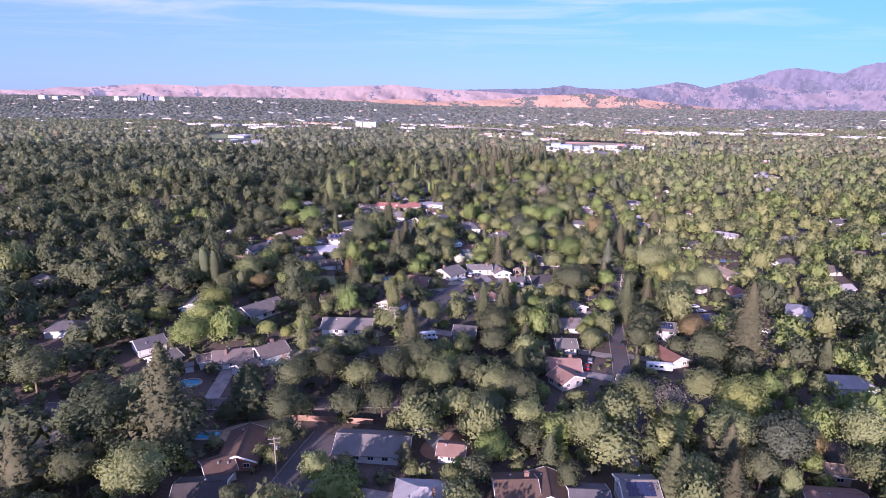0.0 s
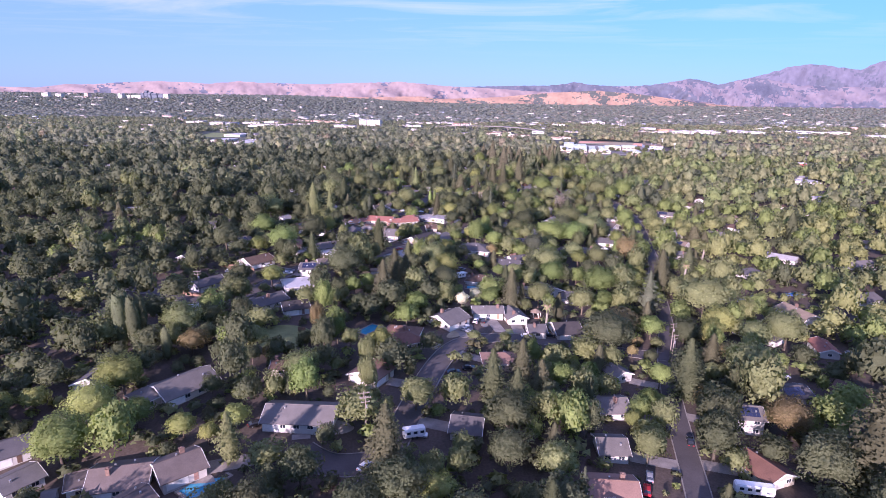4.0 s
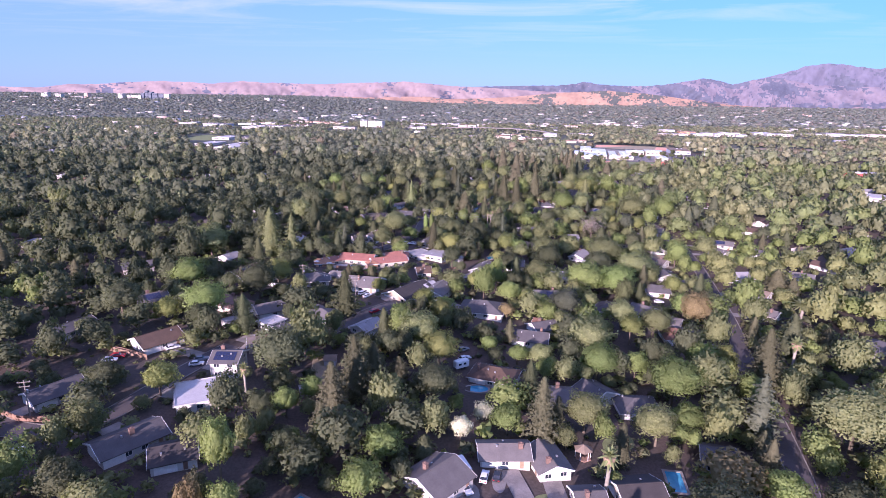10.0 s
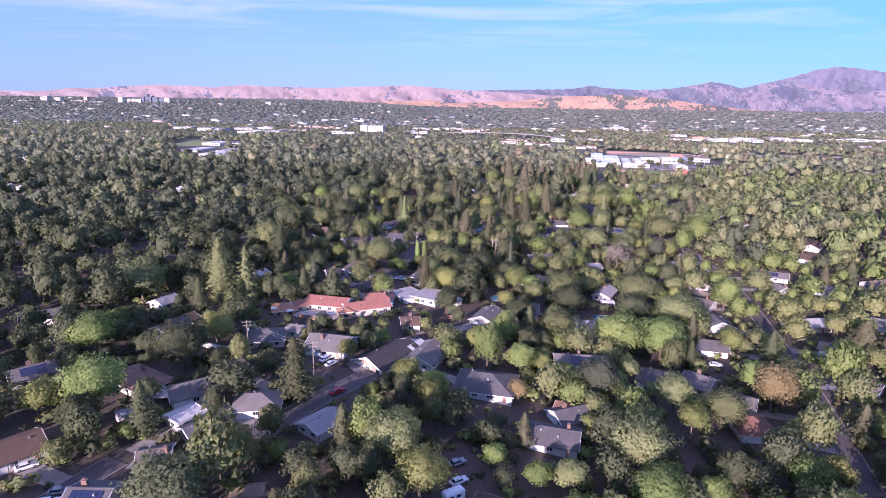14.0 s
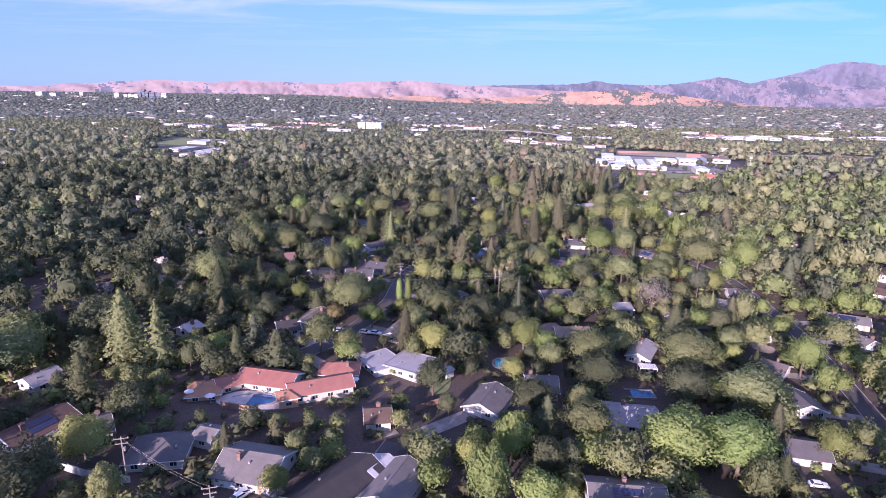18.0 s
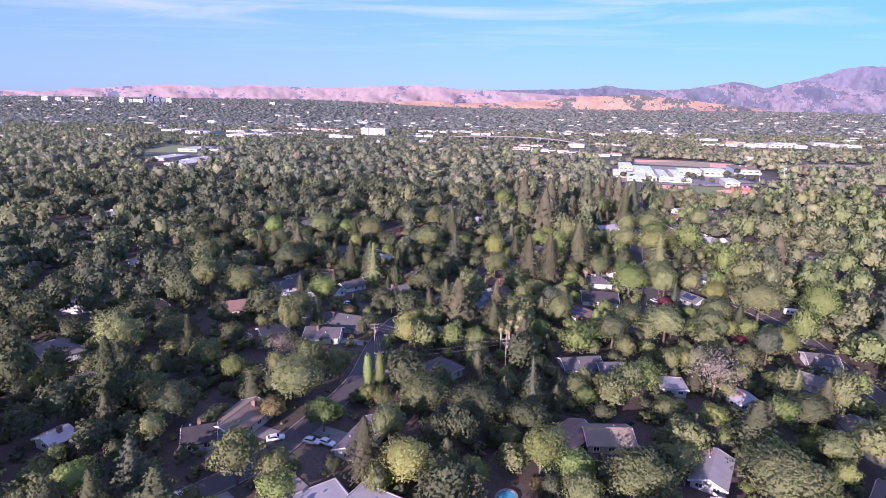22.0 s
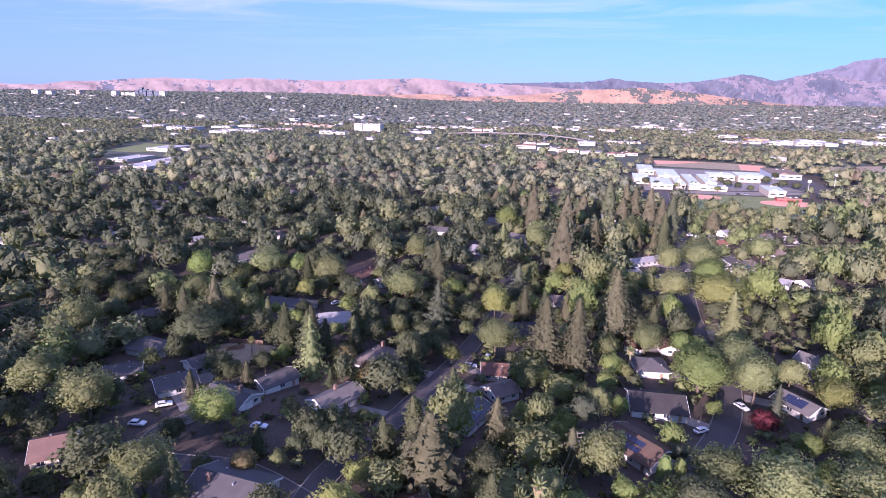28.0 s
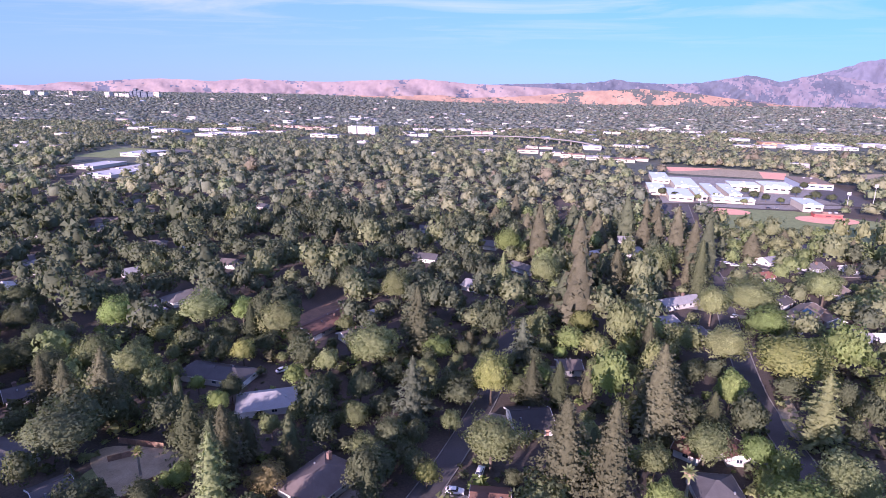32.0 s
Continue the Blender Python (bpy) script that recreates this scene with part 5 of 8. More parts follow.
# ---- streets: centre lines and half widths ----
ROADS = [
    ([(52, 168), (57, 192), (61, 215), (65, 236), (72, 266), (81, 293), (88, 322), (97, 366), (104, 391), (109, 412), (117, 455), (124, 494), (130, 540), (128, 600), (112, 640)], 3.0),
    ([(52, 168), (48, 150)], 6.0),
    ([(46, 590), (56, 604), (68, 622), (75, 640), (80, 658), (80, 675), (82, 705), (88, 732), (97, 771), (112, 828), (122, 891), (139, 967), (160, 1060)], 3.6),
    ([(-24, 172), (-20, 190), (-18, 204), (-14, 228), (-10, 247), (-5, 262), (3, 269), (13, 272.5), (24, 274), (41, 273), (58, 271), (73, 270)], 3.6),
    ([(-42, 192), (-36, 187), (-29, 187), (-23, 190)], 4.0),
    ([(-150, 297), (-130, 290), (-117, 284), (-104, 283), (-97, 291), (-94, 306), (-91, 320), (-84, 340)], 3.2),
    ([(-45, 96), (-42, 113), (-40, 126), (-37, 139)], 4.4),
    ([(-260, 128), (-139, 143), (-116, 147), (-80, 151), (-48, 154), (-20, 158)], 3.0),
    ([(-58, 352), (-46, 376), (-37, 390), (-29, 398), (-25, 410), (-22, 424)], 3.4),
    ([(-66, 462), (-59, 471), (-52, 480), (-49, 493), (-45, 507), (-41, 520), (-42, 550), (-40, 581), (-31, 598), (-26, 616), (-20, 634), (-12, 660), (-2, 700), (4, 760)], 3.2),
    ([(-40, 566), (-62, 578), (-85, 574), (-91, 588), (-85, 599), (-76, 607)], 3.0),
    ([(124, 876), (136, 865), (158, 856), (181, 850), (209, 850)], 3.4),  # cross street by the school
]

# ---- buildings across the valley: x, y, width, depth, height, wall, roof ----
BLOCKS = []
BLOCKS += [
    (-536, 1339, 37.5, 55, 4.7, "white", "white"), (-502, 1363, 35.7, 55, 3.5, "white", "pale"), (-506, 1201, 29.2, 55, 3.5, "white", "white"),
    (-439, 1135, 36, 55, 3.6, "white", "white"), (-447, 1181, 19.8, 55, 3.8, "white", "white"), (-436, 1194, 16.8, 55, 3.9, "white", "pale"),
    (-642, 1512, 16.1, 20, 3.9, "cream", "pale"), (-339, 1889, 70.8, 40, 20, "white", "white"), (-388, 1764, 65.4, 40, 6.3, "cream", "pale"),
    (-498, 2024, 91.8, 50, 6.4, "tan", "pink"), (-602, 2097, 97.9, 50, 5.5, "pink", "tan"), (-561, 1868, 84.5, 50, 4.7, "white", "pink"),
    (-612, 1774, 107.7, 50, 5.7, "white", "pale"), (-635, 1722, 58, 30, 5.5, "white", "white"), (-720, 1900, 60.3, 40, 5.1, "white", "pale"),
    (-677, 1962, 67.9, 40, 5.2, "cream", "white"), (-774, 1808, 72.4, 60, 7.3, "bluegrey", "pale"), (-902, 1896, 63.6, 55, 5.3, "white", "pale"),
]
BLOCKS += [
    (-199, 1848, 52, 30, 5.5, "white", "pale"), (-202, 2064, 90.4, 40, 5.1, "white", "pale"), (-58, 1973, 56.2, 40, 7.1, "pink", "pink"),
    (-130, 2087, 91.3, 40, 5.1, "white", "pale"), (-1528, 2245, 134.4, 60, 4.7, "white", "pale"), (-277, 1633, 17.8, 20, 3.7, "white", "pale"),
    (-177, 1659, 15.7, 20, 3.5, "white", "pale"), (36, 1509, 34.4, 24, 5.6, "cream", "pink"), (71, 1480, 33.5, 24, 5.5, "cream", "pink"),
    (103, 1453, 36.3, 24, 5.3, "cream", "pink"), (138, 1429, 35.5, 24, 4.5, "cream", "pink"), (171, 1406, 31.4, 24, 4.4, "cream", "pink"),
    (200, 1427, 21.5, 24, 3.8, "cream", "pink"), (59, 1595, 52.2, 20, 3.5, "cream", "pink"), (153, 1601, 31.6, 30, 6.2, "white", "white"),
    (235, 1667, 68, 30, 3.8, "cream", "pale"), (177, 2082, 33.6, 30, 3.8, "white", "pale"), (383, 2245, 34.4, 30, 5.8, "white", "pale"),
]
BLOCKS += [
    (420, 2210, 60.7, 40, 8.5, "white", "white"), (494, 2184, 74, 40, 4.2, "white", "pale"), (267, 2065, 45.6, 30, 5.1, "cream", "pink"),
    (517, 1909, 43.2, 30, 4.8, "white", "pale"), (529, 1771, 39.4, 40, 7.7, "orange", "tan"), (482, 1729, 75.7, 30, 4.2, "cream", "pale"),
    (562, 1710, 76.1, 50, 7.5, "white", "white"), (641, 1773, 54.5, 40, 6.9, "white", "white"), (732, 1796, 42.8, 40, 6, "white", "white"),
    (96, 2329, 105.3, 40, 3.5, "white", "pale"), (460, 915, 43.8, 15, 5.2, "red", "white"), (475, 896, 26.1, 15, 5.1, "red", "white"),
    (362, 740, 40.6, 25, 3.5, "white", "white"), (1044, 1623, 113.1, 40, 9, "white", "white"), (943, 1795, 198, 40, 6.7, "white", "pale"),
    (602, 1710, 106.1, 40, 5.9, "white", "white"), (760, 1749, 67, 40, 6.3, "white", "white"), (-300, 776, 16.3, 20, 3.5, "white", "pale"),
]
BLOCKS += [
    (-665, 1011, 8.1, 14, 3.5, "white", "pale"), (-582, 1011, 13.4, 14, 3.5, "white", "grey"), (-609, 976, 28.4, 14, 3.5, "grey", "grey"),
    (-456, 754, 5.5, 10, 3.5, "white", "white"), (-474, 759, 11.2, 10, 3.5, "white", "white"), (-413, 734, 16.7, 12, 3.5, "pink", "rust"),
    (-1889, 2765, 93, 30, 5.2, "white", "white"),
]

# ---- building materials ----
ROOFING = {
    "dark": ((0.085, 0.080, 0.085), (0.055, 0.052, 0.058)), "slate": ((0.150, 0.147, 0.165), (0.105, 0.103, 0.118)), "grey": ((0.225, 0.215, 0.225), (0.160, 0.153, 0.162)),
    "taupe": ((0.220, 0.185, 0.185), (0.155, 0.130, 0.130)), "brown": ((0.165, 0.110, 0.090), (0.110, 0.075, 0.062)), "rust": ((0.260, 0.145, 0.115), (0.180, 0.100, 0.080)),
    "pink": ((0.350, 0.225, 0.195), (0.255, 0.165, 0.145)), "red": ((0.330, 0.145, 0.105), (0.240, 0.105, 0.080)), "orange": ((0.430, 0.215, 0.125), (0.320, 0.155, 0.095)),
    "tan": ((0.345, 0.275, 0.225), (0.250, 0.200, 0.165)), "pale": ((0.340, 0.325, 0.325), (0.265, 0.252, 0.252)), "white": ((0.520, 0.495, 0.485), (0.430, 0.410, 0.400)), "blue": ((0.16, 0.27, 0.42), (0.12, 0.21, 0.34)), "bright": ((0.64, 0.62, 0.61), (0.54, 0.70, 0.665)),
}
WALLING = {
    "white": (0.53, 0.50, 0.465), "cream": (0.56, 0.49, 0.395), "grey": (0.42, 0.42, 0.42), "tan": (0.46, 0.36, 0.27), "brick": (0.36, 0.16, 0.12), "orange": (0.62, 0.34, 0.20),
    "pink": (0.62, 0.42, 0.35), "red": (0.50, 0.11, 0.10), "bluegrey": (0.40, 0.44, 0.50), "steel": (0.13, 0.15, 0.19),
}
ROOF = {k: mat("roofing_" + k, *(tuple(q * t for q, t in zip(c, (0.78, 0.74, 0.66))) if k not in ("white", "pale", "red", "orange", "bright") else c for c in (a, b)), rough=0.9, scale=0.35, fine=5.0, bump=0.35, per_object=0.10, contrast=0.8, grime=0.14) for k, (a, b) in ROOFING.items()}
WALL = {k: mat("wall_" + k, c, tuple(v * 0.86 for v in c), rough=0.85, scale=0.5, fine=6, bump=0.1, per_object=0.06, grime=0.06) for k, c in WALLING.items()}
M["trim"] = mat("white_trim", (0.78, 0.76, 0.73), (0.66, 0.64, 0.61), rough=0.6, scale=1.0, fine=8, bump=0.05, grime=0.05)
M["glass"] = mat("window_glass", (0.035, 0.045, 0.060), (0.025, 0.030, 0.040), rough=0.06, scale=0.7, fine=3, bump=0, spec=0.8, grime=0.05, per_object=0.3)
M["door"] = mat("painted_door", (0.30, 0.20, 0.14), (0.22, 0.14, 0.10), rough=0.6, scale=1.5, fine=9, per_object=0.5)
M["solar"] = mat("solar_cells", (0.020, 0.030, 0.075), (0.014, 0.020, 0.050), rough=0.18, scale=2, fine=6, bump=0, spec=0.7)
M["metal"] = mat("galvanised_metal", (0.46, 0.46, 0.47), (0.36, 0.36, 0.37), rough=0.45, scale=2, fine=9, metal=0.6)
M["brickwork"] = mat("chimney_brick", (0.24, 0.15, 0.12), (0.17, 0.11, 0.09), rough=0.9, scale=2, fine=12)
M["fence"] = mat("fence_boards", (0.33, 0.20, 0.14), (0.22, 0.14, 0.10), rough=0.9, scale=1.2, fine=9, per_object=0.2)
M["pole"] = mat("weathered_pole", (0.32, 0.27, 0.23), (0.22, 0.18, 0.15), rough=0.9, scale=2, fine=14)
M["water"] = mat("pool_water", (0.045, 0.32, 0.44), (0.03, 0.25, 0.38), rough=0.05, scale=0.6, fine=2, bump=0.05, spec=0.6, grime=0.05)
M["water_deep"] = mat("pool_water_deep", (0.03, 0.11, 0.24), (0.02, 0.08, 0.19), rough=0.05, scale=0.6, fine=2, bump=0.05, spec=0.6, grime=0.05)
M["tyre"] = mat("tyre_rubber", (0.03, 0.03, 0.03), (0.02, 0.02, 0.02), rough=0.9, fine=20)
M["rim"] = mat("alloy_rim", (0.5, 0.5, 0.5), (0.4, 0.4, 0.4), rough=0.35, metal=0.8)
PAINT = {k: mat("car_paint_" + k, c, tuple(v * 0.9 for v in c), rough=0.25, scale=1, fine=6, bump=0, spec=0.5, grime=0.03) for k, c in {"white": (0.78, 0.78, 0.78), "red": (0.45, 0.03, 0.04), "black": (0.03, 0.03, 0.035), "grey": (0.30, 0.31, 0.33), "blue": (0.06, 0.14, 0.38)}.items()}
BLOCKED, OPEN = [], []


def ribbon(pts, half, lift, gap=0.0):
    """A strip along a centre line, rounded at its bends, laid on the land."""
    p = [np.array(pts[0], float)]
    for a, b in zip(pts[:-1], pts[1:]):
        n = max(2, int(math.hypot(b[0] - a[0], b[1] - a[1]) / 5))
        for k in range(1, n + 1):
            p.append(np.array(a, float) + (np.array(b, float) - a) * k / n)
    p = np.array(p)
    for _ in range(4):
        p[1:-1] = (p[:-2] + 2 * p[1:-1] + p[2:]) / 4
    d = np.gradient(p, axis=0)
    d /= np.linalg.norm(d, axis=1, keepdims=True)
    s = np.stack([-d[:, 1], d[:, 0]], 1)
    return p, s


def road_strip(name, pts, half, material, label, lift=0.10, parent=None, off=0.0, thick=0.0, kind="structure"):
    p, s = ribbon(pts, half, lift)
    cols = 5
    vs = []
    for k in range(cols):
        q = p + s * (off + half * (2 * k / (cols - 1) - 1))
        vs.append(np.stack([q[:, 0], q[:, 1], land(q[:, 0], q[:, 1]) + lift], 1))
    n = len(p)
    v = np.concatenate(vs)
    f = [(k * n + i, (k + 1) * n + i, (k + 1) * n + i + 1, k * n + i + 1) for k in range(cols - 1) for i in range(n - 1)]
    f = [tuple(reversed(q)) for q in f]
    if thick:
        low = v.copy()
        low[:, 2] -= thick
        m = len(v)
        v = np.concatenate([v, low])
        for k in (0, cols - 1):
            f += [(k * n + i, k * n + i + 1, m + k * n + i + 1, m + k * n + i) for i in range(n - 1)]
    ob = new(name, mesh_of(name, v, np.array(f), [material]))
    if parent is not None:
        ob.parent = parent
        return ob
    return tagged(ob, label, name.split("_")[0], kind=kind)


for n, (pts, half) in enumerate(ROADS):
    r = road_strip(f"road_{n + 1}", pts, half, M["asphalt"], "grey asphalt street with worn patches between gardens", 0.10 + 0.004 * n)
    for side in (-1, 1):
        road_strip("kerb", pts, 0.15, M["kerb"], "", 0.22 + 0.004 * n, r, side * (half + 0.15), 0.3)


def patch(kind, corners, n):
    """A level piece of garden with a rounded outline."""
    c = np.array(corners, float)
    for _ in range(2):
        nx = np.roll(c, -1, axis=0)
        c = np.stack([c * 0.75 + nx * 0.25, c * 0.25 + nx * 0.75], 1).reshape(-1, 2)
    mid = c.mean(0)
    rings = [mid + (c - mid) * k for k in (0.33, 0.66, 1.0)]
    lift = 0.06 + 0.004 * n
    vs = [(*mid, float(land(*mid)) + lift)]
    for r in rings:
        vs += [(x, y, float(land(x, y)) + lift) for x, y in r]
    m = len(c)
    area = (c[:, 0] * np.roll(c[:, 1], -1) - c[:, 1] * np.roll(c[:, 0], -1)).sum()
    fs = [(0, 1 + i, 1 + (i + 1) % m) for i in range(m)]
    for k in range(2):
        fs += [(1 + k * m + i, 1 + (k + 1) * m + i, 1 + (k + 1) * m + (i + 1) % m, 1 + k * m + (i + 1) % m) for i in range(m)]
    if area < 0:
        fs = [tuple(reversed(f)) for f in fs]
    name, label, cat = {"lawn": ("lawn", "mown green lawn between the gardens", "lawn"), "dry_lawn": ("dry_yard", "dry straw-coloured yard", "ground"), "red_soil": ("bare_yard", "bare reddish-brown soil yard", "ground"), "concrete": ("paved_yard", "pale concrete paving beside a house", "pavement"), "patio": ("patio", "pale stone pool terrace of a villa", "patio")}[kind]
    tagged(new(name, mesh_of(name, vs, fs, [M[kind]])), label, cat, kind="structure")
    r = float(np.sqrt(abs(area) / 2 / math.pi))
    BLOCKED.append((float(mid[0]), float(mid[1]), r * 0.8))


for n, (kind, corners) in enumerate(LAWNS):
    patch(kind, corners, n)


# ---- houses ----
def window_mesh(w, h):
    bm = bmesh.new()
    for x0, x1, z0, z1 in ((-w / 2, w / 2, -h / 2, -h / 2 + 0.1), (-w / 2, w / 2, h / 2 - 0.1, h / 2), (-w / 2, -w / 2 + 0.1, -h / 2, h / 2), (w / 2 - 0.1, w / 2, -h / 2, h / 2), (-0.03, 0.03, -h / 2, h / 2)):
        box(bm, x0, x1, -0.06, 0.04, z0, z1)
    me = bpy.data.meshes.new("window")
    bm.to_mesh(me), bm.free()
    me.materials.append(M["trim"])
    return me


def slab_mesh(name, x0, x1, y0, y1, z0, z1, material):
    bm = bmesh.new()
    box(bm, x0, x1, y0, y1, z0, z1)
    me = bpy.data.meshes.new(name)
    bm.to_mesh(me), bm.free()
    me.materials.append(material)
    return me


WINDOW, PANE = window_mesh(1.7, 1.25), slab_mesh("pane", -0.8, 0.8, -0.02, 0.02, -0.58, 0.58, M["glass"])
GARAGE = slab_mesh("garage_door", -2.4, 2.4, -0.05, 0.03, 0.0, 2.2, M["trim"])
DOOR = slab_mesh("door", -0.5, 0.5, -0.05, 0.03, 0.0, 2.1, M["door"])
VENT = slab_mesh("roof_vent", -0.2, 0.2, -0.2, 0.2, -0.1, 0.45, M["metal"])
SOLAR = slab_mesh("solar_panel", -0.5, 0.5, -0.82, 0.82, 0.10, 0.14, M["solar"])


def chimney_mesh():
    bm = bmesh.new()
    box(bm, -0.55, 0.55, -0.4, 0.4, -1.6, 1.1)
    box(bm, -0.65, 0.65, -0.5, 0.5, 1.1, 1.25)
    box(bm, -0.2, 0.2, -0.2, 0.2, 1.25, 1.5)
    me = bpy.data.meshes.new("chimney")
    bm.to_mesh(me), bm.free()
    me.materials.append(M["brickwork"])
    return me


CHIMNEY = chimney_mesh()
house_rs = random.Random(9)


def roof_solid(kind, L, W, eave, rise, over=0.6, thick=0.2):
    """The roof over a volume, as one solid sheet with its thickness."""
    bm = bmesh.new()
    a, b = L / 2 + over, W / 2 + over
    drop = over * rise / (W / 2)
    if kind == "flat":
        box(bm, -a + 0.2, a - 0.2, -b + 0.2, b - 0.2, eave, eave + 0.32)
        for x0, x1, y0, y1 in ((-a + 0.2, a - 0.2, -b + 0.18, -b + 0.4), (-a + 0.2, a - 0.2, b - 0.4, b - 0.18), (-a + 0.18, -a + 0.4, -b + 0.4, b - 0.4), (a - 0.4, a - 0.18, -b + 0.4, b - 0.4)):
            box(bm, x0, x1, y0, y1, eave + 0.1, eave + 0.5)
        return bm
    ri = 0.0 if kind == "gable" else min(a - 0.4, b)
    for dz, flip in ((thick, False), (0.0, True)):
        z0, z1 = eave - drop + dz, eave + rise + dz
        p = [bm.verts.new(q) for q in ((-a, -b, z0), (a, -b, z0), (a, b, z0), (-a, b, z0), (-a + ri, 0, z1), (a - ri, 0, z1))]
        faces = [(0, 1, 5, 4), (2, 3, 4, 5)] + ([(1, 2, 5), (3, 0, 4)] if kind == "hip" else [])
        for f in faces:
            bm.faces.new([p[i] for i in (reversed(f) if flip else f)])
        if not flip:
            top = p
        else:
            edge = (0, 1, 2, 3) if kind == "hip" else (0, 1, 5, 2, 3, 4)
            for i, j in zip(edge, edge[1:] + edge[:1]):
                bm.faces.new([p[i], p[j], top[j], top[i]])
    return bm


def house(volumes, rich=True):
    cx = sum(v[0] for v in volumes) / len(volumes)
    cy = sum(v[1] for v in volumes) / len(volumes)
    z0 = min(float(land(v[0], v[1])) for v in volumes)
    v0 = max(volumes, key=lambda v: v[3] * v[4])
    st = max(v[5] for v in volumes)
    small = v0[4] <= 4
    tone = {"slate": "slate-grey", "dark": "charcoal", "pink": "dusty pink", "rust": "rust-brown", "taupe": "taupe", "pale": "pale grey", "orange": "orange tile"}.get(v0[7], v0[7])
    form = {"gable": "gabled", "hip": "hipped", "flat": "flat"}[v0[6]]
    size = "garden shed" if small else ("two-storey house" if st == 2 else "single-storey house")
    ob = thing("garden_shed" if small else "house", pose(cx, cy, z0), f"{v0[8]} {size} with a {form} {tone} roof", "shed" if small else "house", "" if small else "houses of the suburb")
    for n, (x, y, turn, L, W, storeys, kind, roofing, walling) in enumerate(volumes):
        eave = (2.1 if small else 2.6 * storeys) + 0.13 * n
        rise = (W / 2) * (0.40 if kind != "flat" else 0.0)
        base = pose(x - cx, y - cy, 0, 0, 0, turn)
        low = -3.0
        bm = bmesh.new()
        a, b = L / 2, W / 2
        if kind == "gable":
            q = [bm.verts.new(p) for p in ((-a, -b, low), (a, -b, low), (a, b, low), (-a, b, low), (-a, -b, eave), (a, -b, eave), (a, b, eave), (-a, b, eave), (-a, 0, eave + rise), (a, 0, eave + rise))]
            for f in ((0, 1, 5, 4), (1, 2, 6, 9, 5), (2, 3, 7, 6), (3, 0, 4, 8, 7), (0, 3, 2, 1)):
                bm.faces.new([q[i] for i in f])
        else:
            box(bm, -a, a, -b, b, low, eave)
        part("wall", bm, WALL[walling], ob).matrix_basis = base
        roof = part("roof", roof_solid(kind, L, W, eave, rise, 0.3 if small else 0.6), ROOF[roofing], ob, f"{form} {tone} roof" if n == 0 else "")
        roof.matrix_basis = base
        if small:
            continue
        if kind != "flat" and rich:
            bm = bmesh.new()
            ri = 0.0 if kind == "gable" else min(L / 2 + 0.2, W / 2 + 0.6)
            box(bm, -L / 2 - 0.6 + ri, L / 2 + 0.6 - ri, -0.14, 0.14, eave + rise + 0.16, eave + rise + 0.26)
            part("ridge_cap", bm, ROOF[roofing], ob).matrix_basis = base
        if not rich:
            pass
        elif kind == "gable":
            for side in (-1, 1):
                bm = bmesh.new()
                for half in (-1, 1):
                    sl = math.atan2(rise, W / 2)
                    ln = (W / 2 + 0.6) / math.cos(sl)
                    box(bm, -0.04, 0.04, 0, ln, -0.24, 0.21, Matrix.Translation((side * (L / 2 + 0.63), 0, eave + rise)) @ Matrix.Rotation(0 if half > 0 else math.pi, 4, "Z") @ Matrix.Rotation(-sl, 4, "X"))
                part("bargeboard", bm, M["trim"], ob).matrix_basis = base
        else:
            bm = bmesh.new()
            o, zz0 = 0.64, eave - (0.6 * rise / (W / 2) if kind == "hip" else -0.1)
            for x0, x1, y0, y1 in ((-a - o, a + o, -b - o, -b - o + 0.05), (-a - o, a + o, b + o - 0.05, b + o), (-a - o, -a - o + 0.05, -b - o + 0.05, b + o - 0.05), (a + o - 0.05, a + o, -b - o + 0.05, b + o - 0.05)):
                box(bm, x0, x1, y0, y1, zz0 - 0.05, zz0 + 0.19)
            part("gutter", bm, M["trim"], ob).matrix_basis = base
        # openings, on the sides that face the flight
        for side, (nx, ny, span) in enumerate(((0, -1, L), (1, 0, W), (0, 1, L), (-1, 0, W))):
            wy = nx * math.sin(radians(turn)) + ny * math.cos(radians(turn))
            if wy > 0.35:
                continue
            count = max(1, int(span / (3.6 if rich else 7.5)))
            for fl in range(storeys):
                for k in range(count):
                    u = (k + 0.5) / count * span - span / 2
                    place = base @ pose(nx * a + (u if ny else 0) * (1 if ny < 0 else -1), ny * b + (u if nx else 0) * nx, 1.55 + 2.75 * fl, 0, 0, {0: 0, 1: 90, 2: 180, 3: 270}[side])
                    if fl == 0 and n == 0 and k == 0 and span >= 9:
                        part("garage_door", GARAGE, None, ob, "white panelled garage door").matrix_basis = place @ Matrix.Translation((0.7, 0, -1.5))
                        continue
                    if fl == 0 and n == 0 and k == count - 1 and side == 0 and span >= 9:
                        part("door", DOOR, None, ob).matrix_basis = place @ Matrix.Translation((0, 0, -1.5))
                        continue
                    win = part("window", WINDOW, None, ob)
                    win.matrix_basis = place
                    part("pane", PANE, None, win)
        if not rich:
            continue
        slope = -math.degrees(math.atan2(rise, W / 2))
        for k in range(house_rs.choice([1, 1, 2])):
            u, sd = house_rs.uniform(-0.35, 0.35) * L, house_rs.choice([-1, 1])
            f = house_rs.uniform(0.15, 0.6)
            part("roof_vent", VENT, None, ob).matrix_basis = base @ pose(u, sd * f * W / 2, eave + rise * (1 - f) + 0.2)
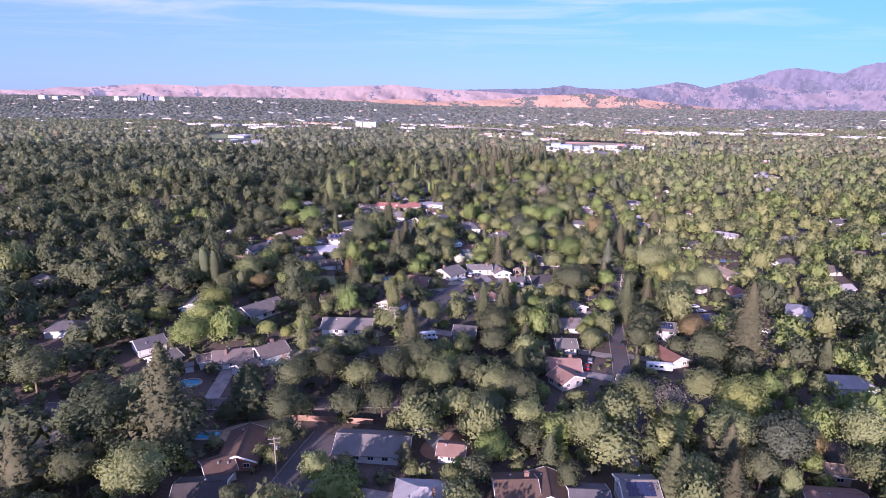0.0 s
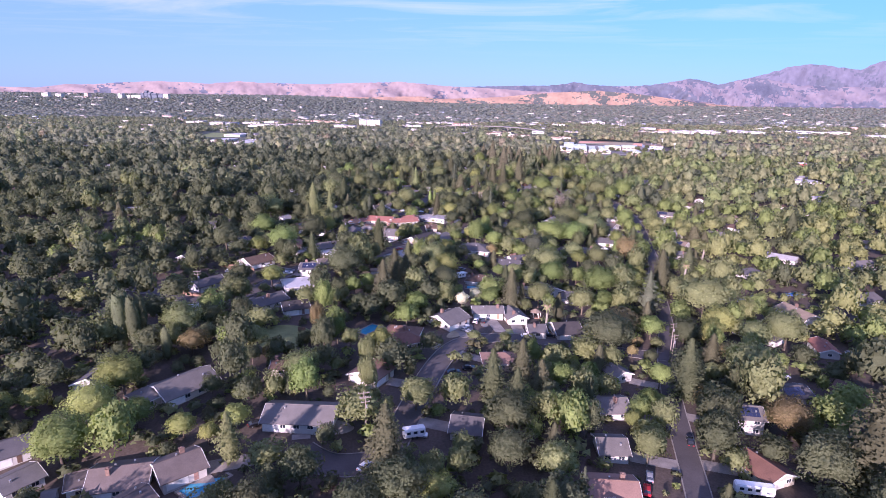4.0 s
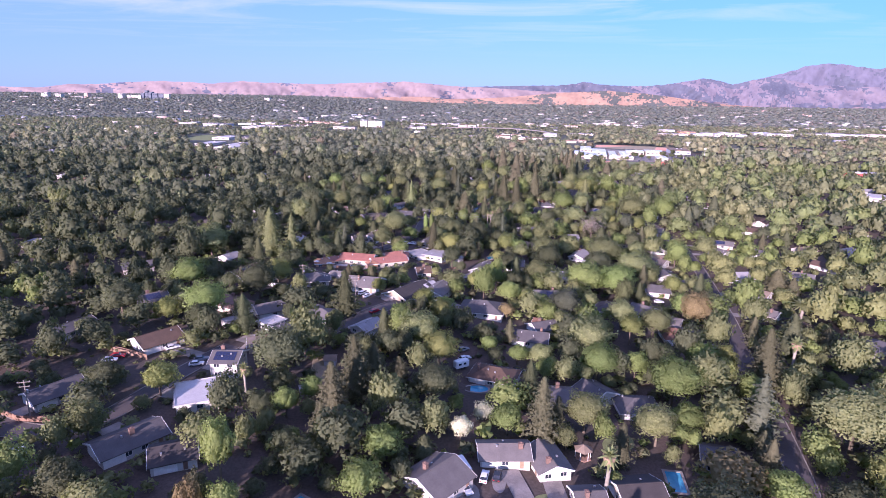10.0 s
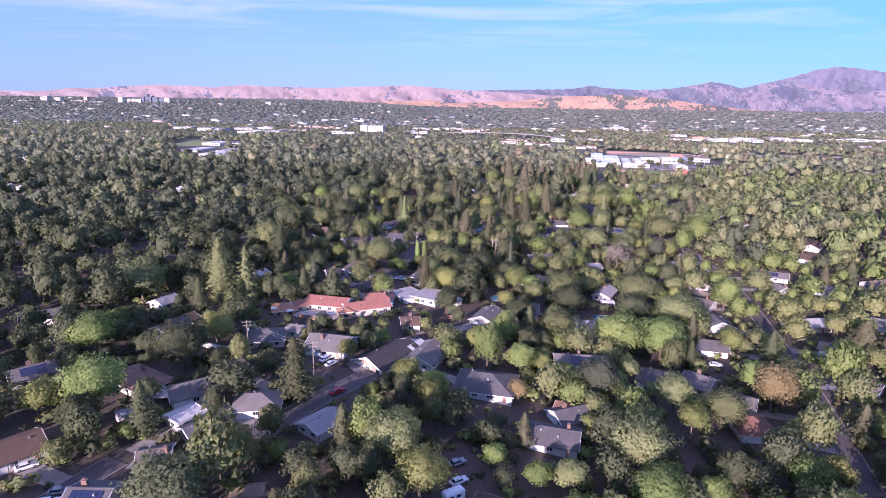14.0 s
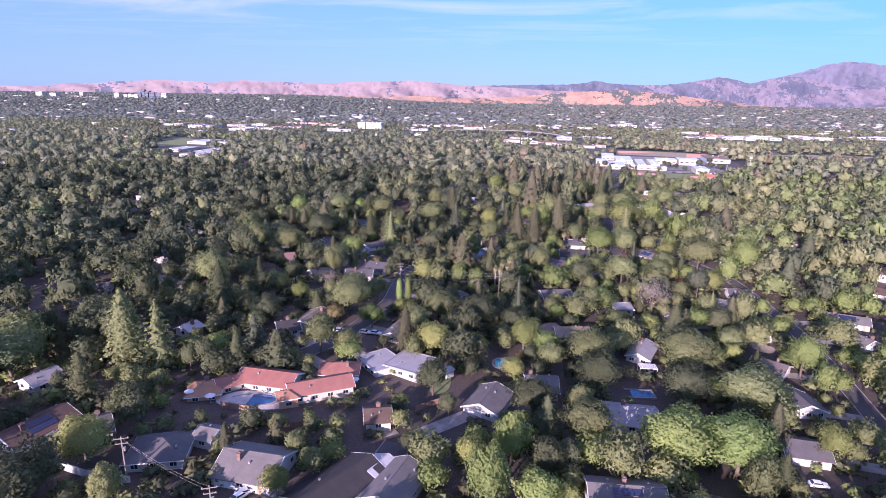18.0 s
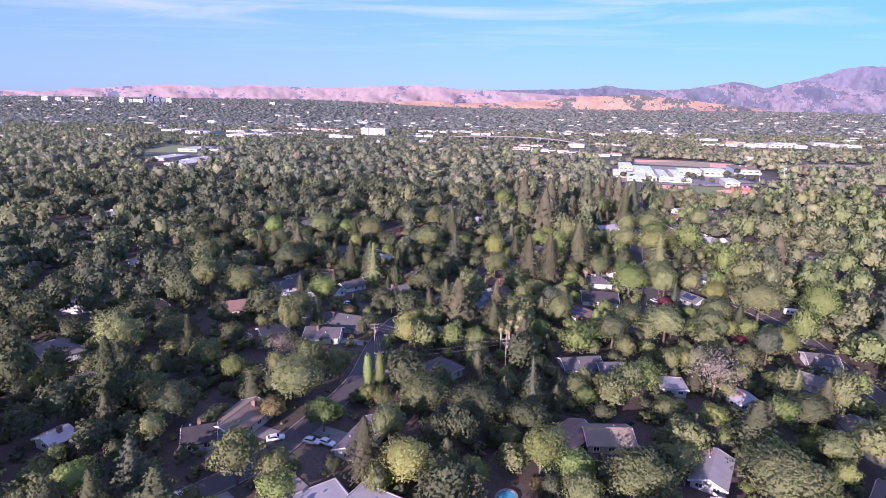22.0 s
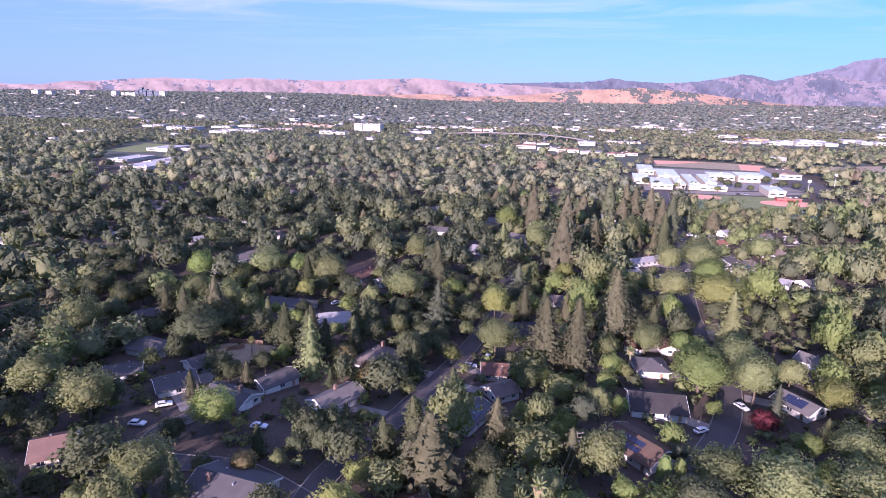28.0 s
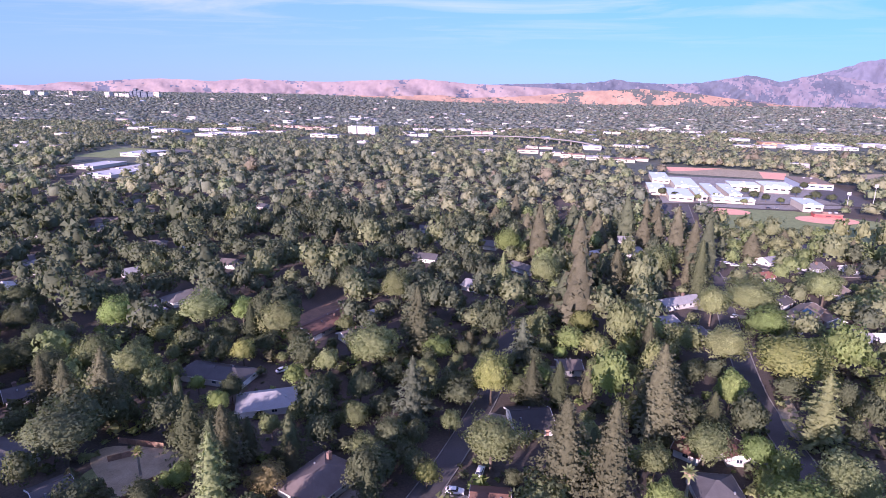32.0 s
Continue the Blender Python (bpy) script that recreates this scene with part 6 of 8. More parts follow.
        if n == 0 and kind != "flat" and house_rs.random() < 0.4:
            part("chimney", CHIMNEY, None, ob).matrix_basis = base @ pose(house_rs.uniform(-0.4, 0.4) * L, house_rs.choice([-0.3, 0.3]) * W / 2, eave + rise * 0.9, 0, 0, house_rs.choice([0, 90]))
        if kind == "gable" and (storeys == 2 or (house_rs.random() < 0.14 and L > 11)) and roofing not in ("red", "orange"):
            sd = -1 if math.cos(radians(turn)) > 0 else 1
            for i in range(6):
                for j in range(2):
                    f = 0.32 + 0.36 * j
                    m = base @ pose((i - 2.5) * 1.06, sd * f * W / 2, eave + rise * (1 - f) + 0.2) @ Matrix.Rotation(sd * math.radians(slope), 4, "X")
                    part("solar_panel", SOLAR, None, ob, "dark blue solar panel").matrix_basis = m
    for v in volumes:
        c, s = math.cos(radians(v[2])), math.sin(radians(v[2]))
        k = max(1, int(round(v[3] / v[4] * 1.4)))
        for i in range(k):
            u = ((i + 0.5) / k - 0.5) * v[3]
            BLOCKED.append((v[0] + u * c, v[1] + u * s, v[4] * 0.46))
    return ob


for volumes in HOUSES:
    house(volumes)


# ---- drives from the houses to their street ----
def nearest_road(x, y):
    best = (1e9, None)
    for pts, half in ROADS:
        for (ax, ay), (bx, by) in zip(pts[:-1], pts[1:]):
            ux, uy = bx - ax, by - ay
            t = min(1, max(0, ((x - ax) * ux + (y - ay) * uy) / (ux * ux + uy * uy)))
            px, py = ax + t * ux, ay + t * uy
            d = math.hypot(x - px, y - py)
            if d < best[0]:
                best = (d, (px, py), half)
    return best


for n, volumes in enumerate(HOUSES):
    x, y, turn, L, W = volumes[0][:5]
    d, p, half = nearest_road(x, y)
    if W > 4 and W / 2 + half + 1 < d < 34:
        ux, uy = (p[0] - x) / d, (p[1] - y) / d
        a, b = W / 2 + 0.4, d - half - 0.35
        road_strip("driveway", [(x + ux * a, y + uy * a), (x + ux * (a + b) / 2, y + uy * (a + b) / 2), (x + ux * b, y + uy * b)], 2.4, M["concrete"], "concrete driveway from the street to a house", 0.13 + 0.003 * (n % 9))
        for k in np.arange(a, b, 3.0):
            BLOCKED.append((x + ux * k, y + uy * k, 0.8))


# ---- pools ----
def pool(x, y, turn, L, W, shape, deep=False):
    z = float(land(x, y))
    ob = thing("swimming_pool", pose(x, y, z, 0, 0, turn), ("deep blue" if deep else "turquoise") + " garden swimming pool with a pale stone rim", "pool", "garden pools")
    if shape == "oval":
        out = [(math.cos(k / 20 * 6.283) * L / 2, math.sin(k / 20 * 6.283) * W / 2 * (1 + 0.18 * math.cos(k / 20 * 6.283))) for k in range(20)]
    else:
        out = [(-L / 2, -W / 2), (L / 2, -W / 2), (L / 2, W / 2), (-L / 2, W / 2)]
    m = len(out)
    bm = bmesh.new()
    bm.faces.new([bm.verts.new((px, py, 0.16)) for px, py in out])
    part("water", bm, M["water_deep" if deep else "water"], ob)
    bm = bmesh.new()
    rings = []
    for k, z_ in ((1.0, 0.10), (1.0, 0.30), (1 + 1.2 / W, 0.30), (1 + 1.2 / W, -0.4)):
        rings.append([bm.verts.new((px * (1 if k == 1 else 1 + 1.2 / L), py * k, z_)) for px, py in out])
    for r0, r1 in zip(rings[:-1], rings[1:]):
        for i in range(m):
            bm.faces.new([r0[i], r1[i], r1[(i + 1) % m], r0[(i + 1) % m]])
    bmesh.ops.recalc_face_normals(bm, faces=bm.faces)
    part("coping", bm, M["kerb"], ob, "pale stone rim")
    BLOCKED.append((x, y, max(L, W) * 0.65))


POOLS = [(-60.5, 178.5, 62, 10, 5.2, "box"), (-38, 265, 62, 9, 4.6, "box"), (-1, 326, 5, 7.5, 4.2, "oval"), (-65.4, 437.2, 8, 13.5, 6.0, "oval", True), (4, 477, 75, 7, 4, "oval"),
            (48, 468.5, 2, 9.5, 4.5, "box", True), (-70, 135.5, 5, 6, 3.4, "box"), (49, 292.5, 85, 8, 3.8, "box"),
         (-102.6, 163.4, 20, 10, 6, "oval"), (-88.7, 162.5, 10, 8, 5, "oval"), (163.7, 353.9, 30, 8, 4.5, "box")]
for row in POOLS:
    pool(*row)


# ---- cars ----
def car_parts():
    bm = bmesh.new()
    prof = [(-2.25, 0.35), (-2.3, 0.75), (-2.1, 0.95), (-1.5, 1.0), (-0.9, 1.02), (0.9, 1.0), (1.6, 0.92), (2.15, 0.8), (2.28, 0.6), (2.2, 0.35)]
    rows = [[bm.verts.new((px, sy * (0.9 if 0.5 < pz < 0.97 else 0.84), pz)) for px, pz in prof] for sy in (-1, 1)]
    n = len(prof)
    for i in range(n):
        bm.faces.new([rows[0][i], rows[0][(i + 1) % n], rows[1][(i + 1) % n], rows[1][i]])
    bm.faces.new(rows[0]), bm.faces.new(list(reversed(rows[1])))
    box(bm, -1.35, 0.35, -0.68, 0.68, 1.40, 1.47)
    for px, qx in ((-1.9, -1.35), (0.95, 0.35)):
        for sy in (-1, 1):
            vs = [bm.verts.new(q) for q in ((px, sy * 0.80, 1.0), (px + 0.1, sy * 0.80, 1.0), (qx + 0.06, sy * 0.68, 1.43), (qx - 0.04, sy * 0.68, 1.43))]
            bm.faces.new(vs)
    bmesh.ops.recalc_face_normals(bm, faces=bm.faces)
    body = bpy.data.meshes.new("body")
    bm.to_mesh(body), bm.free()
    bm = bmesh.new()
    q = [bm.verts.new(p) for p in ((-1.86, -0.79, 0.98), (0.92, -0.79, 0.98), (0.92, 0.79, 0.98), (-1.86, 0.79, 0.98), (-1.33, -0.67, 1.42), (0.33, -0.67, 1.42), (0.33, 0.67, 1.42), (-1.33, 0.67, 1.42))]
    for f in ((3, 2, 1, 0), (4, 5, 6, 7), (0, 1, 5, 4), (1, 2, 6, 5), (2, 3, 7, 6), (3, 0, 4, 7)):
        bm.faces.new([q[i] for i in f])
    cabin = bpy.data.meshes.new("cabin_glass")
    bm.to_mesh(cabin), bm.free()
    cabin.materials.append(M["glass"])
    wheels = []
    for r, d, m_, nm in ((0.33, 0.22, M["tyre"], "tyre"), (0.19, 0.24, M["rim"], "rim")):
        bm = bmesh.new()
        bmesh.ops.create_cone(bm, cap_ends=True, segments=14, radius1=r, radius2=r, depth=d, matrix=Matrix.Rotation(math.pi / 2, 4, "X"))
        me = bpy.data.meshes.new(nm)
        bm.to_mesh(me), bm.free()
        me.materials.append(m_)
        wheels.append(me)
    lamps = {}
    for nm, x, mat_ in (("headlight", 2.2, M["trim"]), ("tail_light", -2.28, PAINT["red"])):
        lamps[nm] = (slab_mesh(nm, -0.05, 0.05, -0.2, 0.2, -0.08, 0.08, mat_), x)
    return body, cabin, wheels, lamps


CAR_BODY, CAR_CABIN, CAR_WHEEL, CAR_LAMPS = car_parts()
PAINTED = {}


def car(x, y, turn, colour):
    if colour not in PAINTED:
        me = CAR_BODY.copy()
        me.materials.clear()
        me.materials.append(PAINT[colour])
        PAINTED[colour] = me
    ob = thing("car", pose(x, y, float(land(x, y)) + 0.16, 0, 0, turn), f"{colour} car parked beside the street", "car", "parked cars")
    part("body", PAINTED[colour], None, ob, f"{colour} painted body")
    part("cabin_glass", CAR_CABIN, None, ob)
    for wx in (-1.4, 1.4):
        for wy in (-0.8, 0.8):
            w = part("wheel", CAR_WHEEL[0], None, ob)
            w.location = (wx, wy, 0.33)
            part("rim", CAR_WHEEL[1], None, w)
    for nm, (me, lx) in CAR_LAMPS.items():
        for wy in (-0.6, 0.6):
            part(nm, me, None, ob).location = (lx, wy, 0.72)
    BLOCKED.append((x, y, 2.2))


for row in CARS:
    car(*row)


def trailer(x, y, turn, L=7.5, what="white camper trailer with a rounded roof"):
    ob = thing("camper_trailer", pose(x, y, float(land(x, y)) + 0.15, 0, 0, turn), what + " parked in a yard", "trailer")
    bm = bmesh.new()
    box(bm, -L / 2, L / 2, -1.2, 1.2, 0.5, 2.9)
    bmesh.ops.bevel(bm, geom=bm.edges[:], offset=0.25, segments=2, affect="EDGES")
    part("body", bm, PAINT["white"], ob)
    for k in range(min(3, int(L / 2))):
        bm = bmesh.new()
        box(bm, -L / 2 + 0.9 + k * 1.8, -L / 2 + 1.9 + k * 1.8, -1.24, 1.24, 1.6, 2.3)
        part("window", bm, M["glass"], ob)
    for wx in (-0.6, 0.6):
        for wy in (-1.05, 1.05):
            part("wheel", CAR_WHEEL[0], None, ob).location = (wx, wy, 0.33)
    BLOCKED.append((x, y, 3.8))


TRAILERS = [(70.2, 191.6, -8, 9), (-108.0, 272.5, 25, 9), (-3.4, 284.8, -65, 6), (133.5, 623.9, -10, 7), (-6.2, 338.6, 35, 5), (-14.1, 201.2, 20, 6)]
for row in TRAILERS:
    trailer(*row)


# ---- fences and poles ----
def fence(pts, white):
    ob = thing("fence", pose(*pts[0], float(land(*pts[0]))), ("white painted" if white else "reddish-brown wooden") + " garden fence of upright boards", "fence", "garden fences")
    x0, y0 = pts[0]
    zz0 = float(land(x0, y0))
    for (ax, ay), (bx, by) in zip(pts[:-1], pts[1:]):
        d = math.hypot(bx - ax, by - ay)
        n = max(1, int(d / 2.4))
        an = math.atan2(by - ay, bx - ax)
        for k in range(n):
            px, py = ax + (bx - ax) * (k + 0.5) / n, ay + (by - ay) * (k + 0.5) / n
            m = Matrix.Translation((px - x0, py - y0, float(land(px, py)) - zz0)) @ Matrix.Rotation(an, 4, "Z")
            part("panel", FENCE_PANEL["w" if white else "b"], None, ob).matrix_basis = m @ Matrix.Diagonal((d / n / 2.4, 1, 1, 1))
            part("rail", FENCE_RAIL["w" if white else "b"], None, ob).matrix_basis = m @ Matrix.Diagonal((d / n / 2.4, 1, 1, 1))
            part("post", FENCE_POST["w" if white else "b"], None, ob).matrix_basis = m @ Matrix.Translation((-d / n / 2, 0, 0))


def fence_panel(material):
    """Upright boards edge to edge, each second one set back, with an uneven top."""
    bm = bmesh.new()
    line = []
    for k in range(12):
        x, d = -1.2 + k * 0.2, 0.025 * (k % 2)
        line += [(x, d, 1.78 + 0.03 * (k % 3)), (x + 0.2, d, 1.78 + 0.03 * (k % 3))]
    rows = [[bm.verts.new((x, y + o, z if top else 0.05)) for x, y, z in line] for o, top in ((-0.012, False), (-0.012, True), (0.012, True), (0.012, False))]
    for r0, r1 in zip(rows, rows[1:] + rows[:1]):
        for i in range(len(line) - 1):
            bm.faces.new([r0[i], r0[i + 1], r1[i + 1], r1[i]])
    me = bpy.data.meshes.new("panel")
    bm.to_mesh(me), bm.free()
    me.materials.append(material)
    return me


FENCE_RAIL = {k: slab_mesh("rail", -1.2, 1.2, 0.04, 0.08, 1.35, 1.45, M[m]) for k, m in (("w", "trim"), ("b", "fence"))}
FENCE_PANEL = {"w": fence_panel(M["trim"]), "b": fence_panel(M["fence"])}
FENCE_POST = {"w": slab_mesh("post", -0.06, 0.06, -0.06, 0.06, -0.3, 1.95, M["trim"]), "b": slab_mesh("post", -0.06, 0.06, -0.06, 0.06, -0.3, 1.95, M["fence"])}
for kind, pts in FENCES:
    fence(pts, kind == "white_fence")


def pole(x, y, turn=20):
    ob = thing("utility_pole", pose(x, y, float(land(x, y)), 0, 0, turn), "weathered wooden utility pole with two crossarms", "pole", "utility poles")
    bm = bmesh.new()
    bmesh.ops.create_cone(bm, cap_ends=True, segments=9, radius1=0.19, radius2=0.12, depth=12.5, matrix=Matrix.Translation((0, 0, 5.25)))
    part("post", bm, M["pole"], ob)
    for z_, w in ((11.0, 1.5), (9.8, 1.2)):
        bm = bmesh.new()
        box(bm, -w, w, -0.18, -0.04, z_ - 0.08, z_ + 0.08)
        part("crossarm", bm, M["pole"], ob)
        for k in (-0.9, 0.9):
            bm = bmesh.new()
            bmesh.ops.create_cone(bm, cap_ends=True, segments=6, radius1=0.08, radius2=0.05, depth=0.24, matrix=Matrix.Translation((k * w, -0.11, z_ + 0.2)))
            part("insulator", bm, M["metal"], ob)
    bm = bmesh.new()
    bmesh.ops.create_cone(bm, cap_ends=True, segments=10, radius1=0.26, radius2=0.26, depth=0.9, matrix=Matrix.Translation((0.42, 0, 8.4)))
    part("transformer", bm, M["metal"], ob)


for _, pts in POLES:
    pole(*pts[0])


def cable(a, b, up=11.2, sag=1.1):
    za, zb = float(land(*a)) + up, float(land(*b)) + up
    vs, fs = [], []
    n = 16
    for k in range(n + 1):
        t = k / n
        c = np.array([a[0] + (b[0] - a[0]) * t, a[1] + (b[1] - a[1]) * t, za + (zb - za) * t - 4 * sag * t * (1 - t)])
        vs += [c + (0, 0, 0.025), c + (0.022, 0, -0.013), c + (-0.022, 0, -0.013)]
    for k in range(n):
        for i in range(3):
            j = (i + 1) % 3
            fs.append((k * 3 + i, k * 3 + j, k * 3 + 3 + j, k * 3 + 3 + i))
    tagged(new("overhead_cable", mesh_of("overhead_cable", vs, fs, [M["metal"]])), "thin overhead power cable between utility poles", "cable", "overhead cables", "")


spots = [p[0] for _, p in POLES]
for i, a in enumerate(spots):
    for j in range(i):
        b = spots[j]
        if 18 < math.hypot(a[0] - b[0], a[1] - b[1]) < 75:
            cable(a, b), cable((a[0] + 1, a[1]), (b[0] + 1, b[1]), 10.0)

# ---- garden furniture and small structures ----
M["canvas"] = mat("white_canvas", (0.74, 0.71, 0.68), (0.64, 0.61, 0.58), rough=0.9, scale=2, fine=9, grime=0.05)
M["deck_red"] = mat("red_stained_deck", (0.40, 0.12, 0.09), (0.29, 0.09, 0.07), rough=0.8, scale=1, fine=8)


def parasol(x, y, r=1.5):
    ob = thing("parasol", pose(x, y, float(land(x, y)) + 0.1), "open white canvas parasol on a pale terrace", "parasol", "garden parasols")
    bm = bmesh.new()
    bmesh.ops.create_cone(bm, cap_ends=True, segments=8, radius1=0.04, radius2=0.035, depth=2.5, matrix=Matrix.Translation((0, 0, 1.25)))
    part("pole", bm, M["metal"], ob)
    bm = bmesh.new()
    bmesh.ops.create_cone(bm, cap_ends=True, segments=8, radius1=r, radius2=0.06, depth=0.6, matrix=Matrix.Translation((0, 0, 2.5)))
    part("canopy", bm, M["canvas"], ob)
    bm = bmesh.new()
    bmesh.ops.create_cone(bm, cap_ends=True, segments=10, radius1=0.35, radius2=0.28, depth=0.16, matrix=Matrix.Translation((0, 0, 0.08)))
    part("base", bm, M["kerb"], ob)


def pergola(x, y, turn, L, W, white=True):
    m = M["trim"] if white else M["fence"]
    ob = thing("pergola", pose(x, y, float(land(x, y)), 0, 0, turn), ("white" if white else "brown wooden") + " slatted patio roof on square posts", "pergola", "patio roofs")
    for sx in (-1, 1):
        for sy in (-1, 1):
            bm = bmesh.new()
            box(bm, sx * (L / 2 - 0.2) - 0.07, sx * (L / 2 - 0.2) + 0.07, sy * (W / 2 - 0.2) - 0.07, sy * (W / 2 - 0.2) + 0.07, -0.3, 2.4)
            part("post", bm, m, ob)
    for sy in (-1, 1):
        bm = bmesh.new()
        box(bm, -L / 2, L / 2, sy * (W / 2 - 0.2) - 0.05, sy * (W / 2 - 0.2) + 0.05, 2.4, 2.6)
        part("beam", bm, m, ob)
    n = max(4, int(L / 0.42))
    for k in range(n):
        bm = bmesh.new()
        u = -L / 2 + (k + 0.5) * L / n
        box(bm, u - 0.15, u + 0.15, -W / 2, W / 2, 2.604, 2.70)
        part("slat", bm, m, ob)
    BLOCKED.append((x, y, L * 0.5))


def gazebo(x, y, r=2.2):
    ob = thing("gazebo", pose(x, y, float(land(x, y)) + 0.08), "six-sided garden gazebo with a pale pointed roof", "gazebo")
    bm = bmesh.new()
    bmesh.ops.create_cone(bm, cap_ends=True, segments=6, radius1=r, radius2=r, depth=0.3, matrix=Matrix.Translation((0, 0, 0.0)))
    part("floor", bm, M["fence"], ob)
    bm = bmesh.new()
    bmesh.ops.create_cone(bm, cap_ends=True, segments=6, radius1=r * 1.15, radius2=0.08, depth=1.3, matrix=Matrix.Translation((0, 0, 3.1)))
    part("roof", bm, ROOF["tan"], ob)
    for k in range(6):
        an = k / 6 * 6.283
        bm = bmesh.new()
        box(bm, r * 0.9 * math.cos(an) - 0.06, r * 0.9 * math.cos(an) + 0.06, r * 0.9 * math.sin(an) - 0.06, r * 0.9 * math.sin(an) + 0.06, 0.1, 2.5)
        part("post", bm, M["trim"], ob)
    BLOCKED.append((x, y, r * 1.3))


def deck(x, y, turn, L, W):
    ob = thing("garden_deck", pose(x, y, float(land(x, y)), 0, 0, turn), "red-stained timber deck behind a house", "deck")
    n = int(W / 0.4)
    for k in range(n):
        bm = bmesh.new()
        v = -W / 2 + (k + 0.5) * W / n
        box(bm, -L / 2, L / 2, v - 0.185, v + 0.185, -0.2, 0.45 + 0.006 * (k % 2))
        part("board", bm, M["deck_red"], ob)
    BLOCKED.append((x, y, L * 0.5))


def sun_lounger(x, y, turn):
    ob = thing("sun_lounger", pose(x, y, float(land(x, y)) + 0.2, 0, 0, turn), "white sun lounger on the pool terrace", "lounger", "loungers by the pool")
    bm = bmesh.new()
    box(bm, -0.9, 0.35, -0.32, 0.32, 0.26, 0.36)
    part("seat", bm, M["canvas"], ob)
    bm = bmesh.new()
    box(bm, 0, 0.75, -0.32, 0.32, 0, 0.1, Matrix.Translation((0.36, 0, 0.27)) @ Matrix.Rotation(-0.7, 4, "Y"))
    part("backrest", bm, M["canvas"], ob)
    for sx in (-0.8, 0.3):
        for sy in (-0.26, 0.26):
            bm = bmesh.new()
            box(bm, sx - 0.03, sx + 0.03, sy - 0.03, sy + 0.03, -0.15, 0.26)
            part("leg", bm, M["metal"], ob)


def field_light(x, y, h):
    ob = thing("field_light", pose(x, y, float(land(x, y))), "tall steel floodlight mast beside the ball field", "floodlight", "floodlights of the field")
    bm = bmesh.new()
    bmesh.ops.create_cone(bm, cap_ends=True, segments=8, radius1=0.35, radius2=0.18, depth=h + 1, matrix=Matrix.Translation((0, 0, h / 2 - 0.5)))
    part("mast", bm, M["metal"], ob)
    for k in range(3):
        bm = bmesh.new()
        box(bm, -1.6, 1.6, -0.3, 0.1, h - 0.4 - k * 0.9, h + 0.2 - k * 0.9)
        part("lamp_row", bm, M["trim"], ob)


parasol(-82.7, 435.5)
parasol(-76.0, 434.0)
parasol(-65.2, 462.1)
parasol(-41.8, 452.2)
parasol(-39.5, 450.1)
sun_lounger(-63.6, 441.4, 200)
sun_lounger(-61.8, 441.2, 190)
sun_lounger(-60.0, 440.9, 190)
sun_lounger(-58.3, 440.6, 200)
pergola(-86.1, 366.9, 10, 8, 5)
pergola(55.1, 484.7, 0, 6, 4)
gazebo(27.1, 298.0)
deck(-2.2, 449.7, 65, 9, 4.5)
field_light(336, 1089, 18)
field_light(292, 1050, 16)
field_light(170, 1046, 13)
car(329.9, 1193.0, 80, "white")
car(330.8, 1185.3, 80, "white")
car(337.2, 1186.4, 80, "white")
car(341.4, 1183.3, 80, "grey")
car(310.6, 1137.6, 80, "white")
car(228.1, 1048.9, 10, "black")
car(235.6, 1050.2, 10, "grey")
car(145.9, 846.5, -10, "red")
car(128.2, 863.4, 5, "white")
car(131.4, 859.4, 5, "white")
car(116.5, 859.4, 60, "white")
car(246.5, 962.1, 0, "white")
car(118.5, 848.7, 80, "grey")
car(142.1, 863.3, -10, "white")

# ---- named trees ----
for row in (
    ("loose", "d", -52.3, 157.3, 16.0, 11.5),
    ("loose", "d", -42.9, 164.1, 16.0, 11.5),
    ("loose", "o", -31.9, 161.5, 13.0, 11.5),
    ("round", "d", -22.7, 167.4, 14.0, 11.5),
    ("loose", "d", -14.3, 173.7, 16.0, 11.5),
    ("loose", "o", -7.3, 161.7, 16.0, 11.5),
    ("loose", "d", 1.2, 166.5, 14.0, 11.5),
    ("loose", "o", 9.7, 159.0, 16.0, 11.5),
    ("round", "d", 16.6, 157.5, 15.0, 11.5),
    ("loose", "d", -23.7, 148.9, 13.0, 11.5),
    ("loose", "d", -13.3, 151.0, 13.0, 11.5),
    ("round", "o", -2.6, 150.0, 13.0, 11.5),
    ("loose", "d", 6.6, 145.8, 14.0, 11.5),
    ("loose", "o", 17.9, 145.0, 13.0, 11.5),
    ("loose", "d", -33.6, 145.9, 13.0, 11.5),
    ("tall", "d", -96.3, 149.4, 14.0, 11.5),
    ("loose", "d", -49.9, 140.6, 15.0, 11.5),
):
    tree(*row)
for row in (
    ("round", "c", -185.4, 703.2, 13, 12),
    ("loose", "d", -183.9, 715.8, 14, 13),
    ("round", "d", -160.1, 698.1, 15, 14),
    ("loose", "c", -160.2, 679.4, 16, 12),
    ("round", "d", -155.9, 665.3, 13, 13),
    ("loose", "d", -143.1, 681.7, 14, 14),
    ("round", "c", -157.6, 687.9, 15, 12),
    ("loose", "d", -178.8, 687.6, 16, 13),
    ("round", "d", -203.8, 721.1, 13, 14),
    ("loose", "c", -205.0, 738.1, 14, 12),
):
    tree(*row)
    BLOCKED.append((row[2], row[3], 3.0))
for row in GROVES:
    if all((row[2] - x) ** 2 + (row[3] - y) ** 2 > (0.3 * (row[4] + w)) ** 2 for x, y, w in TREES):
        tree(*row)


# ---- buildings across the valley ----
block_rs = random.Random(3)


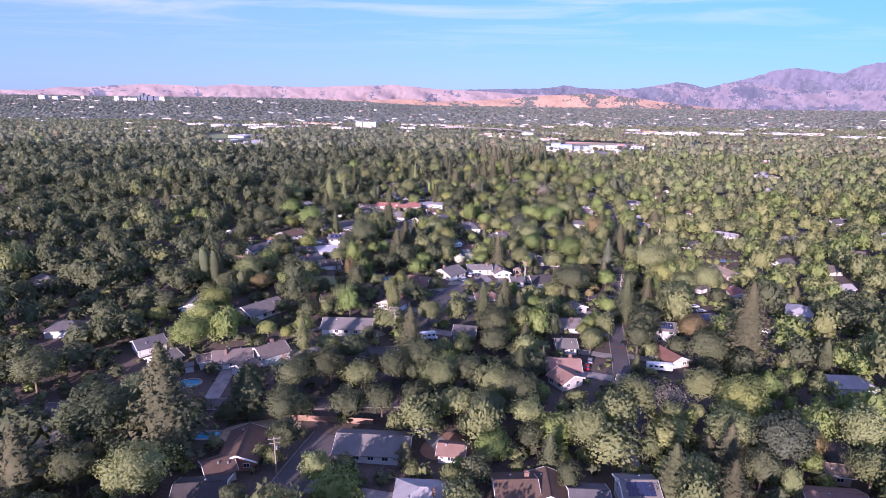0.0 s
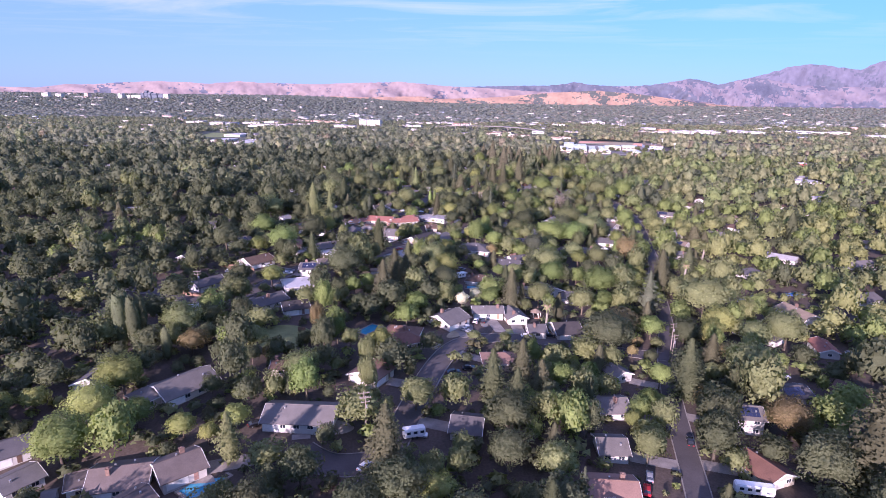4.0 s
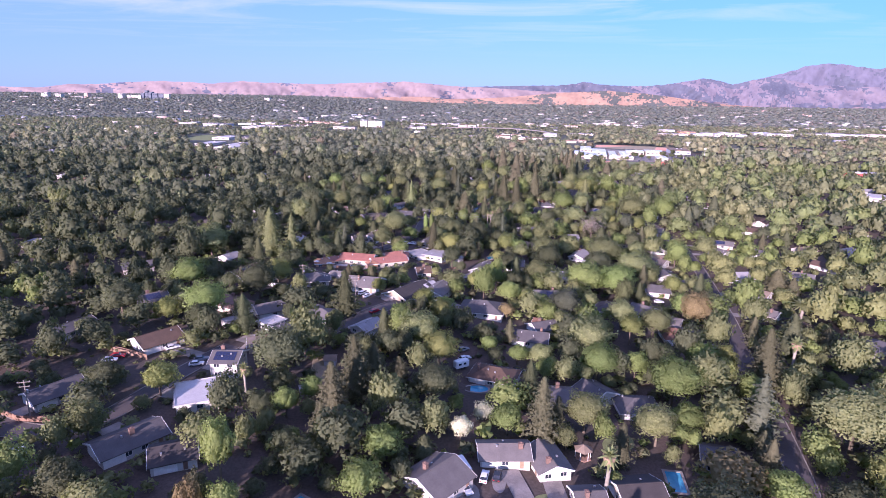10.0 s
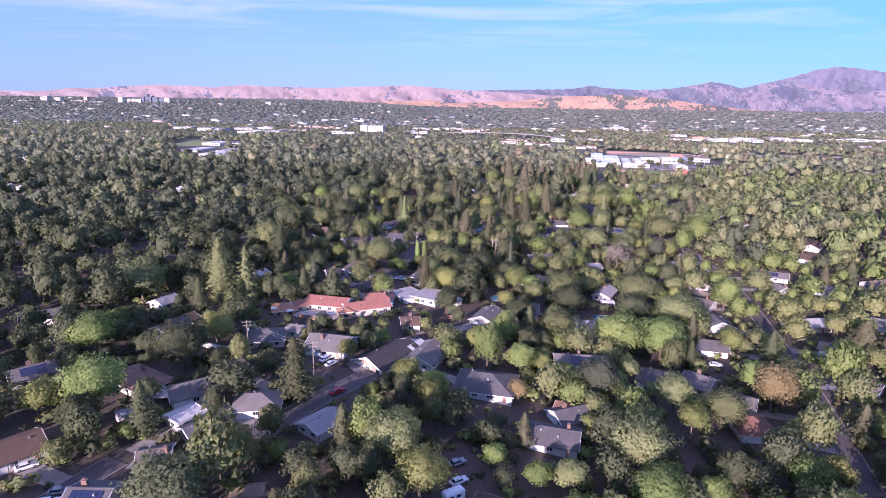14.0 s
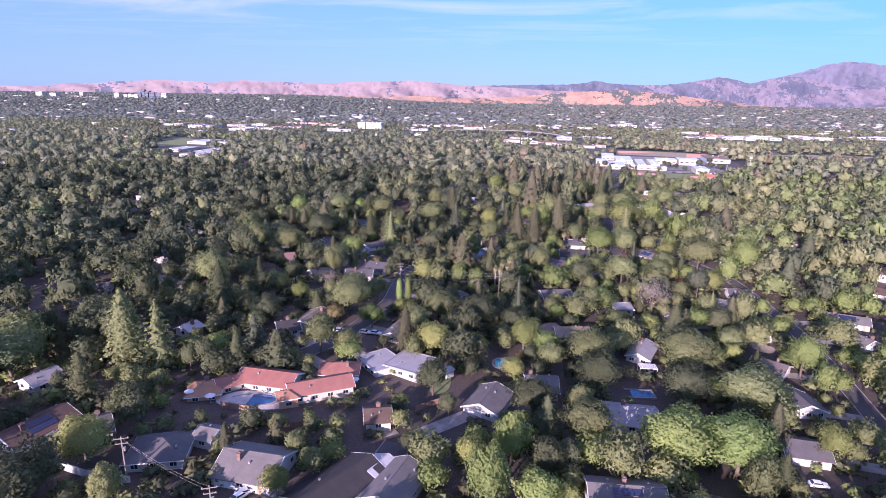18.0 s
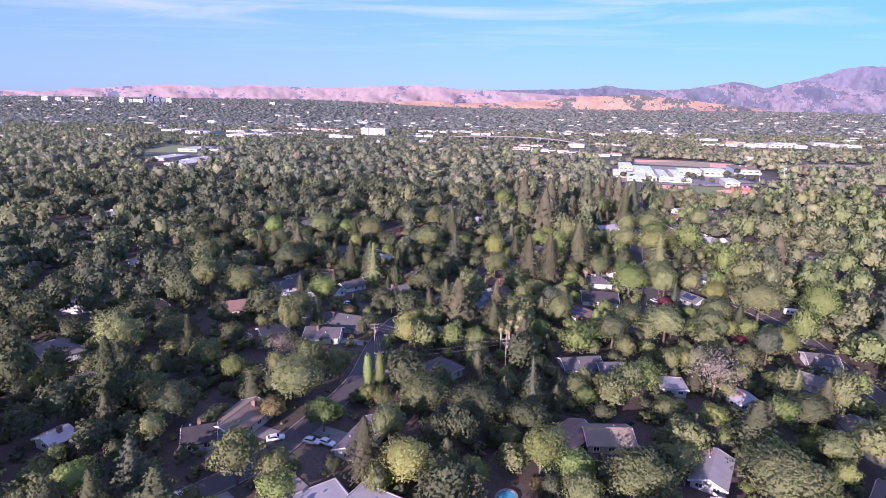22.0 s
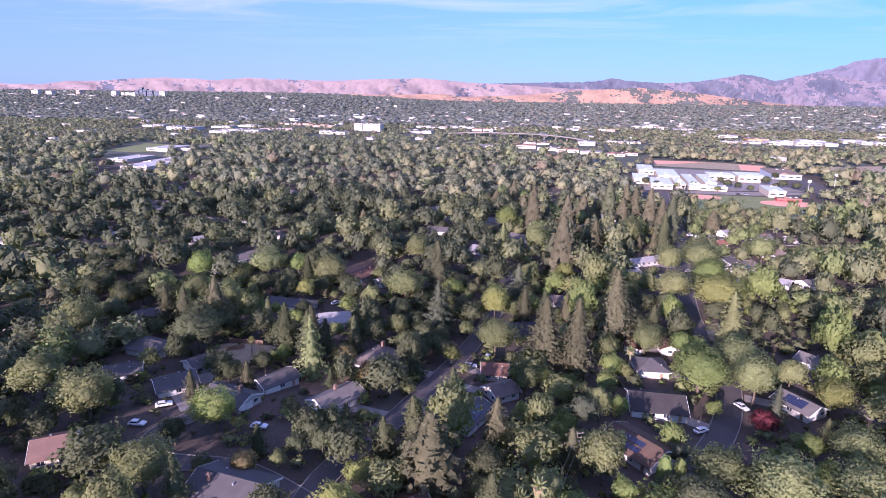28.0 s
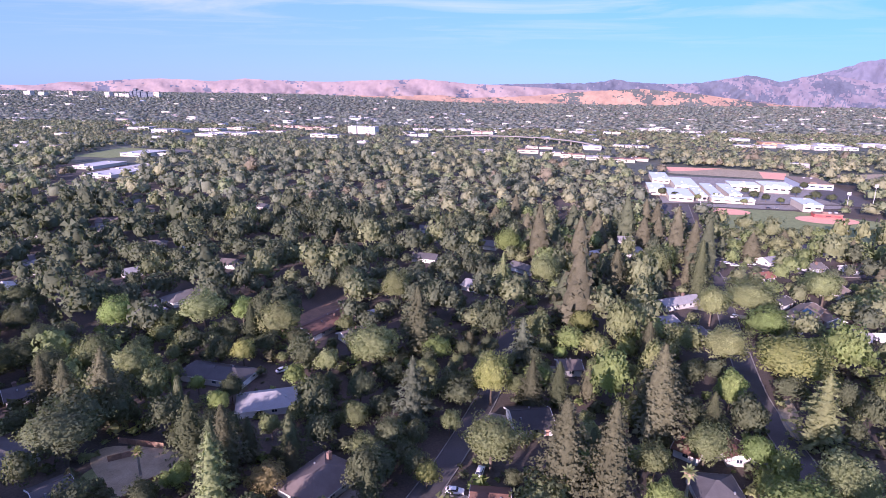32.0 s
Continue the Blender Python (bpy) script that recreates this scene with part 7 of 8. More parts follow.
def block(x, y, w, d, h, walling, roofing):
    """A commercial or school building: wings of uneven height with flat roofs, parapets and bands of windows."""
    z = float(land(x, y))
    turn = -9 if 900 < y < 1300 and x > 0 else -6
    ob = thing("commercial_building" if y > 1300 else "school_building", pose(x, y, z, 0, 0, turn), f"{walling} low building with flat {roofing} roofs", "building", "buildings across the valley")
    wings = max(1, min(4, int(w / 22)))
    for n in range(wings):
        x0, x1 = -w / 2 + n * w / wings, -w / 2 + (n + 1) * w / wings - (2.5 if wings > 1 else 0)
        hh = h * (block_rs.uniform(0.7, 1.1) if wings > 1 else 1.0)
        y0, y1 = -d / 2 + block_rs.uniform(0, 0.3) * d * (wings > 1), d / 2 - block_rs.uniform(0, 0.2) * d * (wings > 1)
        tone = walling if n % 2 == 0 or block_rs.random() < 0.5 else block_rs.choice(["cream", "grey", "white"])
        top = roofing if roofing == "bright" or block_rs.random() < 0.7 else block_rs.choice(["pale", "grey", "tan"])
        bm = bmesh.new()
        box(bm, x0, x1, y0, y1, -2, hh)
        part("wall", bm, WALL[tone], ob)
        bm = bmesh.new()
        box(bm, x0 - 0.4, x1 + 0.4, y0 - 0.4, y1 + 0.4, hh, hh + 0.5)
        box(bm, x0 + (x1 - x0) * 0.3, x0 + (x1 - x0) * 0.5, y0 + 2, y0 + 5, hh + 0.5, hh + 1.7)
        part("roof", bm, ROOF[top], ob)
        for k in range(1 if y > 1300 else 2):
            bm = bmesh.new()
            ux, uy = block_rs.uniform(x0 + 2, x1 - 2), block_rs.uniform(y0 + 2, y1 - 2)
            box(bm, ux - 1.1, ux + 1.1, uy - 0.9, uy + 0.9, hh + 0.5, hh + 1.6)
            part("roof_unit", bm, M["metal"], ob)
        floors, bays = max(1, min(4 if y < 2000 else 2, int(hh / 3.8))), max(2, min(4 if y < 1300 else 2, int((x1 - x0) / 6)))
        bw = (x1 - x0) / bays
        for fl in range(floors):
            for k in range(bays):
                bm = bmesh.new()
                u, zc = x0 + (k + 0.5) * bw, (fl + 0.55) * hh / floors
                box(bm, u - bw * 0.30, u + bw * 0.30, y0 - 0.12, y0 + 0.05, zc - hh / floors * 0.09, zc + hh / floors * 0.11)
                part("window", bm, M["glass"], ob)
    BLOCKED.append((x, y, max(w, d) * 0.5)), BLOCKED.append((x - w * 0.3, y - d * 0.4, d * 0.4)), BLOCKED.append((x + w * 0.3, y - d * 0.4, d * 0.4))
    for k in range(4 if y > 1300 else 2):
        for q in (-0.4, 0, 0.4):
            BLOCKED.append((x + w * q, y - d / 2 - 18 - k * 26, 14))


for row in BLOCKS:
    block(*row)
for row in ((152, 1130, 16, 50, 5, "cream", "bright"), (176, 1216, 18, 60, 5, "cream", "bright"), (165, 1096, 21, 48, 5, "cream", "bright"), (190, 1170, 22, 64, 5, "cream", "bright"),
            (187, 1112, 9, 66, 4.6, "cream", "bright"), (203, 1122, 10, 78, 4.8, "cream", "bright"), (222, 1128, 11, 70, 4.8, "cream", "bright"), (264, 1158, 60, 52, 7, "cream", "bright"),
            (331, 1199, 31, 58, 6, "bluegrey", "blue"), (262, 1056, 15, 36, 6, "cream", "bright"), (260, 1018, 20, 9, 3, "red", "pink"), (207, 1076, 36, 12, 4, "cream", "bright")):
    block(*row)

for row in (
    (-2768, 3700, 50, 30, 31.8, "white", "white"),
    (-2678, 3700, 41, 30, 23.4, "white", "pale"),
    (-2494, 3700, 24, 30, 28.7, "pink", "tan"),
    (-2553, 3700, 88, 30, 9.1, "white", "pale"),
    (-2271, 3700, 31, 30, 28.1, "white", "white"),
    (-2182, 3700, 98, 30, 26.0, "white", "white"),
    (-2104, 3700, 67, 30, 45.5, "steel", "slate"),
    (-2030, 3700, 148, 30, 40.2, "steel", "grey"),
    (-2918, 3700, 76, 30, 6, "white", "pale"),
    (-2458, 3700, 55, 30, 6, "white", "pale"),
    (-1260, 3700, 87, 30, 6, "white", "pale"),
    (-1340, 3700, 34, 30, 13.0, "white", "white"),
):
    block(*row)


def flat_area(name, label, cat, corners, material, lift):
    vs = [(x, y, float(land(x, y)) + lift) for x, y in corners]
    area = sum(a[0] * b[1] - a[1] * b[0] for a, b in zip(vs, vs[1:] + vs[:1]))
    f = list(range(len(vs)))
    tagged(new(name, mesh_of(name, vs, [f if area > 0 else f[::-1]], [material])), label, cat, kind="structure")
    OPEN.append(corners)


for x, y, w in ((158, 1084, 9), (178, 1080, 8), (196, 1088, 8), (232, 1092, 11), (240, 1084, 9), (236, 1122, 9), (282, 1118, 12), (290, 1098, 11), (300, 1090, 10), (276, 1085, 9), (213, 1064, 7), (248, 1072, 8), (312, 1168, 10), (150, 1100, 10), (318, 1050, 12), (308, 1040, 10), (272, 1072, 8)):
    tree("round", "d" if w > 8 else "o", x, y, w, w * 0.9)


def disc(x, y, rx, ry, n=28):
    return [(x + rx * math.cos(k / n * 6.283), y + ry * math.sin(k / n * 6.283)) for k in range(n)]


flat_area("sports_field", "green school sports field", "field", [(154, 972), (172, 1046), (245, 1040), (290, 1006), (300, 985), (255, 925), (226, 937), (205, 952), (166, 964)], M["lawn"], 0.2)
flat_area("baseball_infield", "reddish clay baseball infield", "field", disc(186, 1029, 19, 14), M["clay"], 0.3)
flat_area("baseball_infield", "reddish clay baseball infield", "field", disc(254, 1005, 23, 16), M["clay"], 0.3)
flat_area("dry_field", "dry straw-coloured field beyond the school", "field", [(200, 1280), (219, 1352), (290, 1346), (362, 1312), (330, 1240), (262, 1262)], M["dry_lawn"], 0.3)
flat_area("clay_strip", "reddish clay edge of a dry field", "field", [(206, 1296), (219, 1349), (292, 1343), (252, 1316)], M["clay"], 0.4)
flat_area("clay_strip", "reddish clay edge of a dry field", "field", [(306, 1252), (326, 1315), (356, 1306), (326, 1242)], M["clay"], 0.4)
flat_area("school_yard", "pale paved school yard between the wings", "pavement", [(142, 1062), (176, 1262), (262, 1244), (345, 1236), (335, 1072), (300, 1080), (172, 1068)], M["concrete"], 0.2)
flat_area("car_park", "asphalt car park beside the school", "car park", [(300, 1112), (337, 1198), (360, 1205), (345, 1130), (330, 1062), (304, 1075)], M["asphalt"], 0.3)
flat_area("car_park", "asphalt car park in front of the school", "car park", [(119, 984), (137, 1054), (149, 1057), (131, 986)], M["asphalt"], 0.22)
flat_area("pavement", "pale paving between the school and its field", "pavement", [(166, 1050), (172, 1062), (300, 1075), (304, 1062), (245, 1046)], M["concrete"], 0.24)
flat_area("sports_field", "green sports field of the far school", "field", [(-620, 1300), (-640, 1440), (-520, 1410), (-495, 1360), (-560, 1290)], M["lawn"], 0.3)
flat_area("dry_field", "dry straw-coloured field beside the motorway", "field", [(380, 1290), (520, 1340), (640, 1330), (600, 1290), (460, 1260)], M["dry_lawn"], 0.3)
flat_area("sand_yard", "pale sandy yard", "field", [(430, 1000), (520, 1030), (640, 1040), (640, 1060), (500, 1060)], M["dry_lawn"], 0.3)


def overpass():
    ob = thing("road_overpass", pose(0, 0, 0), "pale concrete motorway overpass on rows of piers", "bridge")
    pts = [(-150, 1772), (-74, 1768), (0, 1758), (61, 1738), (110, 1690), (149, 1640), (175, 1600)]
    p, s = ribbon(pts, 6, 0)
    zt = 9 - 7 * np.linspace(-1, 1, len(p)) ** 4
    a, b = p + s * 6, p - s * 6
    v = np.concatenate([np.c_[a, zt], np.c_[b, zt], np.c_[a, zt + 1.6], np.c_[b, zt + 1.6]])
    n = len(p)
    f = []
    for i in range(n - 1):
        f += [(n * 2 + i, n * 2 + i + 1, n * 3 + i + 1, n * 3 + i), (i, n + i, n + i + 1, i + 1), (i, i + 1, n * 2 + i + 1, n * 2 + i), (n + i, n * 3 + i, n * 3 + i + 1, n + i + 1)]
    part("deck", mesh_of("deck", v, np.array(f), [M["kerb"]]), None, ob)
    for i in range(4, n - 3, 6):
        bm = bmesh.new()
        box(bm, p[i][0] - 1, p[i][0] + 1, p[i][1] - 1, p[i][1] + 1, -1, zt[i])
        part("pier", bm, M["kerb"], ob)
    for q in p[::3]:
        BLOCKED.append((float(q[0]), float(q[1]) - 14, 16.0))


overpass()

# ---- more houses half hidden among the trees beyond the flight ----
far_rs = random.Random(21)
OPEN_BOX = [(min(q[0] for q in c), max(q[0] for q in c), min(q[1] for q in c), max(q[1] for q in c)) for c in OPEN]
tries = 0
made = 0
while made < 135 and tries < 6000:
    tries += 1
    y = far_rs.uniform(120, 980)
    x = far_rs.choice([-1, 1]) * far_rs.uniform(115, 150 + 0.62 * y) if y < 720 else far_rs.uniform(-0.6, 0.6) * y
    if any((x - bx) ** 2 + (y - by) ** 2 < (br + 13) ** 2 for bx, by, br in BLOCKED):
        continue
    if nearest_road(x, y)[0] < 13 or any(px0 - 14 < x < px1 + 14 and py0 - 14 < y < py1 + 14 for px0, px1, py0, py1 in OPEN_BOX):
        continue
    made += 1
    house([(x, y, far_rs.uniform(-60, 60), far_rs.uniform(11, 18), far_rs.uniform(8, 11), 1, far_rs.choice(["gable", "gable", "hip"]), far_rs.choice(["slate", "grey", "taupe", "brown", "pale", "pale", "tan", "white"]), "white")], rich=False)
    BLOCKED.append((x - 2, y - 9, 6.0)), BLOCKED.append((x - 3, y - 17, 4.0))

# ---- woods: the trees too many or too far to count ----
wood_rs = np.random.RandomState(11)


BLOCK_AT = np.array(BLOCKED)
# camera's side of each house, kept free of crowns to fit the view
HOUSE_VIEW_AT = np.array([(v[0], v[1] - v[4] / 2 - 3.5, max(v[4], 0.6 * v[3]) * 0.5 + 1.5) for h in HOUSES for v in h if v[4] > 4])
SEG = np.array([(*a, *b, half) for pts, half in ROADS for a, b in zip(pts[:-1], pts[1:])], float)


def inside(x, y, poly):
    odd = False
    for (ax, ay), (bx, by) in zip(poly, poly[1:] + poly[:1]):
        if (ay > y) != (by > y) and x < (bx - ax) * (y - ay) / (by - ay) + ax:
            odd = not odd
    return odd


def free_of(x, y, r):
    """True where a crown of radius r keeps clear of houses, pools, lawns and open fields, and of the camera's view of
    them.
    """
    if y > 880 and any(inside(x, y + d, p) for p in OPEN for d in ((0, 9) if p[0][1] < 1200 else (0, 12, 30, 50))):
        return False
    if r > 1.8 and ((CLEAR_AT[:, 0] - x) ** 2 + (CLEAR_AT[:, 1] - y) ** 2 < (CLEAR_AT[:, 2] + r * 0.6) ** 2).any():
        return False
    if r > 2.3 and ((HOUSE_VIEW_AT[:, 0] - x) ** 2 + (HOUSE_VIEW_AT[:, 1] - y) ** 2 < (HOUSE_VIEW_AT[:, 2] + r * 0.45) ** 2).any():
        return False
    return not ((BLOCK_AT[:, 0] - x) ** 2 + (BLOCK_AT[:, 1] - y) ** 2 < (BLOCK_AT[:, 2] + r * 0.30) ** 2).any()


# likewise the camera's side of cars, pools and trailers
CLEAR_AT = np.array([(x, y - back, r) for x, y, *_ in CARS + POOLS + TRAILERS for back, r in ((2, 5.0), (8, 4.5), (14, 3.5))])


def near_road(x, y, r):
    u = SEG[:, 2:4] - SEG[:, :2]
    q = np.array([x, y]) - SEG[:, :2]
    t = np.clip((q * u).sum(1) / (u * u).sum(1), 0, 1)
    return bool((np.hypot(*(q - u * t[:, None]).T) < SEG[:, 4] + r * (0.5 if y > 700 and x > 60 else 0.12)).any())


class Field:
    """A coarse grid of what stands where, to keep crowns apart."""

    def __init__(self, cell=16):
        self.cell, self.at = cell, defaultdict(list)

    def add(self, x, y, r):
        self.at[int(x // self.cell), int(y // self.cell)].append((x, y, r))

    def clear(self, x, y, r, k):
        i, j = int(x // self.cell), int(y // self.cell)
        for a in (i - 1, i, i + 1):
            for b in (j - 1, j, j + 1):
                for px, py, pr in self.at[a, b]:
                    if (px - x) ** 2 + (py - y) ** 2 < (k * (pr + r)) ** 2:
                        return False
        return True


field = Field()
for x, y, w in TREES:
    field.add(x, y, w / 2)

# single trees between the gardens that the camera flies over


def tone_at(x, y):
    """Darker oaks left, lighter mixed trees right: the brighter sunlit side is painted in."""
    light = min(1, max(0, 0.45 + x / 230 + 0.5 * noise.noise((x / 60, y / 60, 4.0))))
    t = "oogggdyoob" if wood_rs.uniform() < light else "ddddocdo"
    return t[int(wood_rs.randint(len(t)))]


for _ in range(3600):
    x, y = wood_rs.uniform(-150, 150), wood_rs.uniform(88, 725)
    if abs(x) > 90 + 0.1 * (y % 200):
        continue
    big = wood_rs.uniform()
    w = 5.0 + 7.0 * big
    if not field.clear(x, y, w / 2, 0.66) or not free_of(x, y, w / 2) or near_road(x, y, w / 2):
        continue
    shape = wood_rs.choice(["round", "round", "round", "tall", "loose", "loose", "shrub", "tall", "spire"])
    if shape == "shrub":
        w = min(w, 5.0)
    if tree_count[KIND[shape][0]] >= 290:
        continue
    h = {"shrub": w * 0.75, "spire": w * 1.5, "tall": w * 1.45}.get(shape, w * 1.1)
    tone = {"spire": "cr"[int(wood_rs.randint(2))]}.get(shape, tone_at(x, y))
    tree(shape, tone, x, y, w, h)
    field.add(x, y, w / 2)

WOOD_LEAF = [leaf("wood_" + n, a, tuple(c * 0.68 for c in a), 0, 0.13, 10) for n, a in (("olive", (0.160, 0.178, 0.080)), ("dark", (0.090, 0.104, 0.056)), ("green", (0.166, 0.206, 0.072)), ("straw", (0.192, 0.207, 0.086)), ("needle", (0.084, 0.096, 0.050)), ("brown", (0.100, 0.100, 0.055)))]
# same trees farther off, with a little haze painted into the leaf colours
MID_HAZE_LEAF = [leaf("mid_haze_" + n, a, tuple(c * 0.70 for c in a), 0, 0.13, 10) for n, a in (("olive", (0.166, 0.182, 0.094)), ("dark", (0.098, 0.113, 0.067)), ("green", (0.166, 0.202, 0.084)), ("straw", (0.196, 0.208, 0.102)), ("needle", (0.092, 0.106, 0.060)), ("brown", (0.112, 0.108, 0.064)))]
# valley, then plain: foliage lightened and greyed, standing in for air haze
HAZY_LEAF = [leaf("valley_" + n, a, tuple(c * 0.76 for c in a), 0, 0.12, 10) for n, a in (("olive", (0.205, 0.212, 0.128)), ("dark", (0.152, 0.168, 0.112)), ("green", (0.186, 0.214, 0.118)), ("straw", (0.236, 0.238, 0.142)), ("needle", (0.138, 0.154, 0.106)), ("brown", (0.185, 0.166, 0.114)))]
HAZIER_LEAF = [leaf("plain_haze_" + n, a, tuple(c * 0.80 for c in a), 0, 0.14, 10) for n, a in (("olive", (0.194, 0.210, 0.172)), ("dark", (0.158, 0.178, 0.156)), ("green", (0.176, 0.200, 0.160)), ("straw", (0.230, 0.226, 0.178)), ("needle", (0.150, 0.170, 0.152)), ("brown", (0.186, 0.180, 0.154)))]
NEAR = [lobed(s, 14, 1050, 0.028, low=0.06, bulge=(0.05, 0.46), rough=0.18) for s in (141, 142, 143, 144)] + [spire(145, 100, 9, leafsize=0.04)]
MID = [lobed(s, 10, 300, 0.048, low=0.02, bulge=(0.04, 0.46), rough=0.18) for s in (101, 102, 103, 104)] + [spire(105, 44, 7, leafsize=0.06)]


def clump(seed, ball):
    rs = np.random.RandomState(seed)
    v = ball[0] * (1 + 0.20 * rs.normal(size=(len(ball[0]), 1)))
    return v * [0.5, 0.5, 0.46] + [0, 0, 0.5], ball[1], unit(v + [0, 0, 0.4])


FAR = [lobed(s, 7, 80, 0.082, low=0.02, bulge=(0.04, 0.44), rough=0.18) for s in (111, 112, 113, 114)]
TOWN = [lobed(s, 6, 24, 0.15, low=0.02, ball=OCT) for s in (115, 116, 117)]
VERY_FAR = [join([clump(s, OCT), tufts(np.random.RandomState(s), unit(np.random.RandomState(s + 9).normal(size=(10, 3))) * [0.42, 0.42, 0.4] + [0, 0, 0.6], np.ones((10, 3)) * [0, 0, 1.0], 0.22)]) for s in (121, 122, 123)]


def wood(name, label, shapes, places, tone_of, leaves=WOOD_LEAF):
    """One mesh of many crowns: places as x, y, width, height."""
    vs, fs, ns, ix, n = [], [], [], [], 0
    for x, y, w, h in places:
        k = wood_rs.randint(len(shapes)) if len(shapes) < 5 or wood_rs.uniform() < 0.25 else wood_rs.randint(4)
        if shapes is MID and 5 < x < 108 and 600 < y < 980 and wood_rs.uniform() < 0.32:
            k, w, h = 4, w * 1.2, h * 1.5
        v, f, nor = shapes[k]
        a = wood_rs.uniform(0, 6.283)
        c, s = math.cos(a) * w, math.sin(a) * w
        p = np.stack([v[:, 0] * c - v[:, 1] * s + x, v[:, 0] * s + v[:, 1] * c + y, v[:, 2] * h + float(land(x, y)) - 0.2], 1)
        c, s = math.cos(a), math.sin(a)
        ns.append(np.stack([nor[:, 0] * c - nor[:, 1] * s, nor[:, 0] * s + nor[:, 1] * c, nor[:, 2]], 1))
        vs.append(p), fs.append(f + n), ix.append(np.full(len(f), tone_of(k, x, y)))
        n += len(v)
    if not vs:
        return
    ob = new(name, mesh_of(name, np.concatenate(vs), np.concatenate(fs), leaves, np.concatenate(ix), True, np.concatenate(ns)))
    tagged(ob, label, "woods", kind="stuff")


def tone_mid(k, x, y):
    if k == 4:
        return 4 + int(wood_rs.randint(2))
    # tones lighten with x, painting in the stronger light on the right
    q = 0.44 + 0.85 * noise.noise((x / 55, y / 55, 0.0)) + 0.20 * wood_rs.normal() + min(0.36, max(-0.46, x / 380))
    return 1 if q < 0.40 else 0 if q < 0.72 else 2 if q < 1.0 else 3


def tone_far(k, x, y):
    # the brighter right-hand light is put into the choice of far tones too
    q = min(0.28, max(-0.2, x / 1500))
    return int(wood_rs.choice(6, p=[0.34, 0.34 - q, 0.12 + q * 0.5, 0.06 + q * 0.3, 0.09, 0.05 + q * 0.2] if q > 0 else [0.32 + q, 0.40 - q * 1.3, 0.11 + q * 0.2, 0.04 + q * 0.1, 0.09, 0.04]))


def scatter(x0, x1, y0, y1, pitch, wide, keep, check, tall=1.0):
    out = []
    for y in np.arange(y0, y1, pitch):
        for x in np.arange(x0, x1, pitch):
            px, py = x + wood_rs.uniform(-0.55, 0.55) * pitch, y + wood_rs.uniform(-0.55, 0.55) * pitch
            if wood_rs.uniform() > keep:
                continue
            if abs(px) > 105 + 0.86 * max(0, py) and py > 0:
                continue
            w = wide[0] + (wide[1] - wide[0]) * wood_rs.uniform() ** 1.5
            if check and not (field.clear(px, py, w / 2, 0.50) and free_of(px, py, w / 2) and not near_road(px, py, w / 2)):
                continue
            if check:
                field.add(px, py, w / 2)
            out.append((px, py, w, min(24.0, tall * w * wood_rs.choice([0.8, 0.9, 1.0, 1.2, 1.45]))))
    return out


# low hedges and shrubs that fill the gardens
BUSH = [lobed(s, 6, 34, 0.13, low=0.0, ball=OCT) for s in (131, 132, 133)]
bushes = []
for _ in range(7600):
    x, y = wood_rs.uniform(-170, 170), wood_rs.uniform(70, 760)
    w = 1.4 + 5.0 * wood_rs.uniform() ** 1.6
    hits = ((BLOCK_AT[:, 0] - x) ** 2 + (BLOCK_AT[:, 1] - y) ** 2 < (BLOCK_AT[:, 2] + 0.4 * w) ** 2).any()
    if not hits and not near_road(x, y, w * 1.7):
        bushes.append((x, y, w, w * wood_rs.uniform(0.5, 0.95)))


def tone_bush(k, x, y):
    return int(wood_rs.choice(6, p=[0.30, 0.30, 0.16, 0.08, 0.06, 0.10]))


wood("garden_shrubs", "low hedges and shrubs in the shaded gardens", BUSH, bushes, tone_bush)
gardens = scatter(-420, 420, 60, 560, 7.4, (4.5, 17), 0.96, True)
wood("garden_trees", "mixed olive and dark green trees of the gardens", NEAR, [q for q in gardens if abs(q[0]) < 95 + 0.12 * q[1]], tone_mid)
wood("outer_garden_trees", "mixed olive and dark green trees of the outer gardens", MID, [q for q in gardens if abs(q[0]) >= 95 + 0.12 * q[1]], tone_mid)
suburb = scatter(-760, 760, 560, 960, 8.2, (5.5, 19), 0.96, True)
near_suburb = [q for q in suburb if abs(q[0]) < 130 and q[1] < 740]
wood("suburb_trees", "mixed olive and dark green trees round the last gardens", NEAR, near_suburb, tone_mid)
wood("suburb_woods", "mixed olive and dark green trees of the suburb", MID, [q for q in suburb if abs(q[0]) < 210 and q not in near_suburb], tone_mid, MID_HAZE_LEAF)
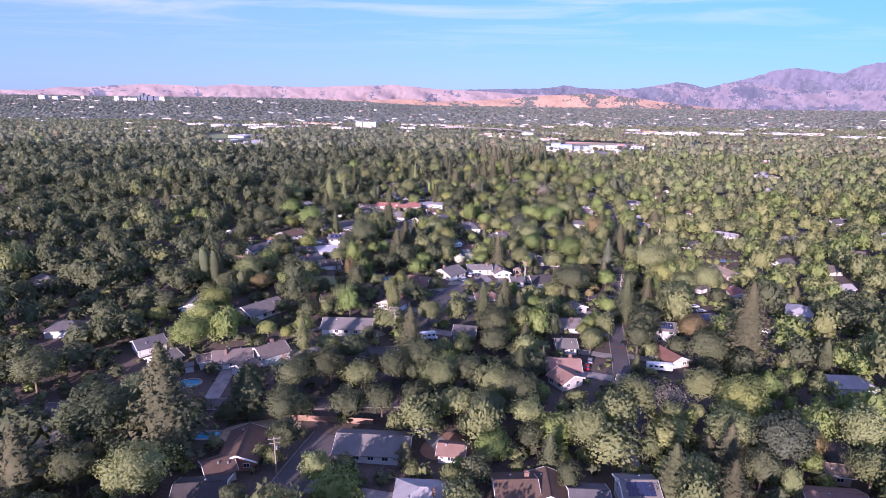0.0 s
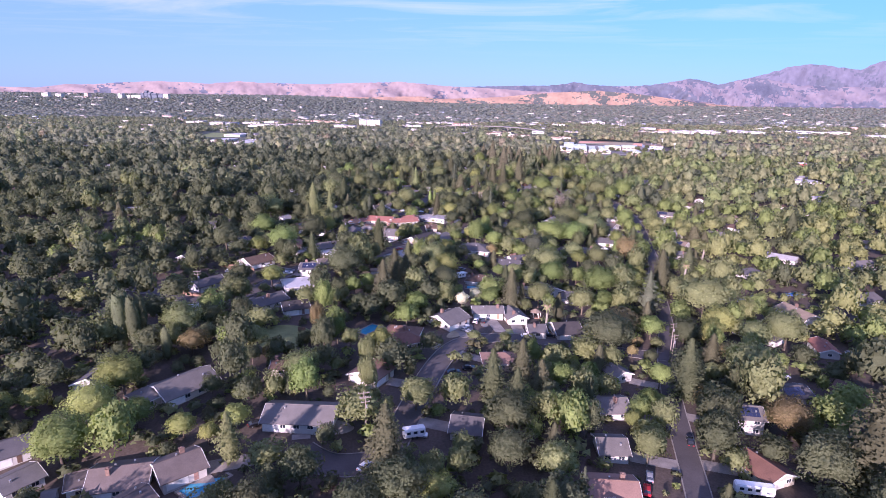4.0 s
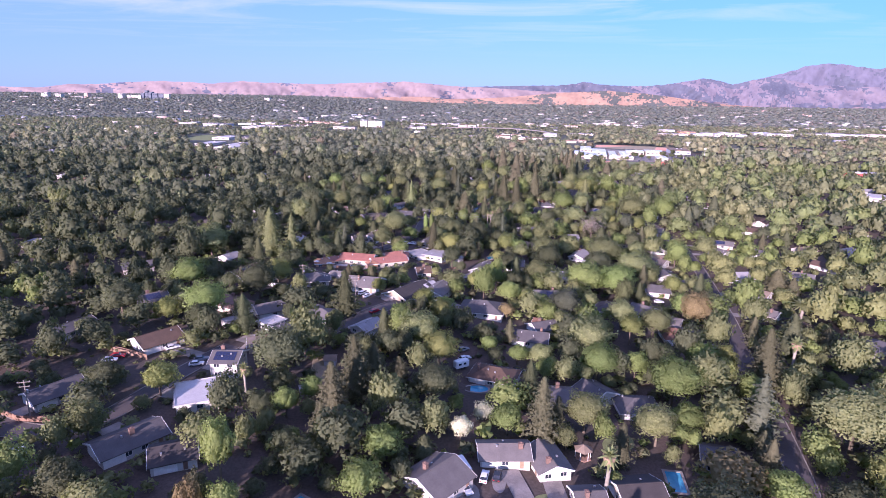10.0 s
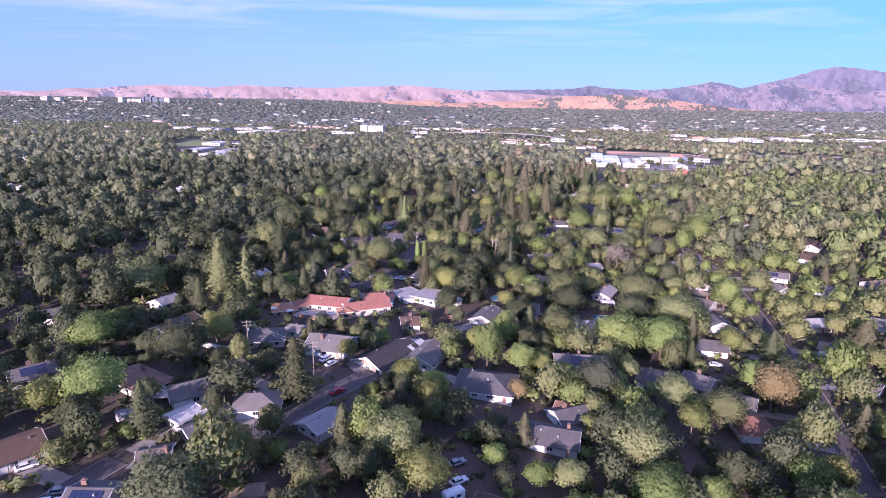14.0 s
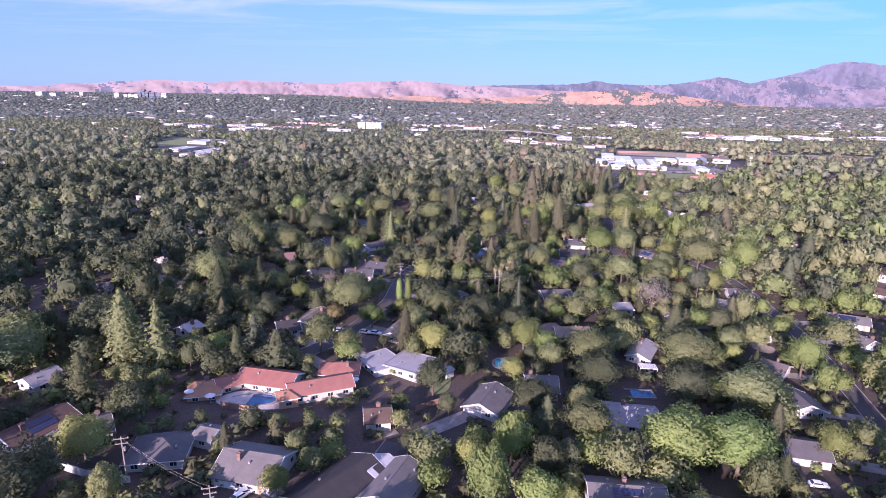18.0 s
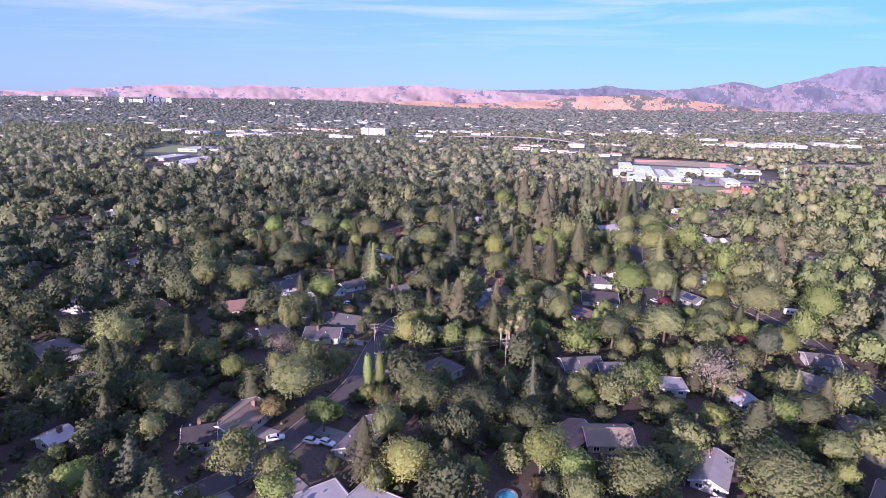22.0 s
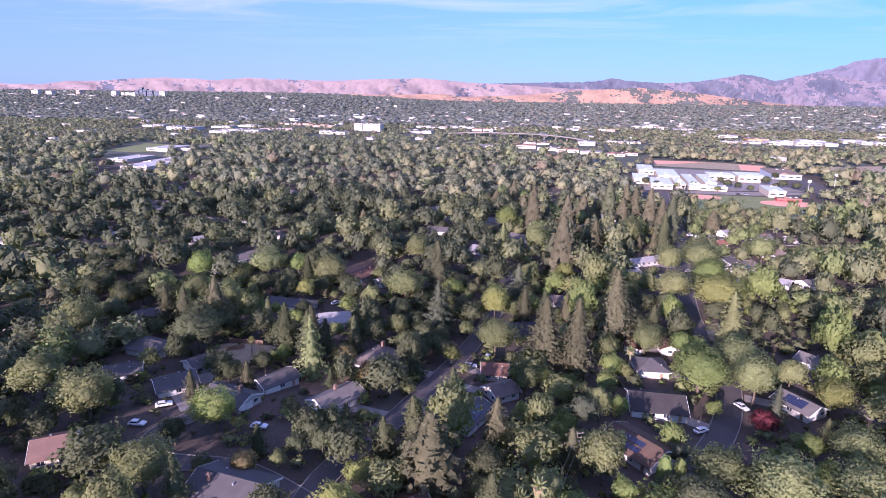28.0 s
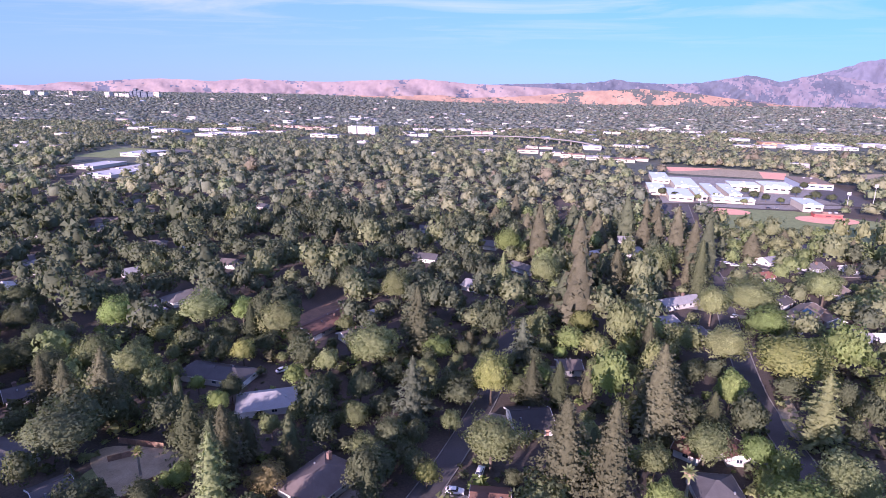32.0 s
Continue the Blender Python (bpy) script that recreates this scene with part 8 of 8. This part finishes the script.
wood("outer_suburb_woods", "mixed olive and dark green trees of the outer suburb", FAR, [q for q in suburb if abs(q[0]) >= 210 or q[1] >= 960], tone_mid, MID_HAZE_LEAF)
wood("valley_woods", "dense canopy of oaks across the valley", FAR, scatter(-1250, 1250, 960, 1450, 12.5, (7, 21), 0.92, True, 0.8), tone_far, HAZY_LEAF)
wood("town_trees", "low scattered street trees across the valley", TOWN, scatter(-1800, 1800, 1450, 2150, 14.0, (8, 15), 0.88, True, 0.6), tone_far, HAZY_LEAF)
wood("distant_woods", "canopy of the far plain with haze painted into its leaves", VERY_FAR, scatter(-4200, 4200, 2150, 4600, 25, (12, 27), 0.93, False, 0.33), tone_far, HAZIER_LEAF)

# ---- the far town: pale walls and roofs scattered over the plain ----
town_v, town_f, town_i = [], [], []
for k in range(320):
    y = 1350 + 3100 * wood_rs.uniform() ** 1.3
    x = wood_rs.uniform(-0.82, 0.82) * (y + 60)
    if k % 3 == 0:
        y = wood_rs.normal(2300, 260)
        x = wood_rs.uniform(-0.55, 0.75) * y
    w, d, h = wood_rs.uniform(9, 34), wood_rs.uniform(10, 34), wood_rs.uniform(4, 9)
    if ((BLOCK_AT[:, 0] - x) ** 2 + (BLOCK_AT[:, 1] - y) ** 2 < (BLOCK_AT[:, 2] + 20) ** 2).any():
        continue
    z = float(land(x, y))
    c = [(x - w / 2, y - d / 2), (x + w / 2, y - d / 2), (x + w / 2, y + d / 2), (x - w / 2, y + d / 2)]
    n = len(town_v)
    town_v += [(*p, z - 1) for p in c] + [(*p, z + h) for p in c]
    town_f += [[n + i for i in f] for f in ((4, 5, 6, 7), (0, 1, 5, 4), (1, 2, 6, 5), (2, 3, 7, 6), (3, 0, 4, 7))]
    tone = int(wood_rs.choice(4, p=[0.55, 0.2, 0.15, 0.1]))
    town_i += [4, tone, tone, tone, tone]
town = new("distant_town", mesh_of("distant_town", town_v, np.array(town_f), [WALL["white"], WALL["cream"], WALL["pink"], WALL["bluegrey"], ROOF["pale"]], town_i))
tagged(town, "pale buildings scattered over the far plain", "town", kind="stuff")
